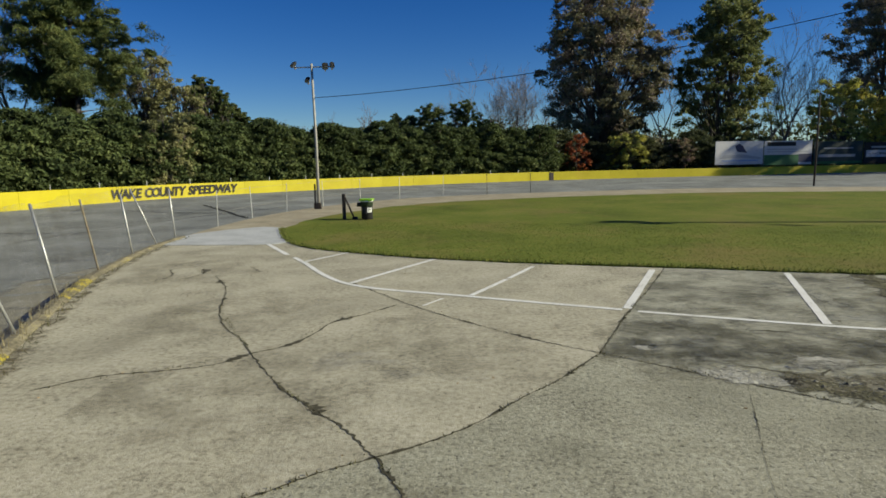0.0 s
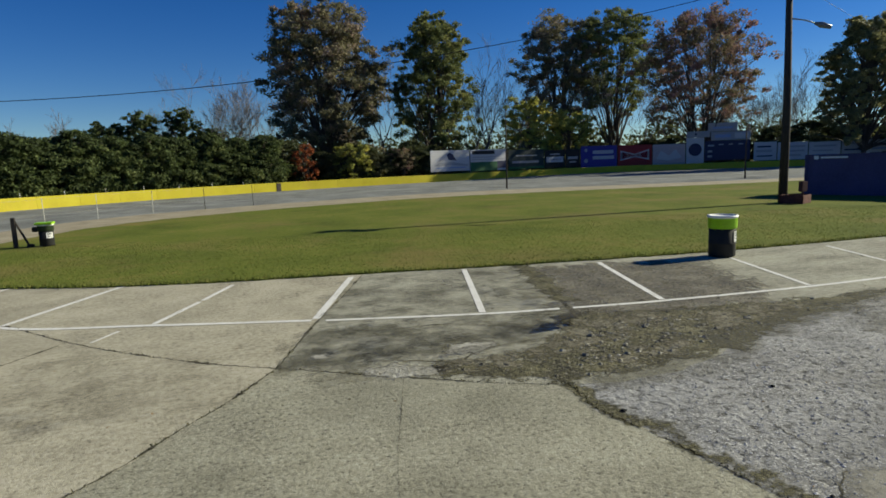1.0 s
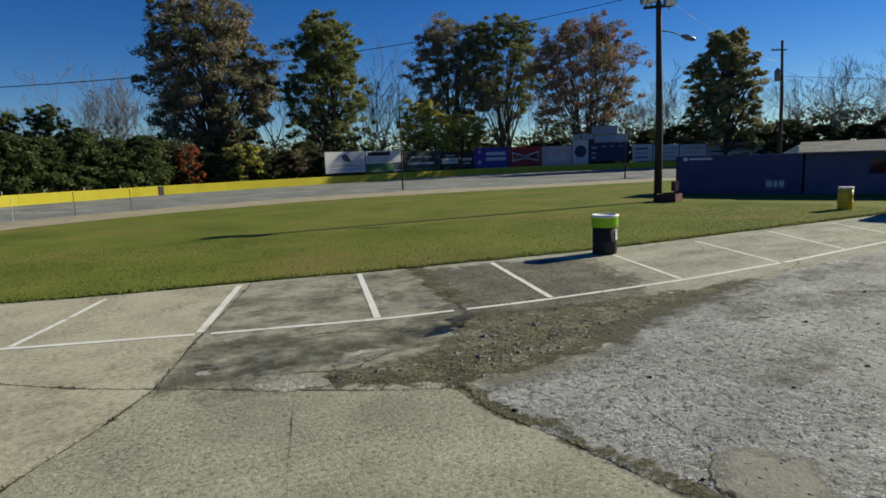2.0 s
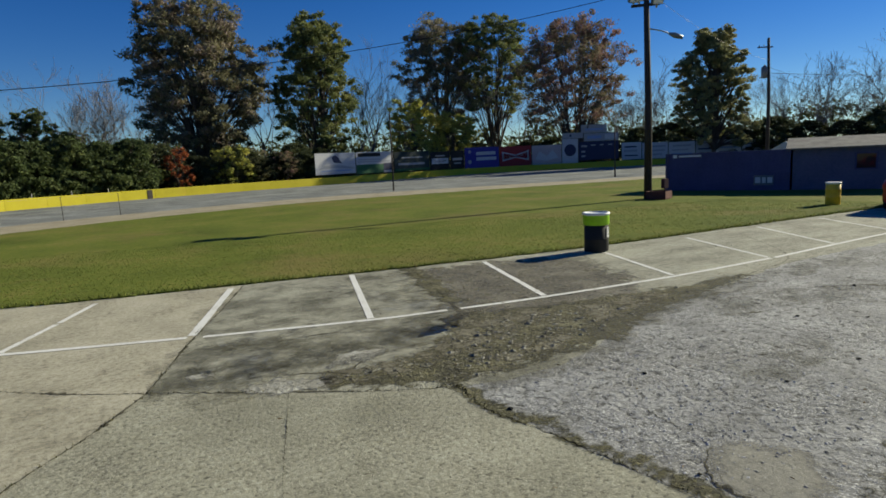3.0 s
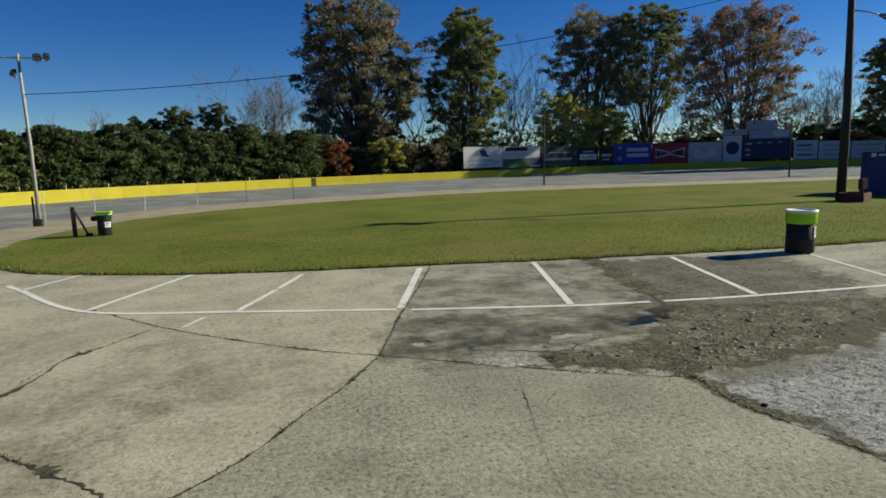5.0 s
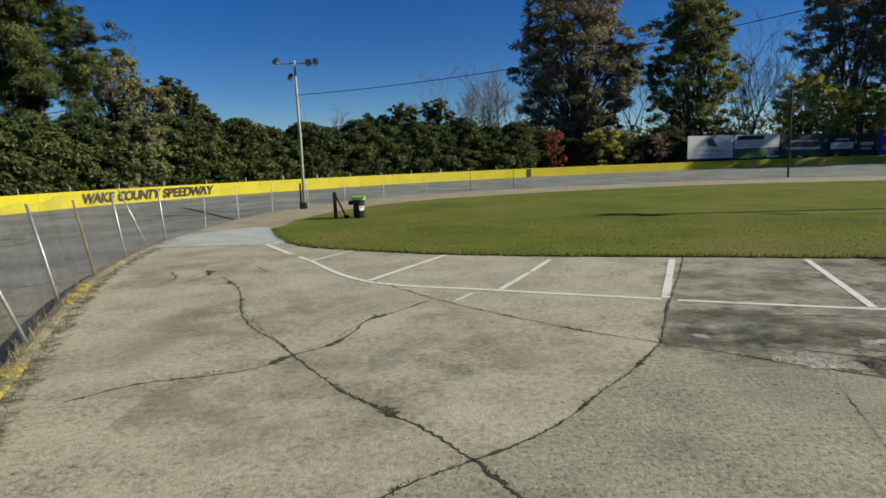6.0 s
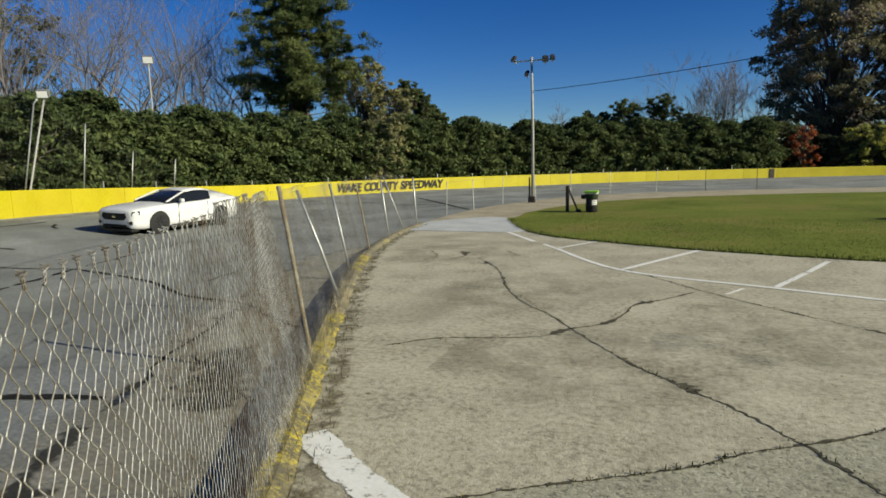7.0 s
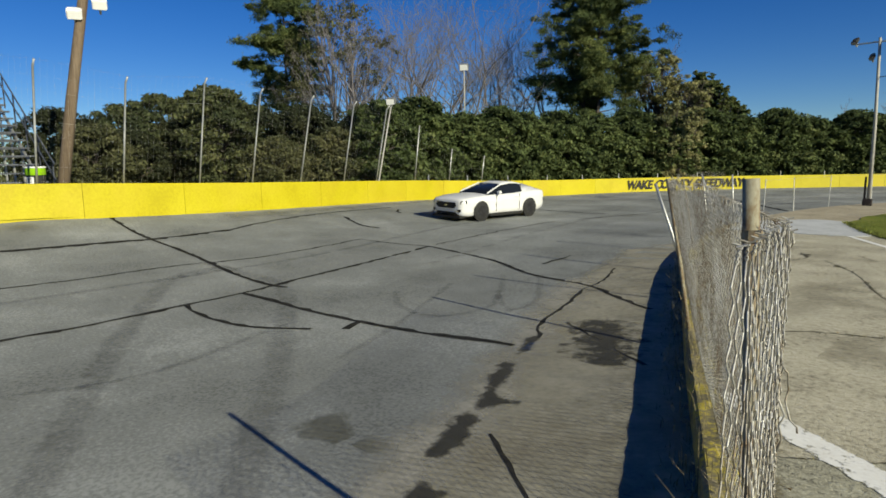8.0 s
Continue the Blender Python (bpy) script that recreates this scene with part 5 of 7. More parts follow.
broadleaf("bush", "rusty autumn bush beyond the wall", polar(17.6, 74), 3.9, 1.9, M_OAK_RED, 410, clear=0.1, lumps=16, per=80, leaf=0.2)
# this pine takes the paler ash leaf colour to lighten its shaded crown
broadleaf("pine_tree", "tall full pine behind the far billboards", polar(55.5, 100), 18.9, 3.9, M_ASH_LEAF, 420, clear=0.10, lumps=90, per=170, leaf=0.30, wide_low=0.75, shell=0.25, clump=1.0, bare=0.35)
pine("pine_tree", "large loblolly pine with two stems behind the hedge", polar(-34.7, 56), 18.8, 5.6, 421, clear=0.30, layers=12, per=760, stems=2, leaf=0.20, tuft=0.9)
pine("pine_tree", "tall open pine behind the thicket", (-1.9 + 58 * math.sin(radians(-59.2)), -0.72 + 58 * math.cos(radians(-59.2)), 0), 17.0, 5.0, 422, clear=0.46, layers=11, per=400, leaf=0.19, tuft=0.9)
rc = random.Random(66)
for az, h in ((-25.5, 11.0), (-24.9, 12.3), (-24.3, 12.0), (-23.6, 11.2), (-22.9, 10.4), (-22.2, 9.2), (-21.5, 8.2)):
    broadleaf("cedar_tree", "slim pointed dark evergreen behind the hedge", polar(az, 74 + rc.uniform(0, 4)), h, 0.85, M_PINE, 440 + int(-az * 10) % 50, clear=0.3, lumps=26, per=70, leaf=0.24, wide_low=1.1, shell=0.1, clump=1.5, bare=0.1)
broadleaf("ash_tree", "olive and tan tree rising behind the hedge", polar(-28.9, 60), 11.8, 2.9, M_ASH_LEAF, 430, clear=0.3, lumps=40, per=80, leaf=0.22, bare=0.7)
broadleaf("ash_tree", "tan-green tree behind the hedge", polar(-26.6, 58), 9.2, 2.2, M_ASH_LEAF, 431, clear=0.3, lumps=26, per=80, leaf=0.2, bare=0.6)
broadleaf("ash_tree", "tan-green low tree standing forward of the hedge", polar(-27.6, 47), 5.7, 2.0, M_ASH_LEAF, 432, clear=0.06, lumps=30, per=110, leaf=0.18)
for az, h, sd in ((-7.4, 9.6, 433), (-4.8, 11.0, 434), (-1.6, 11.8, 435), (0.6, 8.6, 436), (-10.5, 7.2, 437)):
    broadleaf("cedar_tree", "round-topped dark evergreen in the distance", polar(az, 104), h, 3.0, M_PINE, sd, clear=0.12, lumps=34, per=120, leaf=0.28)
broadleaf("oak_tree", "tall half-bare tree with olive leaves behind the thicket", (-1.9 + 52 * math.sin(radians(-54.5)), -0.72 + 52 * math.cos(radians(-54.5)), 0), 15.5, 4.4, M_TAN_LEAF, 438, trunks=2, clear=0.3, lumps=34, per=60, leaf=0.22, bark=M_BARK_PALE, bare=0.8)
BARE = ((-50.2, 54, 17, 470, 1.15), (-46.5, 60, 18, 471, 1.2), (-43.2, 64, 17, 472, 1.1), (-40.0, 66, 17, 473, 1.2), (-54.5, 57, 16, 474, 1.1), (-52.5, 50, 15.5, 441, 1.0), (-48.0, 52, 16, 442, 1.2), (-45.0, 56, 17, 443, 1.1), (-41.5, 58, 16, 444, 1.2), (-38.6, 60, 16, 445, 0.8), (-31.0, 62, 13, 446, 0.8), (-56.5, 48, 14, 447, 0.7),
        (-2.6, 106, 13, 483, 0.8), (4.8, 100, 16, 484, 0.8), (2.4, 98, 14.5, 485, 0.8), (1.2, 104, 15.5, 448, 0.7), (3.6, 102, 15.0, 449, 0.7), (6.0, 100, 13.5, 450, 0.7), (15.8, 90, 16.5, 451, 0.8), (25.2, 98, 17.5, 452, 0.8), (23.8, 94, 15, 475, 0.8), (28.6, 100, 14, 476, 0.8), (34.0, 104, 15, 477, 0.9), (39.6, 104, 14, 478, 0.9), (47.0, 106, 13, 479, 0.9), (12.6, 95, 14, 480, 0.8), (53.5, 108, 13, 481, 0.9), (60.0, 108, 11, 482, 0.9), (27.4, 104, 14, 453, 0.8), (51.2, 108, 14.5, 454, 0.8),
        (49.0, 110, 12, 455, 0.8), (64.0, 108, 13.5, 456, 1.0), (67.0, 108, 14.5, 457, 1.0), (70.5, 109, 13.0, 458, 1.0), (74, 109, 13.5, 459, 1.0), (61.8, 112, 14.0, 486, 0.9), (63.0, 106, 14.5, 487, 0.9), (65.6, 112, 12.5, 488, 1.0), (68.6, 110, 12.0, 489, 1.0), (58.2, 112, 10.5, 490, 0.9), (50.2, 106, 12.5, 491, 0.8), (-13.0, 96, 8.5, 460, 0.8), (-17.0, 92, 8.0, 461, 0.8), (-10.0, 100, 9, 462, 0.8))
for az, d, h, sd, sp in BARE:
    bare_tree("bare_tree", "leafless pale autumn tree with fine twigs", polar(az, d), h, sp, sd, M_BARK_PALE, 6, 0.013 if d > 88 else 0.007)
# far wood closing the distance
wood_c, wood_r = [], []
rwd = random.Random(55)
for az in np.arange(-100, 260, 1.6):
    d = rwd.uniform(135, 165)
    h = rwd.uniform(6, 10)
    for z in (h * 0.25, h * 0.6, h * 0.9):
        wood_c.append(polar(az + rwd.uniform(-0.6, 0.6), d, z))
        wood_r.append((3.2, 3.2, 2.4))
far_wood = tagged(new("far_wood"), "distant mixed autumn woodland on the horizon", "woodland", kind="stuff")
leaf_cloud("foliage", wood_c, wood_r, 130, 0.55, M_SHRUB, far_wood, 56)


# ---- poles and lamps ----
def floodlight(parent, at, aim, size=0.45, mat=None, face=None):
    """A boxy floodlight: housing with a bezel and a pale lens, tilted on a bracket."""
    bm = bmesh.new()
    box(bm, -size / 2, -0.14, -size * 0.36, size / 2, 0.16, size * 0.36, 0.03)
    box(bm, -size * 0.3, -0.22, -size * 0.2, size * 0.3, -0.14, size * 0.2, 0.02)
    m = Matrix.Translation(at) @ pose(0, 0, 0, aim[0], 0, aim[1])
    bmesh.ops.transform(bm, matrix=m, verts=bm.verts)
    lamp = part("lamp", bm, mat or M_LAMP, parent, "boxy floodlight")
    bm = bmesh.new()
    box(bm, -size * 0.43, 0.162, -size * 0.30, size * 0.43, 0.172, size * 0.30)
    bmesh.ops.transform(bm, matrix=m, verts=bm.verts)
    part("lens", bm, face or M_LAMP_FACE, lamp, "pale lamp lens")
    bm = bmesh.new()
    box(bm, -0.03, -0.05, -size * 0.36 - 0.16, 0.03, 0.05, -size * 0.36)
    bmesh.ops.transform(bm, matrix=m, verts=bm.verts)
    part("bracket", bm, M_GALV, lamp)
    return lamp


# pale pole at the gate
pa = thing("light_pole", "pale grey steel light pole with a crossarm of lamps", "light pole", at=(-7.4, 29.5, 0))
bm = bmesh.new()
tube(bm, [(0, 0, -0.2), (0.02, 0, 3.2), (-0.03, 0, 6.75)], [0.078, 0.064, 0.05], 12)
smooth(part("shaft", bm, M_POLE_LIGHT, pa))
bm = bmesh.new()
tube(bm, [(-0.16, 0, -0.1), (-0.15, 0, 1.2)], 0.04, 10)
box(bm, -0.21, -0.12, -0.05, 0.12, 0.12, 0.30, 0.03)
part("base_wrap", bm, M_POLE_DARK, pa, "dark box and conduit at the foot")
bm = bmesh.new()
box(bm, -0.85, -0.03, 6.56, 0.9, 0.03, 6.62, 0.01)
part("crossarm", bm, M_GALV, pa)
for dx, dz, sz in ((-0.86, 6.72, 0.21), (0.62, 6.62, 0.27), (0.95, 6.66, 0.21), (-0.24, 6.02, 0.19)):
    floodlight(pa, (dx, -0.05, dz), (-40, 180 + dx * 20), sz, M_BLACK, M_LAMP)

# dark wooden pole on the lawn
pb = thing("light_pole", "dark creosoted wooden light pole with two floodlights on the lawn", "light pole", at=(24.55, 20.3, 0))
bm = bmesh.new()
tube(bm, [(0, 0, -0.3), (0.03, 0, 4.0), (-0.06, 0.08, 9.6)], [0.19, 0.16, 0.12], 14)
smooth(part("shaft", bm, M_POLE_DARK, pb))
bm = bmesh.new()
box(bm, -0.75, -0.06, 8.75, 0.5, 0.06, 8.87, 0.015, pose(0, 0, 0, 0, 0, -48))
part("crossarm", bm, M_POLE_DARK, pb)
for u, dz in ((-0.62, 9.15), (-0.38, 9.2), (0.38, 8.98)):
    floodlight(pb, (u * math.cos(radians(-48)), u * math.sin(radians(-48)), dz), (-20, 150), 0.5)
bm = bmesh.new()
tube(bm, [(0.05, -0.05, 7.75), (0.35, -0.42, 7.62), (0.62, -0.75, 7.42)], 0.03, 8)
smooth(part("arm", bm, M_GALV, pb))
bm = bmesh.new()
tube(bm, [(0.55, -0.68, 7.46), (0.72, -0.86, 7.36), (0.95, -1.13, 7.22)], [0.05, 0.13, 0.08], 10)
smooth(part("street_lamp_head", bm, M_LAMP, pb, "cobra-head street lamp"))
bm = bmesh.new()
box(bm, 0.3, -0.7, 0.5, 0.62, -0.5, 0.95, 0.02)
box(bm, 0.45, -0.62, 0.0, 0.52, -0.55, 0.52)
part("meter_box", bm, plain("dark_red_box", (0.07, 0.02, 0.025), rough=0.6), pb, "dark red meter box on a post")
planter = thing("planter", "rusty red timber planter box round the pole's foot", "planter", at=(24.6, 19.72, 0.03))
M_RED_WOOD = material("faded_red_timber", [(0.06, 0.018, 0.016), (0.10, 0.028, 0.024), (0.14, 0.045, 0.036)], scale=5, rough=0.85, bump=0.3)
for a in range(4):
    bm = bmesh.new()
    box(bm, -0.47, 0.41, 0, 0.47, 0.47, 0.36, 0.012, pose(0, 0, 0, 0, 0, a * 90 + 20))
    part("board", bm, M_RED_WOOD, planter)
bm = bmesh.new()
box(bm, -0.40, -0.40, 0, 0.40, 0.40, 0.30, 0.02, pose(0, 0, 0, 0, 0, 20))
part("soil", bm, M_SOIL, planter, "dark soil")

# thin dark poles on the infield edge
for (x, y), h in (((23.4, 44.7), 6.2), ((43.8, 40.2), 4.6)):
    tp = thing("thin_pole", "thin dark pole standing at the lawn's far edge", "pole", at=(x, y, 0))
    bm = bmesh.new()
    tube(bm, [(0, 0, -0.3), (0.01, 0, h * 0.5), (0, 0.01, h)], [0.07, 0.06, 0.05], 8)
    smooth(part("shaft", bm, M_POLE_DARK, tp))
    bm = bmesh.new()
    lathe(bm, [(0.075, h - 0.02), (0.075, h + 0.05), (0.02, h + 0.09)], 8)
    part("cap", bm, M_POLE_DARK, tp)

# utility pole beyond the buildings
ax, ay, _ = (1.36 + 74 * math.sin(radians(59.35)), 0.84 + 74 * math.cos(radians(59.35)), 0)
pd = thing("utility_pole", "wooden utility pole with transformer and crossarm", "utility pole", at=(ax, ay, 0))
bm = bmesh.new()
tube(bm, [(0, 0, -0.3), (0, 0, 7), (-0.1, 0.15, 13.2)], [0.20, 0.17, 0.13], 10)
smooth(part("shaft", bm, M_POLE_DARK, pd))
bm = bmesh.new()
lathe(bm, [(0.05, 9.1), (0.30, 9.15), (0.32, 10.2), (0.18, 10.3), (0.05, 10.5)], 12, (-0.35, 0.35))
smooth(part("transformer", bm, M_LAMP, pd, "grey can transformer"))
bm = bmesh.new()
box(bm, -1.3, -0.06, 12.2, 0.25, 0.06, 12.32, 0.0, pose(0, 0, 0, 0, 0, -32))
part("crossarm", bm, M_POLE_DARK, pd)
for k in range(3):
    bm = bmesh.new()
    u = -1.15 + 0.5 * k
    lathe(bm, [(0.03, 12.32), (0.05, 12.38), (0.05, 12.46), (0.02, 12.5)], 8, (u * math.cos(radians(-32)), u * math.sin(radians(-32))))
    part("insulator", bm, M_LAMP, pd)

M_CABLE = plain("black_cable", (0.02, 0.02, 0.022), rough=0.6)


def cable(a, b, sag, r=0.016, label="black overhead cable slung between poles"):
    a, b = Vector(a), Vector(b)
    bm = bmesh.new()
    pts = [a.lerp(b, k / 24) - Vector((0, 0, sag * 4 * (k / 24) * (1 - k / 24))) for k in range(25)]
    tube(bm, pts, r, 5)
    ob = mesh_object("overhead_cable", bm, M_CABLE)
    return tagged(ob, label, "cable", "overhead cables")


cable((-7.4, 29.5, 5.2), (24.5, 20.35, 9.5), 1.0, 0.015)
cable((24.5, 20.35, 9.4), (ax, ay, 11.0), 0.6, 0.008)
cable((ax, ay, 9.6), (130, 20, 10.5), 0.8, 0.02)
cable((ax, ay, 10.2), (ax + 9, ay - 12, 3.6), 0.2, 0.014, "slack service cable dropping to a roof")
cable((ax, ay, 9.4), (ax + 9.4, ay - 12, 3.4), 0.3, 0.014, "slack service cable dropping to a roof")


# ---- bins and barrels ----
def drum_bin(at, lid, label, scale=1.0, tag=True, rim_dark=False):
    """A drum used as a litter bin: ribbed dark body, painted band, open rim, pale sticker."""
    b = thing("litter_bin", label, "litter bin", at=at)
    s = scale
    bm = bmesh.new()
    lathe(bm, [(0.27 * s, 0.0), (0.285 * s, 0.02 * s), (0.28 * s, 0.27 * s), (0.295 * s, 0.29 * s), (0.28 * s, 0.31 * s), (0.28 * s, 0.62 * s)], 24)
    smooth(part("body", bm, M_BLACK, b, "black drum body"))
    bm = bmesh.new()
    lathe(bm, [(0.285 * s, 0.62 * s), (0.305 * s, 0.64 * s), (0.305 * s, 0.86 * s), (0.315 * s, 0.88 * s), (0.305 * s, 0.905 * s), (0.27 * s, 0.905 * s), (0.265 * s, 0.80 * s), (0.02, 0.79 * s)], 24)
    smooth(part("band", bm, lid, b, "lime green painted top band"))
    if tag:
        bm = bmesh.new()
        lathe(bm, [(0.306 * s, 0.855 * s), (0.322 * s, 0.87 * s), (0.320 * s, 0.912 * s), (0.27 * s, 0.915 * s), (0.268 * s, 0.90 * s)], 24)
        smooth(part("rim", bm, M_WHITE, b, "pale rolled rim"))
    if tag:
        bm = bmesh.new()
        for k in range(6):
            a0, a1 = radians(-78 + k * 9), radians(-78 + (k + 1) * 9)
            r = 0.289 * s
            q = [bm.verts.new((r * math.cos(a), r * math.sin(a), z)) for a, z in ((a0, 0.33 * s), (a1, 0.33 * s), (a1, 0.56 * s), (a0, 0.56 * s))]
            bm.faces.new(q)
        part("sticker", bm, M_WHITE, b, "worn white sticker")
        for z in (0.39, 0.46, 0.51):
            bm = bmesh.new()
            for k in range(4):
                a0, a1 = radians(-70 + k * 9), radians(-70 + (k + 1) * 9)
                r = 0.292 * s
                bm.faces.new([bm.verts.new((r * math.cos(a), r * math.sin(a), zz)) for a, zz in ((a0, z * s), (a1, z * s), (a1, (z + 0.025) * s), (a0, (z + 0.025) * s))])
            part("print_bar", bm, M_BLACK, b)
    for k in range(3):
        a = k * 2.1 + 0.4
        bm = bmesh.new()
        box(bm, 0.22 * s - 0.05, -0.04, -0.03, 0.22 * s + 0.05, 0.04, 0.03, 0.008, pose(0, 0, 0, 0, 0, math.degrees(a)))
        part("foot", bm, M_BLACK, b)
    return b


M_BIN_GREEN = plain("dark_green_bin_plastic", (0.022, 0.036, 0.016), rough=0.7)
drum_bin((11.85, 11.14, 0.02), M_LIME, "black drum litter bin with a lime green top band")
bb = drum_bin((-3.98, 23.85, 0.06), M_BIN_GREEN, "dark litter bin with lime green lid beside the gate", 0.76)
# flat lime lid and side lug on the bin by the gate
bm = bmesh.new()
box(bm, -0.26, -0.25, 0.69, 0.25, 0.25, 0.76, 0.02)
part("lid", bm, M_LIME, bb, "flat lime green lid")
bm = bmesh.new()
box(bm, -0.38, -0.07, 0.46, -0.21, 0.07, 0.62, 0.02)
part("lug", bm, M_BLACK, bb)
drum_bin((-23.75, 3.45, 1.34), M_LIME, "litter bin with lime green top beside the bleachers", 0.9)
gp = thing("braced_post", "weathered timber gate post with a leaning brace", "post", at=(-4.9, 24.0, 0.03))
bm = bmesh.new()
box(bm, -0.06, -0.06, -0.1, 0.06, 0.06, 0.98, 0.01)
part("post", bm, M_POLE_DARK, gp)
bm = bmesh.new()
tube(bm, [(0.05, 0, 0.85), (0.42, -0.1, 0.0)], 0.035, 8)
part("brace", bm, M_POLE_DARK, gp)
bm = bmesh.new()
box(bm, 0.34, -0.2, -0.04, 0.52, 0.02, 0.1, 0.02)
part("foot_block", bm, M_BLACK, gp)
yb = thing("yellow_drum", "yellow painted steel drum with a pale lid on the lawn", "drum", at=(25.05, 12.33, 0.03))
bm = bmesh.new()
lathe(bm, [(0.235, 0.0), (0.243, 0.02), (0.243, 0.26), (0.256, 0.28), (0.243, 0.30), (0.243, 0.52), (0.256, 0.54), (0.243, 0.56), (0.243, 0.75)], 24)
smooth(part("body", bm, plain("yellow_drum_paint", (0.72, 0.46, 0.04), rough=0.5), yb))
bm = bmesh.new()
lathe(bm, [(0.252, 0.74), (0.256, 0.81), (0.226, 0.81), (0.02, 0.79)], 24)
smooth(part("lid", bm, M_WHITE, yb, "pale lid"))


# ---- cars ----
M_TYRE = plain("tyre_rubber", (0.02, 0.02, 0.02), rough=0.85)
M_RIM = plain("dark_alloy", (0.05, 0.05, 0.055), rough=0.35, metal=0.6)
M_GLASS = plain("tinted_car_glass", (0.012, 0.014, 0.016), rough=0.06, vary=0.0, bump=0.0)
M_CHROME = plain("silver_trim", (0.5, 0.5, 0.5), rough=0.25, metal=0.9)
M_TAIL = plain("red_lamp_glass", (0.25, 0.01, 0.01), rough=0.2)


def loft(bm, stations):
    rings = [[bm.verts.new(c) for c in row] for row in stations]
    n = len(rings[0])
    for a, b in zip(rings, rings[1:]):
        for k in range(n - 1):
            bm.faces.new((a[k], a[k + 1], b[k + 1], b[k]))
    bm.faces.new(rings[0])
    bm.faces.new(rings[-1][::-1])
    bmesh.ops.recalc_face_normals(bm, faces=bm.faces)
    return bm


def both(half):
    return half + [(x, -y, z) for x, y, z in reversed(half) if abs(y) > 1e-6]


def coupe(name, label, paint, at, turn, tilt=0.0):
    """A fastback coupe: lofted body with a blunt nose and hips, dark glasshouse, roof skin, wheels in dark arches, lamps, seams and grille. The nose points to -x."""
    car = thing(name, label, "car", at=at)
    car.matrix_basis = pose(*at, tilt, 0, turn)
    st = [(-2.40, 0.66, 0.30, 0.72, 0.75), (-2.36, 0.78, 0.22, 0.78, 0.82), (-2.24, 0.86, 0.19, 0.82, 0.87), (-2.0, 0.91, 0.17, 0.855, 0.91), (-1.7, 0.945, 0.17, 0.885, 0.945), (-1.3, 0.955, 0.17, 0.91, 0.97), (-0.8, 0.935, 0.17, 0.925, 0.99),
          (-0.2, 0.925, 0.17, 0.93, 0.99), (0.5, 0.925, 0.17, 0.945, 1.0), (0.95, 0.945, 0.17, 0.975, 1.03), (1.35, 0.965, 0.17, 1.005, 1.06), (1.7, 0.965, 0.18, 1.02, 1.085), (2.0, 0.94, 0.22, 1.02, 1.095), (2.25, 0.88, 0.28, 1.0, 1.08), (2.38, 0.78, 0.40, 0.95, 1.0)]
    rows = []
    for x, w, zb, zs, zc in st:
        hgt = zs - zb
        half = [(x, w * 0.86, zb), (x, w * 0.965, zb + 0.05), (x, w * 0.985, zb + hgt * 0.30), (x, w * 0.965, zb + hgt * 0.48), (x, w, zb + hgt * 0.70), (x, w * 0.985, zb + hgt * 0.82), (x, w * 0.945, zs - 0.02), (x, w * 0.86, zs + 0.012), (x, w * 0.5, zc - 0.012), (x, 0.0, zc)]
        rows.append(both(half))
    bm = bmesh.new()
    loft(bm, rows)
    smooth(part("body", bm, paint, car))
    gh = [(-0.98, 0.80, 0.99, 0.995, 0.72), (-0.45, 0.80, 0.99, 1.19, 0.65), (-0.08, 0.80, 0.99, 1.33, 0.60), (0.35, 0.80, 0.99, 1.385, 0.59), (0.8, 0.80, 1.0, 1.375, 0.58), (1.2, 0.79, 1.03, 1.31, 0.57), (1.6, 0.76, 1.06, 1.20, 0.56), (2.02, 0.70, 1.08, 1.10, 0.55)]
    rows = []
    for x, wb, zb, zt, wt in gh:
        half = [(x, wb, zb - 0.06), (x, wb * 0.4 + wt * 0.6, zb + (zt - zb) * 0.6), (x, wt, zt - 0.04 * min(1, (zt - zb) * 4)), (x, wt * 0.75, zt - 0.004), (x, 0, zt + 0.005)]
        rows.append(both(half))
    bm = bmesh.new()
    loft(bm, rows)
    smooth(part("glasshouse", bm, M_GLASS, car, "dark tinted windows"))
    bm = bmesh.new()
    roof = [(-0.08, 1.33, 0.60), (0.35, 1.385, 0.59), (0.8, 1.375, 0.58), (1.2, 1.31, 0.57)]
    loft(bm, [both([(x, w + 0.012, z - 0.075), (x, w + 0.016, z - 0.03), (x, w * 0.75, z + 0.012), (x, 0, z + 0.02)]) for x, z, w in roof])
    smooth(part("roof", bm, paint, car))
    for sgn in (1, -1):
        bm = bmesh.new()          # rear quarter pillar
        loft(bm, [[(0.98, sgn * 0.81, 0.99), (1.02, sgn * 0.68, 1.24), (1.18, sgn * 0.60, 1.31), (1.2, sgn * 0.55, 1.22)], [(2.0, sgn * 0.80, 1.02), (1.85, sgn * 0.66, 1.12), (1.8, sgn * 0.60, 1.15), (1.78, sgn * 0.5, 1.1)]])
        smooth(part("pillar", bm, paint, car))
        bm = bmesh.new()          # windscreen pillar
        tube(bm, [(-0.98, sgn * 0.75, 0.99), (-0.45, sgn * 0.69, 1.19), (-0.05, sgn * 0.62, 1.325)], 0.03, 6)
        part("pillar", bm, paint, car)
        bm = bmesh.new()
        box(bm, -0.60, min(sgn * 0.90, sgn * 1.06), 0.97, -0.44, max(sgn * 0.90, sgn * 1.06), 1.09, 0.03)
        part("mirror", bm, paint, car)
        bm = bmesh.new()          # slanted headlight in the corner of the nose
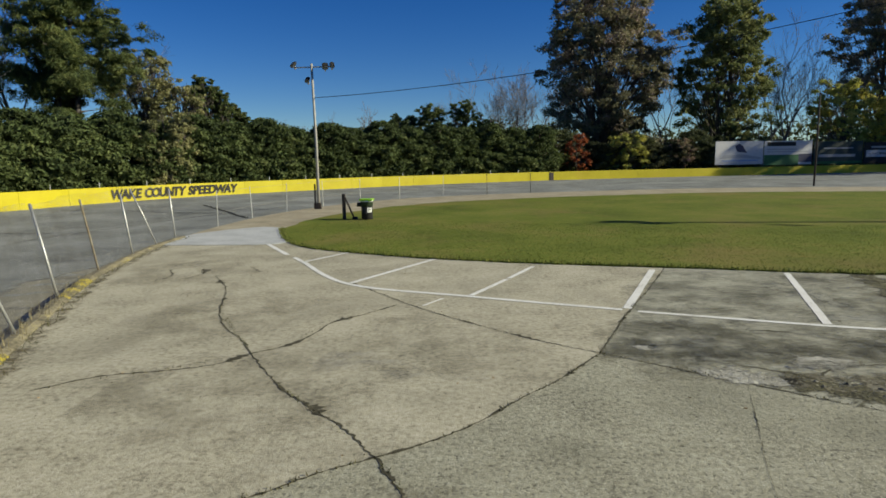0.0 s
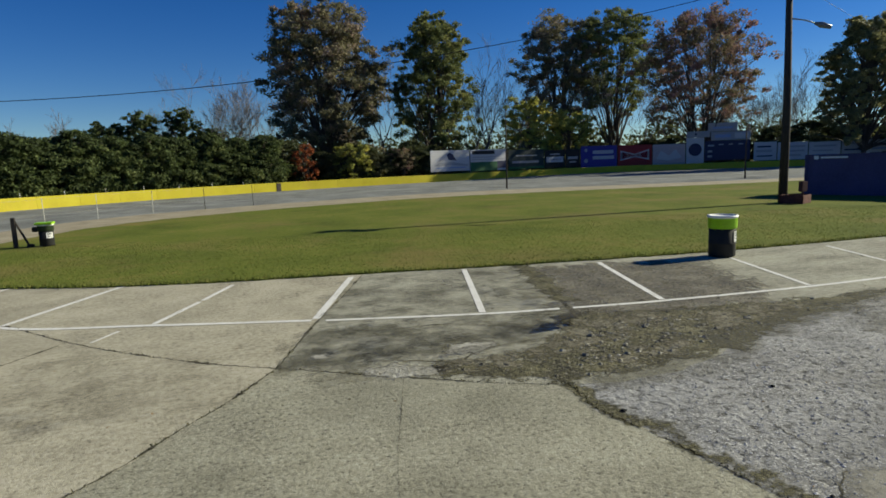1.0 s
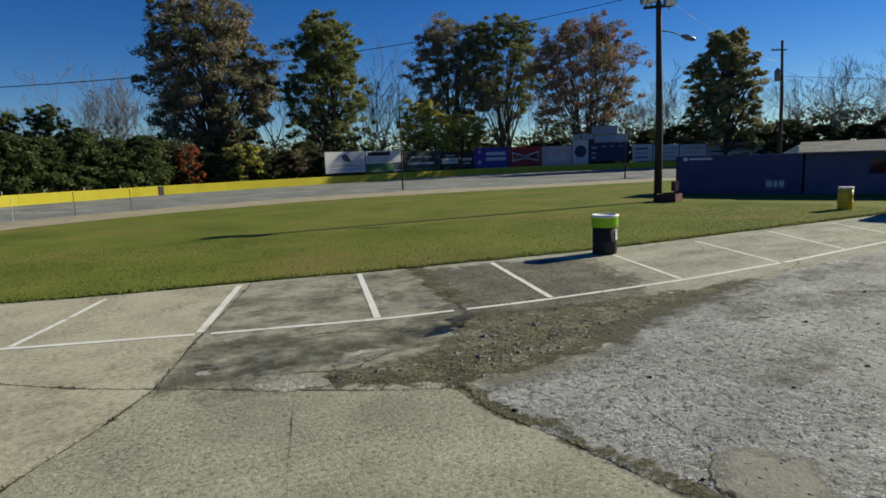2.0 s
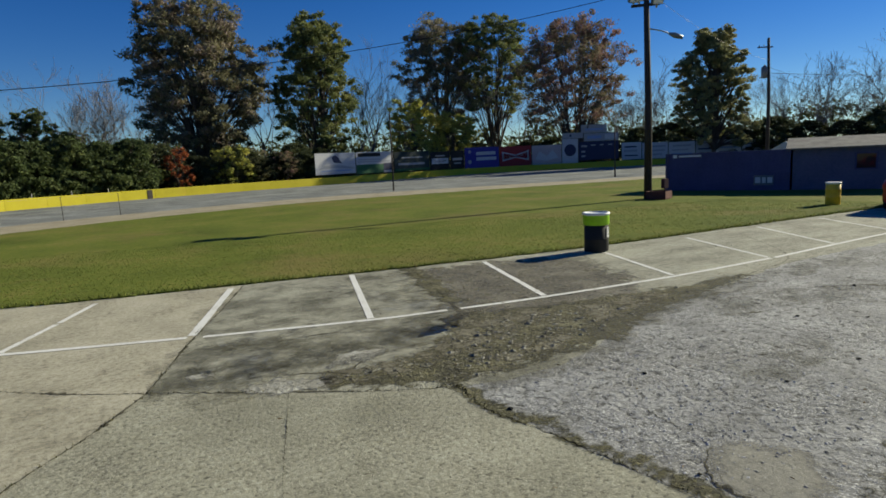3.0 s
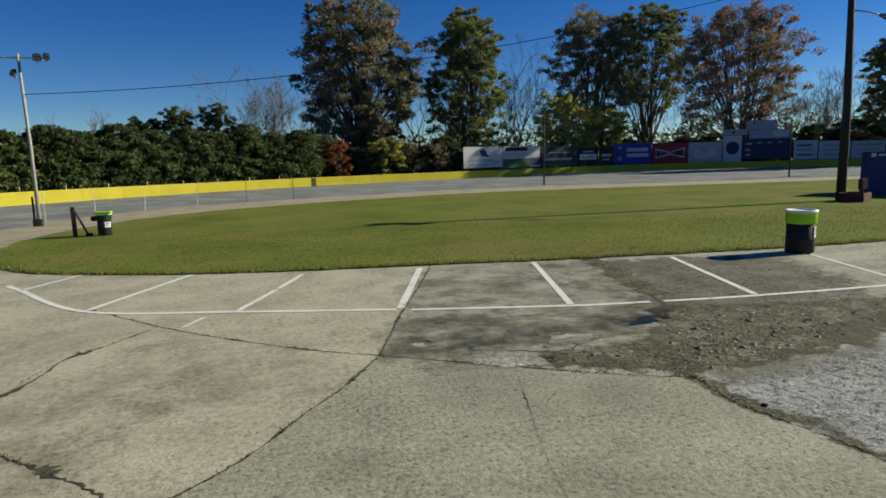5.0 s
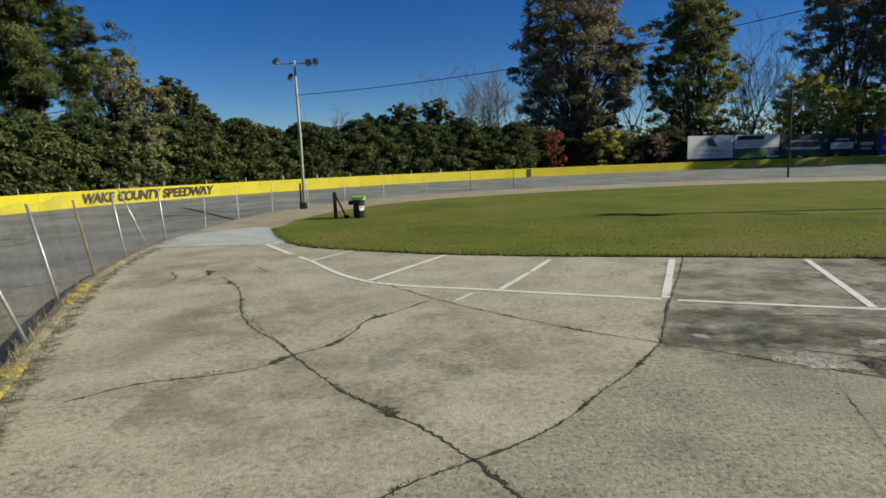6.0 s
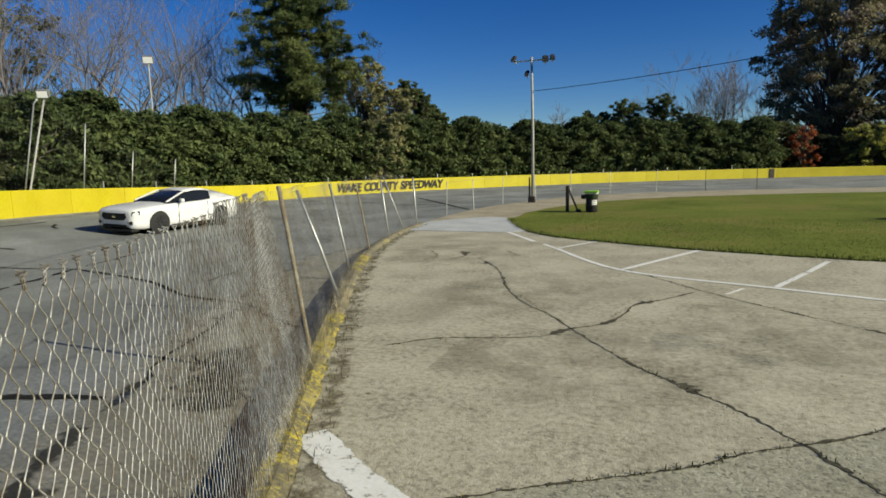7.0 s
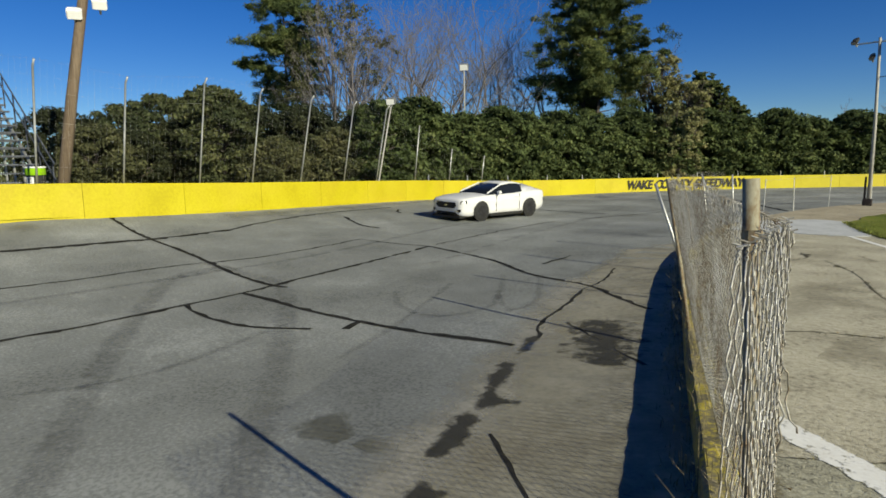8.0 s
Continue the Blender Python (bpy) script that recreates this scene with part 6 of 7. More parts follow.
        loft(bm, [[(-2.405, sgn * 0.46, 0.65), (-2.405, sgn * 0.46, 0.72), (-2.36, sgn * 0.46, 0.72), (-2.36, sgn * 0.46, 0.65)], [(-2.375, sgn * 0.76, 0.64), (-2.355, sgn * 0.76, 0.755), (-2.30, sgn * 0.76, 0.755), (-2.30, sgn * 0.76, 0.64)],
                  [(-2.17, sgn * 0.885, 0.66), (-2.15, sgn * 0.875, 0.775), (-2.12, sgn * 0.85, 0.775), (-2.12, sgn * 0.85, 0.66)]])
        part("headlight", bm, M_BLACK, car, "narrow dark headlight")
        bm = bmesh.new()
        box(bm, -2.40, sgn * 0.66 - 0.11, 0.34, -2.28, sgn * 0.66 + 0.11, 0.46, 0.02)
        part("fog_light", bm, M_BLACK, car)
        for k in range(3):        # three upright bars of the tail light
            bm = bmesh.new()
            yy = sgn * (0.42 + 0.13 * k)
            box(bm, 2.30, yy - 0.045, 0.76, 2.395, yy + 0.045, 0.93, 0.012)
            part("tail_light", bm, M_TAIL, car, "red tail light")
        bm = bmesh.new()          # side skirt
        box(bm, -1.0, sgn * 0.92 - 0.03, 0.13, 0.92, sgn * 0.92 + 0.03, 0.24, 0.015)
        part("side_skirt", bm, M_BLACK, car, "black lower skirt")
        for x0 in (-0.62, 0.72):  # door seams
            bm = bmesh.new()
            box(bm, x0, sgn * 0.918 - 0.012, 0.30, x0 + 0.012, sgn * 0.918 + 0.012, 0.93)
            part("door_seam", bm, M_BLACK, car)
        bm = bmesh.new()
        box(bm, 0.48, sgn * 0.935 - 0.015, 0.80, 0.66, sgn * 0.935 + 0.015, 0.83, 0.008)
        part("door_handle", bm, paint, car)
        for wx in (-1.45, 1.32):
            bm = bmesh.new()
            lathe(bm, [(0.385, -0.02), (0.395, 0.012), (0.33, 0.022)], 26)
            bmesh.ops.transform(bm, matrix=Matrix.Translation((wx, sgn * 0.948, 0.345)) @ Matrix.Rotation(radians(90), 4, 'X'), verts=bm.verts)
            part("wheel_arch", bm, M_BLACK, car, "dark wheel arch")
            wheel = new("wheel")
            wheel.parent = car
            wheel.matrix_basis = pose(wx, sgn * 0.875, 0.345)
            bm = bmesh.new()
            lathe(bm, [(0.20, -0.11), (0.30, -0.115), (0.345, -0.08), (0.345, 0.08), (0.30, 0.115), (0.20, 0.11)], 28)
            bmesh.ops.rotate(bm, verts=bm.verts, matrix=Matrix.Rotation(radians(90), 3, 'X'))
            smooth(part("tyre", bm, M_TYRE, wheel))
            bm = bmesh.new()
            lathe(bm, [(0.25, -0.10), (0.25, 0.10)], 24)
            for k in range(10):
                box(bm, -0.018, 0.04, -0.122, 0.018, 0.245, 0.122, 0.0, Matrix.Rotation(k * 2 * math.pi / 10, 4, 'Z'))
            bmesh.ops.rotate(bm, verts=bm.verts, matrix=Matrix.Rotation(radians(90), 3, 'X'))
            part("rim", bm, M_RIM, wheel, "dark alloy rim")
    bm = bmesh.new()              # six-sided grille mouth
    mouth = [(0.44, 0.48), (0.56, 0.58), (0.50, 0.70), (-0.50, 0.70), (-0.56, 0.58), (-0.44, 0.48)]
    loft(bm, [[(-2.425, y, z) for y, z in mouth], [(-2.34, y, z) for y, z in mouth]])
    part("grille", bm, M_BLACK, car, "black grille")
    bm = bmesh.new()
    box(bm, -2.415, -0.56, 0.25, -2.28, 0.56, 0.37, 0.03)
    part("lower_grille", bm, M_BLACK, car, "black lower intake")
    bm = bmesh.new()
    box(bm, -2.46, -0.80, 0.12, -2.1, 0.80, 0.19, 0.03)
    part("front_lip", bm, M_BLACK, car, "black front splitter")
    bm = bmesh.new()
    box(bm, -2.435, -0.08, 0.56, -2.415, 0.08, 0.61, 0.008)
    part("badge", bm, M_CHROME, car)
    bm = bmesh.new()
    tube(bm, [(0.95, 0, 1.36), (1.05, 0, 1.46)], [0.02, 0.008], 6)
    part("antenna", bm, M_BLACK, car)
    return car


M_CAR_WHITE = material("white_car_paint", [(0.60, 0.60, 0.60), (0.65, 0.65, 0.65)], scale=2, rough=0.22, bump=0.0, spec=0.6)
M_CAR_RED = material("red_car_paint", [(0.36, 0.02, 0.015), (0.42, 0.025, 0.02)], scale=2, rough=0.25, bump=0.0, spec=0.6)
CAR = (-18.05, 17.85)
coupe("coupe_car", "white fastback coupe with dark wheels on the track", M_CAR_WHITE, (*CAR, track_z(*CAR) + 0.03), 87.0, 2.0)
coupe("coupe_car", "red coupe parked on the apron beside the lawn", M_CAR_RED, (26.15, 9.75, 0.0), 190.0)

# ---- buildings beyond the lawn ----
M_BLUE = material("dark_blue_corrugated_paint", [(0.026, 0.030, 0.105), (0.035, 0.041, 0.135), (0.046, 0.052, 0.16)], scale=0.8, fine=14, rough=0.5, bump=0.1)
M_BLUE_GREY = material("blue_grey_siding", [(0.055, 0.065, 0.13), (0.075, 0.085, 0.16), (0.09, 0.10, 0.18)], scale=0.8, rough=0.6, bump=0.1)
M_ROOF = material("pale_metal_roof", [(0.42, 0.42, 0.41), (0.55, 0.55, 0.53), (0.6, 0.6, 0.58)], scale=0.6, rough=0.5, bump=0.1)
M_ROOF_DARK = material("grey_shingle_roof", [(0.13, 0.12, 0.11), (0.19, 0.18, 0.165), (0.24, 0.23, 0.21)], scale=2, rough=0.9, bump=0.3)


def trailer(at, turn, length, depth, height, mat, label, ribs=True):
    """A long steel container: corrugated long wall, corner posts, rails and roof."""
    b = thing("shipping_container", label, "container", at=at, turn=turn)
    bm = bmesh.new()
    n = int(length / 0.14)
    pts = []
    for k in range(n + 1):
        pts.append((length * k / n, -0.025 if (k // 2) % 2 else 0.0))
    lo = [bm.verts.new((x, y, 0.08)) for x, y in pts]
    hi = [bm.verts.new((x, y, height - 0.08)) for x, y in pts]
    for k in range(n):
        bm.faces.new((lo[k], lo[k + 1], hi[k + 1], hi[k]))
    part("front_wall", bm, mat, b)
    bm = bmesh.new()
    box(bm, 0.02, 0.06, 0.05, length - 0.02, depth, height - 0.02, 0.02)
    part("body", bm, mat, b)
    for x0 in (-0.06, length - 0.06):
        bm = bmesh.new()
        box(bm, x0, -0.05, 0, x0 + 0.12, 0.07, height, 0.01)
        part("corner_post", bm, mat, b)
    for z0 in (0.0, height - 0.1):
        bm = bmesh.new()
        box(bm, 0.06, -0.045, z0, length - 0.06, 0.05, z0 + 0.1, 0.01)
        part("rail", bm, mat, b)
    return b


c1 = trailer((29.3, 23.0, 0.0), -69.5, 5.9, 2.4, 2.02, M_BLUE, "long dark blue steel container standing on the lawn")
bm = bmesh.new()
box(bm, 0.35, -0.06, 1.78, 0.55, -0.052, 1.95)
part("print_bar", bm, M_WHITE, c1, "pale printed mark")
bm = bmesh.new()
box(bm, 0.65, -0.06, 1.82, 1.8, -0.052, 1.91)
part("print_bar", bm, M_WHITE, c1, "pale printed lettering bar")
bm = bmesh.new()
box(bm, 4.35, -0.07, 0.28, 5.25, -0.055, 0.78, 0.01)
part("notice", bm, plain("faded_grey_notice", (0.12, 0.13, 0.15)), c1, "faded grey notice panel")
for u0, u1 in ((4.42, 4.66), (4.74, 4.9), (4.98, 5.2)):
    bm = bmesh.new()
    box(bm, u0, -0.075, 0.4, u1, -0.071, 0.68)
    part("print_bar", bm, M_ROOF, c1)
cabin = thing("office_cabin", "blue-grey sided office cabin with a low roof", "building", at=(31.45, 17.35, 0.0), turn=-63.0)
bm = bmesh.new()
box(bm, 0, 0, 0, 11.0, 4.0, 2.0)
part("wall", bm, M_BLUE_GREY, cabin)
for k in range(8):
    bm = bmesh.new()
    box(bm, 0.0, -0.02, 0.06 + k * 0.24, 11.0, 0.0, 0.06 + k * 0.24 + 0.225, 0.006)
    part("siding_board", bm, M_BLUE_GREY, cabin)
win = new("window")
win.parent = cabin
bm = bmesh.new()
box(bm, 2.5, -0.05, 0.95, 3.4, -0.02, 1.75, 0.01)
part("frame", bm, M_BLUE, win, "dark window frame")
bm = bmesh.new()
box(bm, 2.58, -0.06, 1.02, 3.32, -0.052, 1.68)
part("pane", bm, M_GLASS, win, "dark window pane")
bm = bmesh.new()
loft(bm, [[(x, -0.35, 1.98), (x, -0.35, 2.05), (x, 2.0, 2.55), (x, 4.35, 2.05), (x, 4.35, 1.98)] for x in (-0.3, 11.3)])
part("roof", bm, M_ROOF_DARK, cabin, "low grey shingle roof")


def shed(az, d, length, depth, wall_h, roof_h, mat, label, turn):
    b = thing("shed", label, "building", at=(1.36 + d * math.sin(radians(az)), 0.84 + d * math.cos(radians(az)), 0.0), turn=turn)
    bm = bmesh.new()
    box(bm, 0, 0, 0, length, depth, wall_h)
    part("wall", bm, M_BLUE_GREY, b)
    bm = bmesh.new()
    loft(bm, [[(x, -0.3, wall_h - 0.02), (x, -0.3, wall_h + 0.05), (x, depth / 2, roof_h), (x, depth + 0.3, wall_h + 0.05), (x, depth + 0.3, wall_h - 0.02)] for x in (-0.3, length + 0.3)])
    part("roof", bm, mat, b)
    return b


shed(62.0, 52, 12.0, 6.0, 1.75, 2.42, M_ROOF, "low building with a pale metal roof behind the container", -42)
shed(66.8, 47, 14.0, 6.0, 1.7, 2.45, M_ROOF_DARK, "low building with a brown shingle roof", -35)

# ---- billboards along the far wall ----
BX, BY = 1.36, 0.84
# "pale" is white print greyed down, so the boards' shade sits in their colour
PAL = {"white": M_WHITE, "black": M_BLACK, "navy": plain("navy_print", (0.02, 0.025, 0.07)), "blue": plain("royal_blue_print", (0.035, 0.03, 0.24)), "red": plain("red_print", (0.26, 0.015, 0.02)),
       "green": plain("green_print", (0.02, 0.11, 0.04)), "dgreen": plain("dark_green_print", (0.02, 0.035, 0.03)), "grey": plain("grey_print", (0.30, 0.31, 0.33)), "pale": plain("shade_greyed_print", (0.46, 0.46, 0.475)),
       "pink": plain("faded_pink_print", (0.42, 0.34, 0.34)), "ltblue": plain("light_blue_print", (0.22, 0.30, 0.5)), "yellow": plain("yellow_print", (0.5, 0.38, 0.05))}


def billboard(az0, az1, el0, el1, ground, marks, label):
    """A flat board on posts behind the wall between two bearings; marks are printed shapes in board units (0 to 1)."""
    p0, _ = wall_toward(BX, BY, az0)
    p1, _ = wall_toward(BX, BY, az1)
    a, b = np.array(p0[:2]), np.array(p1[:2])
    for q in (a, b):
        q += (q - (BX, BY)) / np.linalg.norm(q - (BX, BY)) * 1.2
    dist = (np.linalg.norm(a - (BX, BY)) + np.linalg.norm(b - (BX, BY))) / 2
    z0, z1 = 2.334 + dist * math.tan(radians(el0)), 2.334 + dist * math.tan(radians(el1))
    length = float(np.linalg.norm(b - a)) - 0.05
    turn = math.degrees(math.atan2(b[1] - a[1], b[0] - a[0]))
    h = z1 - z0
    bd = thing("billboard", label, "billboard", "advertising boards along the far wall", (float(a[0]), float(a[1]), 0.0), turn)
    bm = bmesh.new()
    box(bm, 0, 0, z0, length, 0.06, z1, 0.01)
    part("panel", bm, PAL[ground], bd)
    for u in (0.12, 0.5, 0.88):
        bm = bmesh.new()
        box(bm, length * u - 0.06, 0.06, -0.2, length * u + 0.06, 0.2, z1 - 0.1)
        part("support_post", bm, M_POLE_DARK, bd)
    for mk in marks:
        kind, col = mk[0], PAL[mk[1]]
        bm = bmesh.new()
        if kind == "bar":
            u0, v0, u1, v1 = mk[2:]
            box(bm, length * u0, -0.012, z0 + h * v0, length * u1, -0.004, z0 + h * v1)
            part("print_bar", bm, col, bd)
        elif kind == "disc":
            u, v, r = mk[2:]
            lathe(bm, [(h * r, 0.0), (h * r, 0.008)], 24)
            bmesh.ops.transform(bm, matrix=Matrix.Translation((length * u, -0.004, z0 + h * v)) @ Matrix.Rotation(radians(90), 4, 'X'), verts=bm.verts)
            part("print_disc", bm, col, bd)
        elif kind == "poly":
            vs = [bm.verts.new((length * u, -0.010, z0 + h * v)) for u, v in mk[2]]
            bm.faces.new(vs)
            bmesh.ops.triangulate(bm, faces=bm.faces)
            part("print_shape", bm, col, bd)
    return bd


billboard(19.6, 23.3, -0.95, 1.0, "pale", [("poly", "grey", [(0.08, 0.25), (0.2, 0.42), (0.55, 0.44), (0.95, 0.3), (0.95, 0.22), (0.5, 0.3)]), ("disc", "navy", 0.52, 0.68, 0.16), ("poly", "navy", [(0.4, 0.8), (0.5, 0.9), (0.62, 0.62), (0.66, 0.5), (0.45, 0.55)]),
                                          ("bar", "ltblue", 0.14, 0.14, 0.9, 0.2)], "white board with a grey outline drawing and dark figure")
billboard(23.35, 26.8, -1.0, 0.95, "pale", [("bar", "black", 0.05, 0.78, 0.65, 0.95), ("bar", "green", 0.0, 0.0, 0.72, 0.42), ("bar", "navy", 0.72, 0.1, 1.0, 0.45), ("bar", "grey", 0.05, 0.62, 0.7, 0.67), ("bar", "grey", 0.05, 0.52, 0.9, 0.57)], "white board with black lettering bar over a green field")
billboard(26.9, 30.2, -0.95, 0.82, "dgreen", [("bar", "grey", 0.1, 0.3, 0.85, 0.42), ("bar", "grey", 0.2, 0.66, 0.8, 0.72), ("bar", "green", 0.0, 0.0, 1.0, 0.12)], "dark green board with a faint grey lettering bar")
billboard(30.25, 32.1, -0.93, 0.68, "black", [("bar", "pale", 0.08, 0.3, 0.92, 0.62), ("bar", "black", 0.2, 0.42, 0.8, 0.5), ("bar", "grey", 0.25, 0.72, 0.75, 0.8)], "black board with a pale printed panel")
billboard(32.15, 33.45, -0.93, 0.68, "black", [("bar", "grey", 0.15, 0.45, 0.85, 0.6), ("bar", "grey", 0.25, 0.25, 0.75, 0.33)], "narrow black board with grey lettering bars")
billboard(33.5, 36.7, -0.99, 0.9, "blue", [("bar", "pale", 0.33, 0.62, 0.9, 0.78), ("bar", "pale", 0.33, 0.36, 0.92, 0.52), ("disc", "grey", 0.14, 0.8, 0.08), ("disc", "grey", 0.14, 0.3, 0.1)], "royal blue board with two pale lettering bars")
billboard(36.75, 39.7, -0.98, 0.85, "red", [("poly", "pale", [(0.08, 0.75), (0.5, 0.56), (0.92, 0.78), (0.82, 0.5), (0.92, 0.26), (0.5, 0.42), (0.08, 0.26), (0.18, 0.5)]), ("poly", "red", [(0.13, 0.68), (0.5, 0.51), (0.87, 0.7), (0.79, 0.5), (0.87, 0.34), (0.5, 0.47), (0.13, 0.34), (0.21, 0.5)])], "red board with a pale bow-tie outline")
billboard(39.75, 42.45, -1.0, 0.8, "pink", [("poly", "pale", [(0.1, 0.3), (0.25, 0.7), (0.5, 0.45), (0.7, 0.75), (0.9, 0.35), (0.5, 0.2)]), ("bar", "grey", 0.0, 0.0, 1.0, 0.1)], "faded pinkish board with a pale worn picture")
billboard(42.5, 43.95, -1.02, 1.25, "pale", [("disc", "navy", 0.5, 0.55, 0.24), ("poly", "pale", [(0.1, 0.52), (0.5, 0.62), (0.9, 0.66), (0.9, 0.58), (0.5, 0.55), (0.1, 0.46)])], "white board with a dark blue ball mark")
billboard(42.5, 44.4, 1.28, 1.78, "grey", [("disc", "navy", 0.4, 0.5, 0.2)], "small grey board over the scoreboard")
billboard(44.0, 47.5, -0.72, 0.9, "navy", [("bar", "grey", 0.06, 0.72, 0.2, 0.82), ("bar", "grey", 0.3, 0.78, 0.42, 0.84), ("bar", "grey", 0.52, 0.78, 0.62, 0.84), ("bar", "grey", 0.74, 0.78, 0.84, 0.84), ("bar", "grey", 0.06, 0.42, 0.16, 0.52), ("bar", "grey", 0.06, 0.16, 0.16, 0.26)], "dark navy scoreboard with faint rows")
billboard(44.45, 47.5, 0.95, 1.65, "grey", [("bar", "pale", 0.6, 0.2, 0.95, 0.8), ("bar", "ltblue", 0.1, 0.3, 0.5, 0.7)], "grey header board over the scoreboard")
billboard(44.2, 46.5, 1.7, 2.42, "grey", [("bar", "ltblue", 0.15, 0.3, 0.85, 0.55)], "upper grey board over the scoreboard")
rb = random.Random(8)
for a0, a1, top, col in ((47.75, 49.45, 0.66, "pale"), (49.5, 51.65, 0.56, "pale"), (51.7, 53.85, 0.5, "pale"), (53.9, 55.45, 0.48, "grey"), (55.5, 57.45, 0.52, "pale"), (57.5, 59.2, 0.40, "pale"), (59.25, 60.8, 0.34, "grey"), (60.85, 62.3, 0.24, "pale"), (62.35, 63.7, 0.12, "pale"), (63.8, 65.6, 0.05, "grey")):
    marks = [("bar", rb.choice(("grey", "navy", "ltblue", "grey")), 0.1 + rb.uniform(0, 0.1), v, 0.75 + rb.uniform(0, 0.18), v + rb.uniform(0.06, 0.12)) for v in (0.2, 0.45, 0.7)]
    billboard(a0, a1, -0.85, top, col, marks, "pale board with grey lettering bars")

# ---- bleachers, wooden pole, catch fence behind the near wall ----
# aluminium darkened to blue-grey: the stand's shade is put into this colour
M_ALU = material("shaded_aluminium", [(0.04, 0.045, 0.056), (0.065, 0.072, 0.088), (0.09, 0.10, 0.118)], scale=3, rough=0.6, metal=0.2, bump=0.05)
bl = thing("bleachers", "aluminium bleacher stand with rows of plank seats", "bleachers", at=(-24.6, 4.1, 0.0))
ROWS_N, RISE, RUN, LEN = 13, 0.295, 0.56, 10.0
for k in range(ROWS_N):
    z, x = 1.35 + k * RISE, -0.2 - k * RUN
    bm = bmesh.new()
    box(bm, x - 0.26, -LEN, z, x, 0, z + 0.05, 0.008)
    part("seat_plank", bm, M_ALU, bl)
    bm = bmesh.new()
    box(bm, x - RUN, -LEN, z - 0.30, x - 0.28, 0, z - 0.26, 0.006)
    part("foot_plank", bm, M_ALU, bl)
for y in (-0.15, -2.6, -5.0, -7.5, -9.85):
    bm = bmesh.new()
    box(bm, -0.1, y - 0.04, 1.05, 0.0, y + 0.04, 1.35)
    tube(bm, [(-0.1, y, 1.1), (-0.2 - ROWS_N * RUN, y, 1.1 + ROWS_N * RISE)], 0.05, 6)
    for k in range(0, ROWS_N + 1, 3):
        x = -0.2 - k * RUN
        tube(bm, [(x, y, -0.1), (x, y, 1.1 + k * RISE)], 0.04, 6)
    part("frame", bm, M_GALV, bl)
bm = bmesh.new()
box(bm, -0.1, -LEN, 1.24, 1.35, 0, 1.32, 0.01)
part("walkway", bm, M_ALU, bl, "raised front walkway")
for y in (-0.1, -3.3, -6.6, -9.9):
    bm = bmesh.new()
    tube(bm, [(1.25, y, -0.1), (1.25, y, 1.25)], 0.04, 6)
    part("walkway_post", bm, M_ALU, bl)
for y in (0.05,):
    for off in (0.55, 1.05):
        bm = bmesh.new()
        tube(bm, [(0.0, y, 1.2 + off), (-0.2 - ROWS_N * RUN, y, 1.2 + ROWS_N * RISE + off)], 0.028, 8)
        part("side_rail", bm, M_ALU, bl)
for k in range(0, ROWS_N + 1, 3):
    x = -0.2 - k * RUN
    bm = bmesh.new()
    tube(bm, [(x, 0.05, 1.0 + k * RISE), (x, 0.05, 2.25 + k * RISE)], 0.026, 8)
    part("rail_post", bm, M_ALU, bl)
xb = -0.2 - ROWS_N * RUN
for off in (0.45, 0.95, 1.4):
    bm = bmesh.new()
    tube(bm, [(xb, 0.05, 1.1 + ROWS_N * RISE + off), (xb, -LEN, 1.1 + ROWS_N * RISE + off)], 0.028, 8)
    part("back_rail", bm, M_ALU, bl)

wp = thing("light_pole", "leaning brown wooden pole with white floodlights by the bleachers", "light pole", at=(-24.1, 3.95, 0.3))
bm = bmesh.new()
tube(bm, [(0, 0, -0.4), (0.15, 0.72, 4.0), (0.3, 1.75, 9.6)], [0.19, 0.165, 0.13], 14)
smooth(part("shaft", bm, M_POLE_WOOD, wp, "brown weathered wood"))
for dx, dy, dz in ((0.32, 0.98, 6.55), (0.32, 1.72, 6.95)):
    floodlight(wp, (dx, dy, dz), (-30, 250), 0.42, M_LAMP_FACE)

catch = thing("catch_fence", "tall bent steel posts with thin mesh wire above the wall", "fence")
cp = []
for az, aztop, el in ((-84.5, -84.0, 9.0), (-79.05, -78.6, 8.9), (-72.94, -72.3, 7.9), (-66.98, -66.2, 8.1), (-62.59, -61.6, 7.3), (-58.35, -57.2, 6.7), (-54.41, -53.4, 6.2), (-51.41, -50.4, 5.8), (-47.78, -47.5, 3.8), (-44.6, -44.5, 1.6), (-41.6, -41.5, 0.9)):
    p, t = wall_toward(-1.9, -0.72, az)
    d = math.hypot(p[0] + 1.9, p[1] + 0.72)
    base = Vector((p[0] - t[1] * 0.26, p[1] + t[0] * 0.26, p[2] + 0.6))
    dt = d + 0.1
    top = Vector((-1.9 + dt * math.sin(radians(aztop)), -0.72 + dt * math.cos(radians(aztop)), 1.957 + dt * math.tan(radians(el))))
    knee = base.lerp(top, 0.93)
    bm = bmesh.new()
    tube(bm, [base, base.lerp(top, 0.5), knee, knee + Vector((t[1] * 0.16, -t[0] * 0.16, 0.16))] if el > 5 else [base, top], 0.029, 8)
    smooth(part("post", bm, M_GALV, catch))
    cp.append((base, top))
cw = []
for (a0, a1), (b0, b1) in zip(cp, cp[1:]):
    if (a1 - a0).length < 1.5 or (b1 - b0).length < 1.5:
        continue
    for k in range(9):
        f = 0.12 + 0.86 * k / 8
        cw.append((*a0.lerp(a1, f), *b0.lerp(b1, f)))
    for k in range(1, 14):
        f = k / 14
        cw.append((*a0.lerp(b0, f), *a1.lerp(b1, f)))
tagged(wire_object("wire", cw, 0.0008, M_GALV, catch), "thin mesh wires")
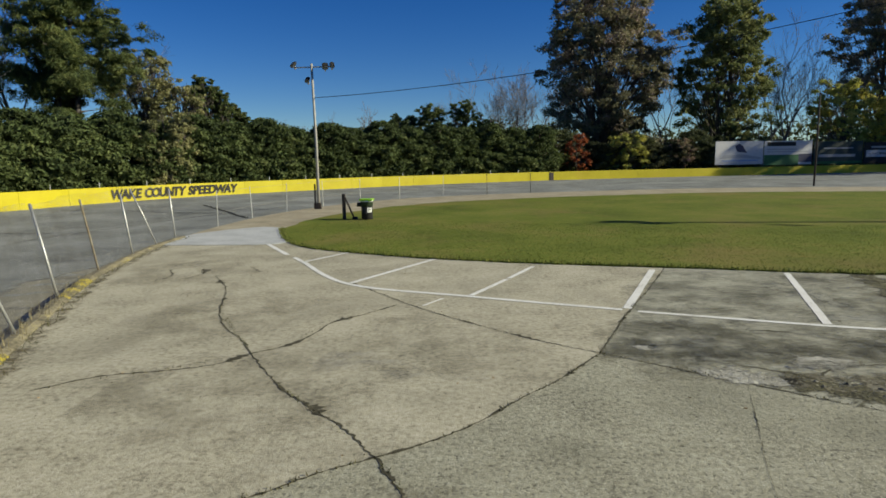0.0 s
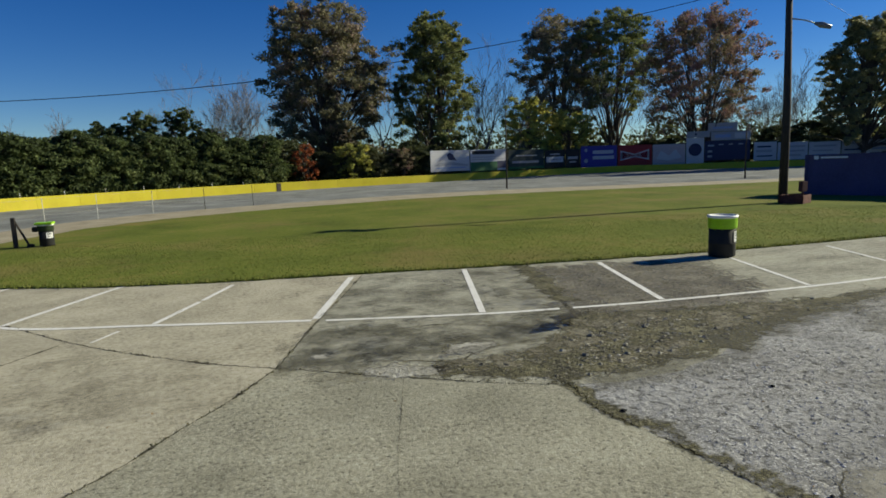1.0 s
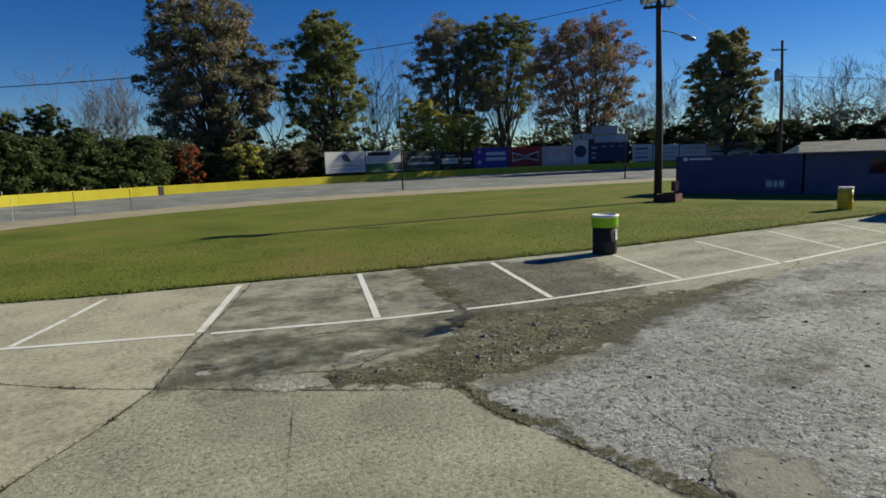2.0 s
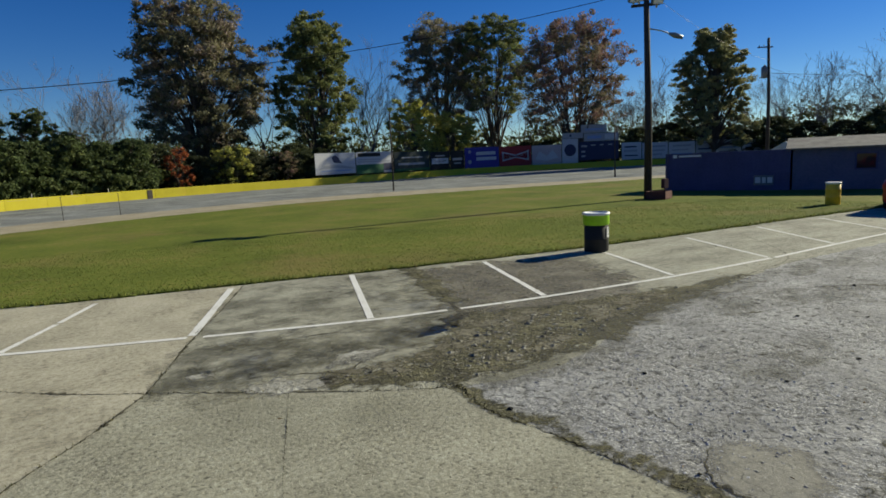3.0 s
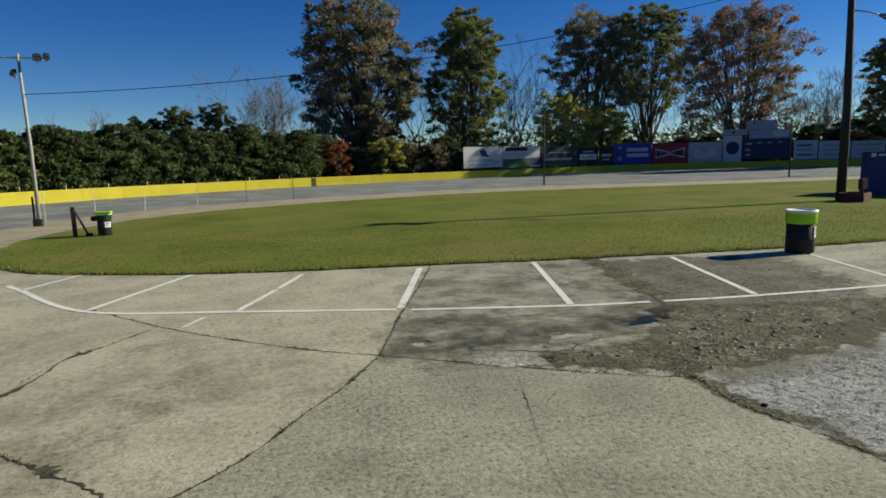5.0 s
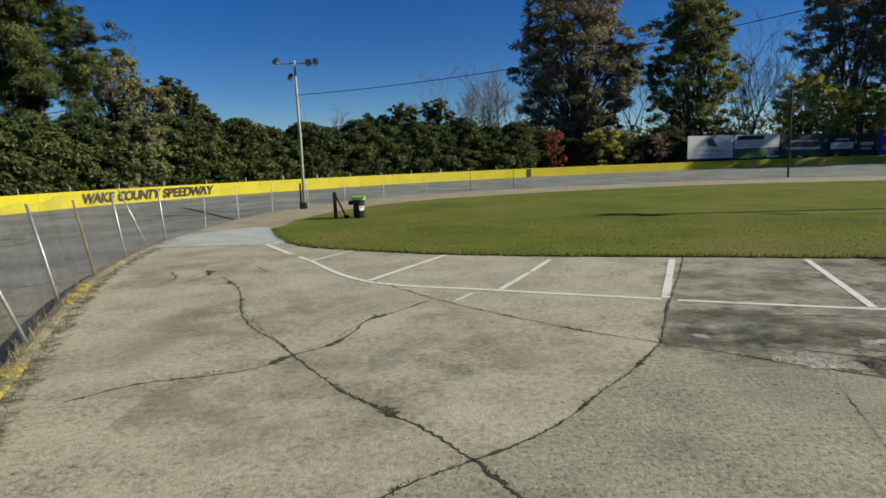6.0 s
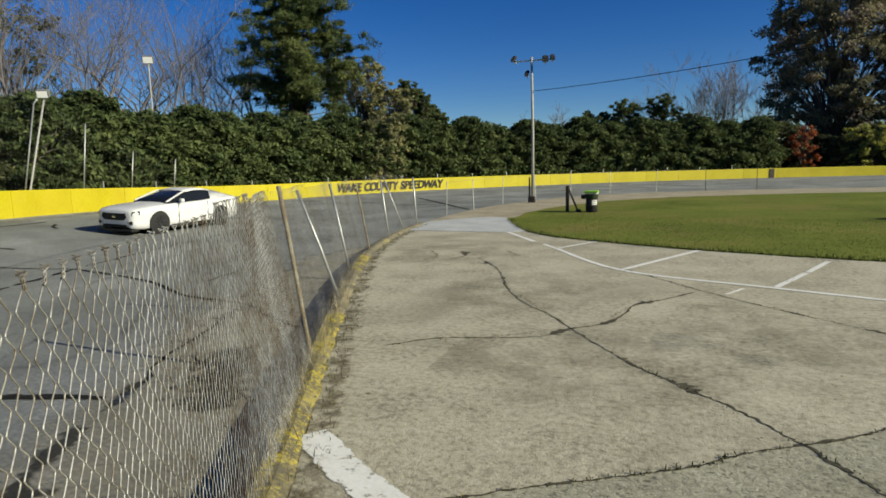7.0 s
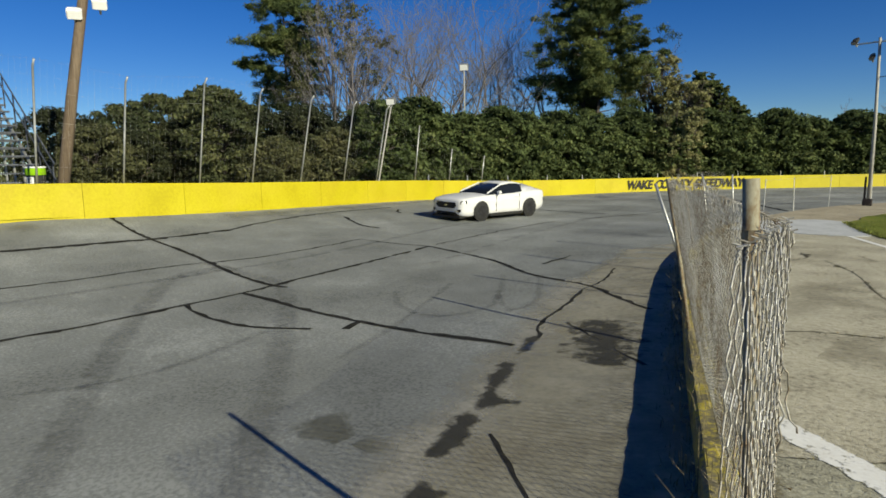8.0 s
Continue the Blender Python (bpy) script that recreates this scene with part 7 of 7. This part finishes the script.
# short posts just behind the wall's top
sp = thing("wall_posts", "short pale stub posts along the back of the wall", "fence")
s = s_on_wall(-46.0, -1.9, -0.72)
while s < s_on_wall(5.0):
    x, y, z = beyond_wall(s, 0.28)
    bm = bmesh.new()
    hh = wall_height(y)
    tube(bm, [(x, y, z + 0.3), (x, y, z + hh + 0.30)], 0.03, 6)
    part("stub_post", bm, M_GALV, sp)
    s += 3.05
# floodlights on slim posts
for az, d, el, sd in ((-43.3, 41.0, 8.9, 0.6), (-50.1, 31.0, 6.0, 0.45)):
    x, y = -1.9 + d * math.sin(radians(az)), -0.72 + d * math.cos(radians(az))
    zt = 1.957 + d * math.tan(radians(el))
    fp = thing("flood_lamp", "white floodlight on a slim grey post", "light pole", at=(x, y, 0.2))
    bm = bmesh.new()
    if d < 35:                                     # this one leans along the wall's fence post
        q, tq = wall_toward(-1.9, -0.72, -51.3)
        foot = Vector((q[0] - tq[1] * 0.34 - x, q[1] + tq[0] * 0.34 - y, 0.1))
    else:
        foot = Vector((0, 0, -0.3))
    tube(bm, [foot, (0, 0, zt - 0.45)], 0.04, 10)
    smooth(part("shaft", bm, M_POLE_LIGHT, fp))
    floodlight(fp, (0, 0, zt - 0.2), (-20, 215), sd, M_LAMP, M_LAMP_FACE)
# rubber-black opening in the far wall
bm = bmesh.new()
p, t = wall_toward(0.44, 0.98, 6.4)
ob = tagged(new("wall_gap"), "narrow dark drain gap in the yellow wall", "drain", kind="structure")
box(bm, -0.25, -0.03, 0.0, 0.25, 0.03, 0.8, 0.01, Matrix.Translation((p[0], p[1], p[2])) @ Matrix.Rotation(math.atan2(t[1], t[0]), 4, 'Z'))
part("opening", bm, M_POLE_DARK, ob)


# ---- small loose things: crumbled concrete, chips, weeds, grass blades, leaves ----
def inside(poly, x, y):
    hit, n = False, len(poly)
    for k in range(n):
        (x0, y0), (x1, y1) = poly[k], poly[(k + 1) % n]
        if (y0 > y) != (y1 > y) and x < (x1 - x0) * (y - y0) / (y1 - y0) + x0:
            hit = not hit
    return hit


def scatter(poly, n, seed):
    rnd = random.Random(seed)
    xs, ys = [p[0] for p in poly], [p[1] for p in poly]
    out = []
    while len(out) < n:
        x, y = rnd.uniform(min(xs), max(xs)), rnd.uniform(min(ys), max(ys))
        if inside(poly, x, y):
            out.append((x, y))
    return out


DIRT = [(3.1, 7.06), (3.55, 6.72), (4.1, 6.34), (4.62, 6.1), (5.1, 5.98), (5.7, 6.0), (6.3, 6.08), (7.15, 6.08), (8.1, 6.55), (9.7, 6.9), (11.6, 7.25), (10.3, 7.35), (9.0, 7.55), (8.0, 7.75), (7.0, 8.05), (6.2, 8.3), (5.5, 7.65), (4.84, 7.04), (4.28, 6.85), (3.5, 7.1)]
CRUMBLE = [(6.4, 8.95), (7.5, 12.0), (9.0, 11.8), (10.8, 10.9), (10.1, 8.55), (9.2, 7.6), (7.2, 7.7), (5.9, 7.7)]
M_CRUMBLE = material("crumbled_dark_surface", [(0.06, 0.055, 0.045), (0.11, 0.10, 0.08), (0.18, 0.165, 0.13), (0.30, 0.28, 0.22)], scale=1.6, fine=12, rough=0.95, bump=0.8, bump_scale=18, uneven=0.55)
frayed(coarse(M_CRUMBLE, pit_scale=12, pit_color=(0.03, 0.028, 0.022), pit_level=0.45, fleck_scale=30, fleck_color=(0.34, 0.32, 0.26), fleck_level=0.58, relief=0.8), 2.5, 1.9, 0.35, 0.8)
soft_patch("crumbled_patch", CRUMBLE, M_CRUMBLE, apron, "dark crumbled surface", 0.002, 0.7, 0.15)
soft_patch("dirt_patch", DIRT, M_DIRT, apron, "damp mossy dirt and silt", 0.005, 0.38, 0.06, weight=0.85)
# brown crumbs in the broken stalls and along the wide crack through them
soft_patch("dirt_strip", band(catmull([(7.5, 12.5, 0), (6.95, 10.6, 0), (6.45, 9.15, 0)], 0.25), 0.36), M_DIRT, apron, "dirt in the broken joint", 0.006, 0.3, 0.08, weight=0.75)
soft_patch("dirt_patch", [(6.5, 8.8), (7.5, 12.0), (8.7, 11.3), (10.4, 10.6), (9.7, 8.2), (8.0, 8.35)], M_DIRT, apron, "brown crumbs on the broken slab", 0.0025, 0.8, 0.1, weight=0.12)
M_CRUST = frayed(coarse(material("dry_silt_crust", [(0.10, 0.09, 0.058), (0.17, 0.155, 0.105), (0.24, 0.222, 0.16)], scale=2.6, fine=8, rough=0.95, bump=0.0), pit_scale=18, pit_color=(0.04, 0.036, 0.024), pit_level=0.46, fleck_scale=30, fleck_color=(0.34, 0.32, 0.25), fleck_level=0.6, relief=1.0), 3.6, 1.9, 0.2, 0.9)
for poly in ([(3.5, 6.95), (4.3, 6.7), (5.2, 6.85), (6.3, 7.3), (7.3, 7.5), (6.9, 7.95), (6.1, 8.0), (5.5, 7.55), (4.6, 7.0), (3.5, 7.15)], [(7.4, 6.8), (8.6, 6.95), (9.6, 7.1), (9.0, 7.45), (7.9, 7.5)], [(5.2, 6.15), (6.2, 6.25), (6.6, 6.6), (5.6, 6.6)]):
    soft_patch("silt_crust", poly, M_CRUST, apron, "dry tan silt crust", 0.008, 0.6, 0.06, weight=0.6)
M_STAIN = frayed(material("dark_damp_stain", [(0.065, 0.062, 0.042), (0.10, 0.096, 0.068), (0.15, 0.143, 0.105)], scale=2.0, fine=9, rough=0.9, bump=0.1), 1.6, 2.6, 0.45, 0.42)
for poly in ([(2.0, 8.0), (2.6, 7.35), (3.6, 7.1), (5.0, 7.3), (6.4, 7.7), (6.2, 8.7), (4.4, 8.9), (2.6, 9.1)], [(2.9, 9.9), (5.0, 9.3), (5.6, 11.5), (4.4, 12.6), (3.6, 12.4)], [(5.4, 9.1), (6.3, 8.9), (7.2, 12.0), (6.1, 12.2)]):
    soft_patch("stain", poly, M_STAIN, apron, "dark damp streaks", 0.0015, 0.9, 0.2, weight=0.42)
# dark wet soil along the ragged edge of the rough asphalt
soft_patch("dirt_strip", band(catmull([(11.4, 7.2, 0), (10.3, 7.0, 0), (9.17, 6.8, 0), (8.3, 6.62, 0), (7.5, 6.32, 0), (6.8, 6.1, 0), (5.6, 5.8, 0), (4.8, 5.85, 0)], 0.25), 0.42), M_STAIN, apron, "wet soil along the asphalt's edge", 0.0095, 0.3, 0.06, weight=0.8)
M_DARK_STREAK = frayed(material("black_algae_streaks", [(0.045, 0.043, 0.03), (0.085, 0.08, 0.058)], scale=2.0, fine=9, rough=0.9, bump=0.0, spec=0.1), 2.6, 2.0, 0.45, 0.32)
for line, w in (([(2.1, 8.5), (2.45, 9.0), (3.06, 8.85), (3.79, 8.2), (4.67, 8.0), (5.76, 8.4), (6.2, 8.55)], 0.4), ([(3.05, 8.6), (3.06, 8.1), (3.0, 7.55)], 0.35), ([(3.2, 7.95), (4.2, 7.65), (5.3, 7.85)], 0.4), ([(1.95, 7.95), (2.4, 7.62), (2.9, 7.25)], 0.5), ([(2.3, 8.2), (2.75, 8.0), (2.9, 7.7)], 0.3), ([(4.9, 8.3), (5.6, 8.0), (6.1, 8.2)], 0.35)):
    soft_patch("dark_streak", band(catmull([(x, y, 0) for x, y in line], 0.2), w), M_DARK_STREAK, apron, "black algae streaks", 0.0022, 0.45, 0.07, weight=0.7)
M_BROKEN = frayed(coarse(material("pale_broken_concrete", [(0.20, 0.192, 0.155), (0.30, 0.29, 0.24), (0.42, 0.41, 0.355)], scale=2.5, rough=0.9, bump=0.0), pit_scale=14, relief=0.8, crack_scale=5.0), 4.0, 1.6, 0.2)
for poly in ([(2.62, 7.22), (3.0, 6.92), (3.5, 6.8), (3.6, 7.0), (3.05, 7.32), (2.75, 7.38)], [(3.7, 7.35), (4.3, 7.3), (4.5, 7.6), (3.9, 7.75)], [(2.26, 8.0), (2.4, 7.92), (2.52, 8.02), (2.42, 8.14), (2.3, 8.12)]):
    soft_patch("broken_patch", poly, M_BROKEN, apron, "pale broken concrete", 0.008, 0.22, 0.04)
M_OLD_SLAB = frayed(coarse(material("old_beige_concrete", [(0.20, 0.19, 0.16), (0.26, 0.25, 0.21), (0.31, 0.30, 0.25)], scale=1.5, rough=0.9, bump=0.0), pit_scale=30, pit_level=0.38, fleck_level=0.66, relief=0.35), 4.0, 1.2, 0.3, 0.9)
soft_patch("concrete_patch", [(5.3, 3.52), (5.6, 3.58), (5.88, 3.11), (5.56, 2.8), (5.19, 2.68), (5.0, 2.9), (4.98, 3.15)], M_OLD_SLAB, apron, "old beige concrete showing through", 0.003, 0.25, 0.06)
# brown edging where asphalt meets the concrete
for line, w in (([(4.6, 5.9), (4.53, 5.25), (4.66, 4.68), (4.77, 3.9), (4.84, 3.1), (4.95, 2.3)], 0.15), ([(5.4, 2.42), (6.2, 2.62), (7.4, 2.92), (9.5, 3.4), (13.0, 4.05)], 0.18)):
    soft_patch("dirt_strip", band(catmull([(x, y, 0) for x, y in line], 0.25), w), M_DIRT, apron, "dirt along the broken edge", 0.004, 0.24, 0.05, weight=0.55)
# faint brown streaks on the smooth slab
M_STREAK = frayed(material("brown_slab_streaks", [(0.12, 0.105, 0.07), (0.17, 0.15, 0.10), (0.22, 0.197, 0.14)], scale=2.0, fine=9, rough=0.9, bump=0.0), 1.3, 2.4, 0.5, 0.25)
for poly in ([(-3.2, 6.2), (-1.6, 5.6), (-0.6, 6.4), (-1.8, 7.4), (-3.2, 7.4)], [(-4.6, 9.2), (-3.0, 8.8), (-2.2, 10.2), (-4.0, 11.0)], [(-1.2, 7.6), (0.6, 7.2), (1.0, 8.2), (-0.6, 9.2)], [(-0.9, 2.6), (1.2, 2.4), (2.2, 4.0), (0.2, 4.6)], [(-6.4, 12.0), (-4.6, 12.2), (-5.0, 14.4), (-7.0, 14.2)]):
    soft_patch("stain", poly, M_STREAK, apron, "faint brown streaks", 0.0015, 1.0, 0.25, weight=0.45)
# blotches on the track and soil along the foot of the wall
for poly in ([(-6.5, 1.93), (-6.32, 2.3), (-5.95, 2.02), (-6.25, 1.82)], [(-5.75, 2.1), (-5.68, 2.3), (-5.5, 2.22), (-5.6, 2.05)]):
    soft_patch("stain", poly, M_STAIN, track, "dark blotch", 0.007, 0.14, 0.05, track_z, 0.7)
for az0, az1 in ((-66.0, -38.0), (-88.0, -78.0)):
    foot = [(*beyond_wall(q, -0.62)[:2], 0) for q in np.arange(s_on_wall(az0, -1.9, -0.72), s_on_wall(az1, -1.9, -0.72), 0.8)]
    soft_patch("silt", band(catmull(foot, 0.4), 0.5), M_STREAK, track, "brown soil along the foot of the wall", 0.009, 0.35, 0.1, track_z, 1.0)
# thin dirt and tyre scuffs across the far asphalt
for poly in ([(9.0, 5.9), (10.5, 5.6), (12.2, 5.0), (12.6, 5.3), (11.0, 6.1), (9.4, 6.4)], [(7.0, 4.3), (8.4, 4.1), (8.6, 4.3), (7.2, 4.6)], [(9.2, 6.6), (12.0, 7.0), (15.0, 7.15), (15.0, 6.9), (12.0, 6.6)]):
    soft_patch("stain", poly, M_STAIN, apron, "dark damp streaks", 0.0015, 0.5, 0.12, weight=0.42)

def chips(name, places, size, seed, mat, label, lift=0.0, category="gravel"):
    """Small angular stones, one joined sheet of loose geometry."""
    rnd = np.random.RandomState(seed)
    n = len(places)
    base = np.array([[1, 0, 0], [0, 1, 0], [-1, 0, 0], [0, -1, 0], [0, 0, 1], [0, 0, -1]], float)
    fc = np.array([[0, 1, 4], [1, 2, 4], [2, 3, 4], [3, 0, 4], [1, 0, 5], [2, 1, 5], [3, 2, 5], [0, 3, 5]])
    s = size * rnd.lognormal(0, 0.5, n).clip(0.4, 3.0)
    v = base[None] * rnd.uniform(0.55, 1.2, (n, 6, 1)) * s[:, None, None] * np.array([1, 1, 0.35])
    a = rnd.uniform(0, 6.28, n)
    c, si = np.cos(a)[:, None], np.sin(a)[:, None]
    x, y = v[:, :, 0] * c - v[:, :, 1] * si, v[:, :, 0] * si + v[:, :, 1] * c
    pl = np.array(places, float)
    v = np.stack([x + pl[:, :1], y + pl[:, 1:2], v[:, :, 2] + (s * 0.22)[:, None] + lift], 2).reshape(-1, 3)
    f = (np.arange(n)[:, None, None] * 6 + fc[None]).reshape(-1, 3)
    me = bpy.data.meshes.new(name)
    me.from_pydata(v.tolist(), [], f.tolist())
    me.materials.append(mat)
    return tagged(new(name, me), label, category, kind="stuff")


M_CHIP = material("stone_chips", [(0.06, 0.055, 0.042), (0.13, 0.12, 0.094), (0.24, 0.228, 0.185)], scale=6, rough=0.9, bump=0.2, random_island=0.5)
M_CHIP_GREY = material("asphalt_chips", [(0.16, 0.16, 0.165), (0.32, 0.32, 0.33), (0.5, 0.5, 0.52)], scale=6, rough=0.9, bump=0.2, random_island=0.6)
M_FRAGMENT = material("pale_concrete_fragments", [(0.17, 0.16, 0.125), (0.26, 0.247, 0.20), (0.36, 0.345, 0.29)], scale=6, rough=0.9, bump=0.2, random_island=0.45)
chips("rubble", scatter(DIRT, 700, 1) + scatter([(5.0, 6.2), (8.0, 6.7), (7.5, 7.4), (5.5, 7.3)], 260, 2), 0.016, 3, M_CHIP, "crumbled concrete rubble lying in damp dirt")
chips("concrete_fragments", scatter([(4.4, 6.2), (6.0, 6.2), (8.0, 6.7), (8.6, 7.3), (6.5, 7.7), (5.2, 7.2)], 260, 31), 0.021, 32, M_FRAGMENT, "flat broken concrete fragments lying in dirt")
chips("gravel", scatter(CRUMBLE, 700, 4), 0.012, 5, M_CHIP, "loose chips over the crumbled stall surface")
ASPH = [(4.8, 5.6), (4.9, 3.2), (5.6, 2.6), (9.0, 3.4), (14.0, 4.3), (14.0, 7.0), (9.0, 6.5), (6.0, 5.7)]
chips("asphalt_chips", scatter(ASPH, 2600, 6) + scatter([(4.8, 5.5), (4.95, 3.2), (7.2, 3.0), (8.5, 5.6), (6.2, 5.6)], 2200, 7), 0.007, 8, M_CHIP_GREY, "loose grey chips over the worn asphalt")
DARKBITS = [(4.62, 5.15), (9.6, 5.2), (7.2, 4.0), (12.0, 5.6), (8.4, 3.9), (14.2, 9.6), (14.5, 9.4), (5.0, 3.4), (6.3, 5.0), (10.2, 4.6)]
chips("tar_lumps", DARKBITS, 0.045, 9, M_TAR, "small black lumps of tar on the apron")


def blades(name, places, height, width, seed, mat, label, category, lift=0.0, spread=0.35, drape=None):
    """Thin pointed blades, each a bent pair of triangles, joined in one sheet."""
    rnd = np.random.RandomState(seed)
    pl = np.array(places, float)
    n = len(pl)
    h = height * rnd.uniform(0.5, 1.4, n)
    a = rnd.uniform(0, 6.28, n)
    d = np.stack([np.cos(a), np.sin(a), 0 * a], 1)
    side = np.stack([-np.sin(a), np.cos(a), 0 * a], 1) * (width * rnd.uniform(0.7, 1.3, n))[:, None]
    z = pl[:, 2] if pl.shape[1] > 2 else np.full(n, lift)
    p = np.stack([pl[:, 0], pl[:, 1], z], 1)
    lean = d * (h * rnd.uniform(0.0, spread, n))[:, None]
    mid = p + lean * 0.4 + np.stack([0 * h, 0 * h, h * 0.6], 1)
    tip = p + lean * 1.6 + np.stack([0 * h, 0 * h, h], 1)
    v = np.stack([p - side, p + side, mid + side * 0.6, mid - side * 0.6, tip], 1).reshape(-1, 3)
    base = np.arange(n)[:, None] * 5
    f3 = np.concatenate([base + [0, 1, 2], base + [0, 2, 3], base + [3, 2, 4]], 1).reshape(-1, 3)
    me = bpy.data.meshes.new(name)
    me.from_pydata(v.tolist(), [], f3.tolist())
    me.materials.append(mat)
    return tagged(new(name, me), label, category, kind="stuff")


M_BLADE = material("grass_blades", [(0.08, 0.104, 0.018), (0.118, 0.146, 0.024), (0.155, 0.174, 0.036), (0.24, 0.205, 0.07)], scale=0.5, fine=8, rough=0.8, bump=0.0, random_island=0.4, translucent=0.25)
M_WEED = material("weed_tufts", [(0.035, 0.04, 0.015), (0.07, 0.07, 0.025), (0.14, 0.115, 0.05)], scale=2.0, rough=0.9, bump=0.0, random_island=0.5)
NEAR = [(-6.3, 21.0), (-5.2, 18.2), (-4.0, 16.45), (-1.6, 15.05), (0.4, 14.3), (2.0, 13.85), (3.95, 13.45), (6.3, 12.85), (9.2, 12.25), (12.4, 11.75), (15.2, 11.45), (18.4, 11.25), (22.7, 10.9), (26.6, 10.6), (26.0, 17.0), (14.0, 20.0), (2.0, 22.0), (-4.5, 24.0)]
blades("lawn_grass", scatter(NEAR, 42000, 10), 0.016, 0.010, 11, M_BLADE, "short mown grass with dry blades", "grass", 0.03)
edge = []
re_ = random.Random(14)
for p in catmull([(x, y, 0) for x, y in LAWN_NEAR[:14]], 0.02):
    for _ in range(2):
        edge.append((p[0] + re_.uniform(-0.10, 0.10), p[1] + re_.uniform(-0.06, 0.14)))
blades("edge_grass", edge, 0.07, 0.012, 15, M_BLADE, "ragged grass fringe along the concrete", "grass", 0.01, 0.8)
tufts = []
rt = random.Random(16)
for line, dens in ((C_LOW, 26), (C_UP, 20), (D_EAST, 24), (D_WEST, 8), ([(-3.64, 9.86), (-2.34, 7.78), (-1.6, 6.7), (-0.41, 5.29), (0.2, 4.2)], 22), ([(-4.17, 6.58), (-2.34, 7.78), (-1.69, 9.19)], 14), (ASPH_LOW, 30), ([(7.43, 12.25), (6.95, 10.63), (6.34, 8.83)], 26)):
    ln = catmull([(x, y, 0) for x, y in line], 0.05)
    for p in ln:
        clump = noise.noise(Vector((p[0] * 3.1, p[1] * 3.1, 0.4)))
        for _ in range(int(max(0, rt.uniform(0, 1) + clump * 1.6) * dens * 0.13)):
            tufts.append((p[0] + rt.uniform(-0.03, 0.03), p[1] + rt.uniform(-0.03, 0.03)))
blades("weeds", tufts, 0.02, 0.005, 17, M_WEED, "small dry weeds growing from the cracks", "weeds", 0.004, 1.2)
kw = []
for p in kl:
    for _ in range(7):
        kw.append((p[0] + rt.uniform(0.08, 0.32), p[1] + rt.uniform(-0.08, 0.2), 0.0))
    if -3.0 < p[1] < 16:
        for _ in range(8):
            x, y = p[0] - rt.uniform(0.12, 0.4), p[1] - rt.uniform(-0.1, 0.1)
            kw.append((x, y, track_z(x, y) + 0.02))
blades("kerb_weeds", kw, 0.06, 0.004, 18, M_WEED, "dry weeds along both sides of the kerb", "weeds", 0.0, 1.3)
dw = []
rd = random.Random(23)
for p in kl:
    if 1.4 < p[1] < 12:
        for _ in range(9):
            u = rd.uniform(-0.28, 0.10)
            x, y = p[0] + u, p[1] + rd.uniform(-0.1, 0.1)
            dw.append((x, y, track_z(x, y) if u < -0.1 else 0.03))
M_DRY = material("dry_stalks", [(0.12, 0.10, 0.05), (0.20, 0.165, 0.085), (0.29, 0.245, 0.14)], scale=3.0, rough=0.9, bump=0.0, random_island=0.4)
blades("tall_dry_weeds", dw, 0.22, 0.004, 24, M_DRY, "tall dry weed stalks along the fence foot", "weeds", 0.0, 0.9)
# fallen leaves
lv = scatter([(-8.0, 14.0), (-4.3, 6.0), (-2.6, 2.5), (4.0, 2.5), (4.4, 6.0), (2.0, 13.5), (-5.0, 17.0)], 90, 19) + scatter([(4.6, 6.0), (5.0, 2.6), (9.0, 3.5), (16.0, 7.0), (10.0, 11.5), (5.0, 12.5)], 140, 20)
M_FALLEN = material("fallen_leaves", [(0.10, 0.06, 0.025), (0.20, 0.13, 0.06), (0.26, 0.19, 0.09)], scale=2, rough=0.9, bump=0.0, random_island=0.5)
blades("fallen_leaves", lv, 0.006, 0.02, 21, M_FALLEN, "scattered small brown fallen leaves on concrete", "leaves", 0.008, 3.0)
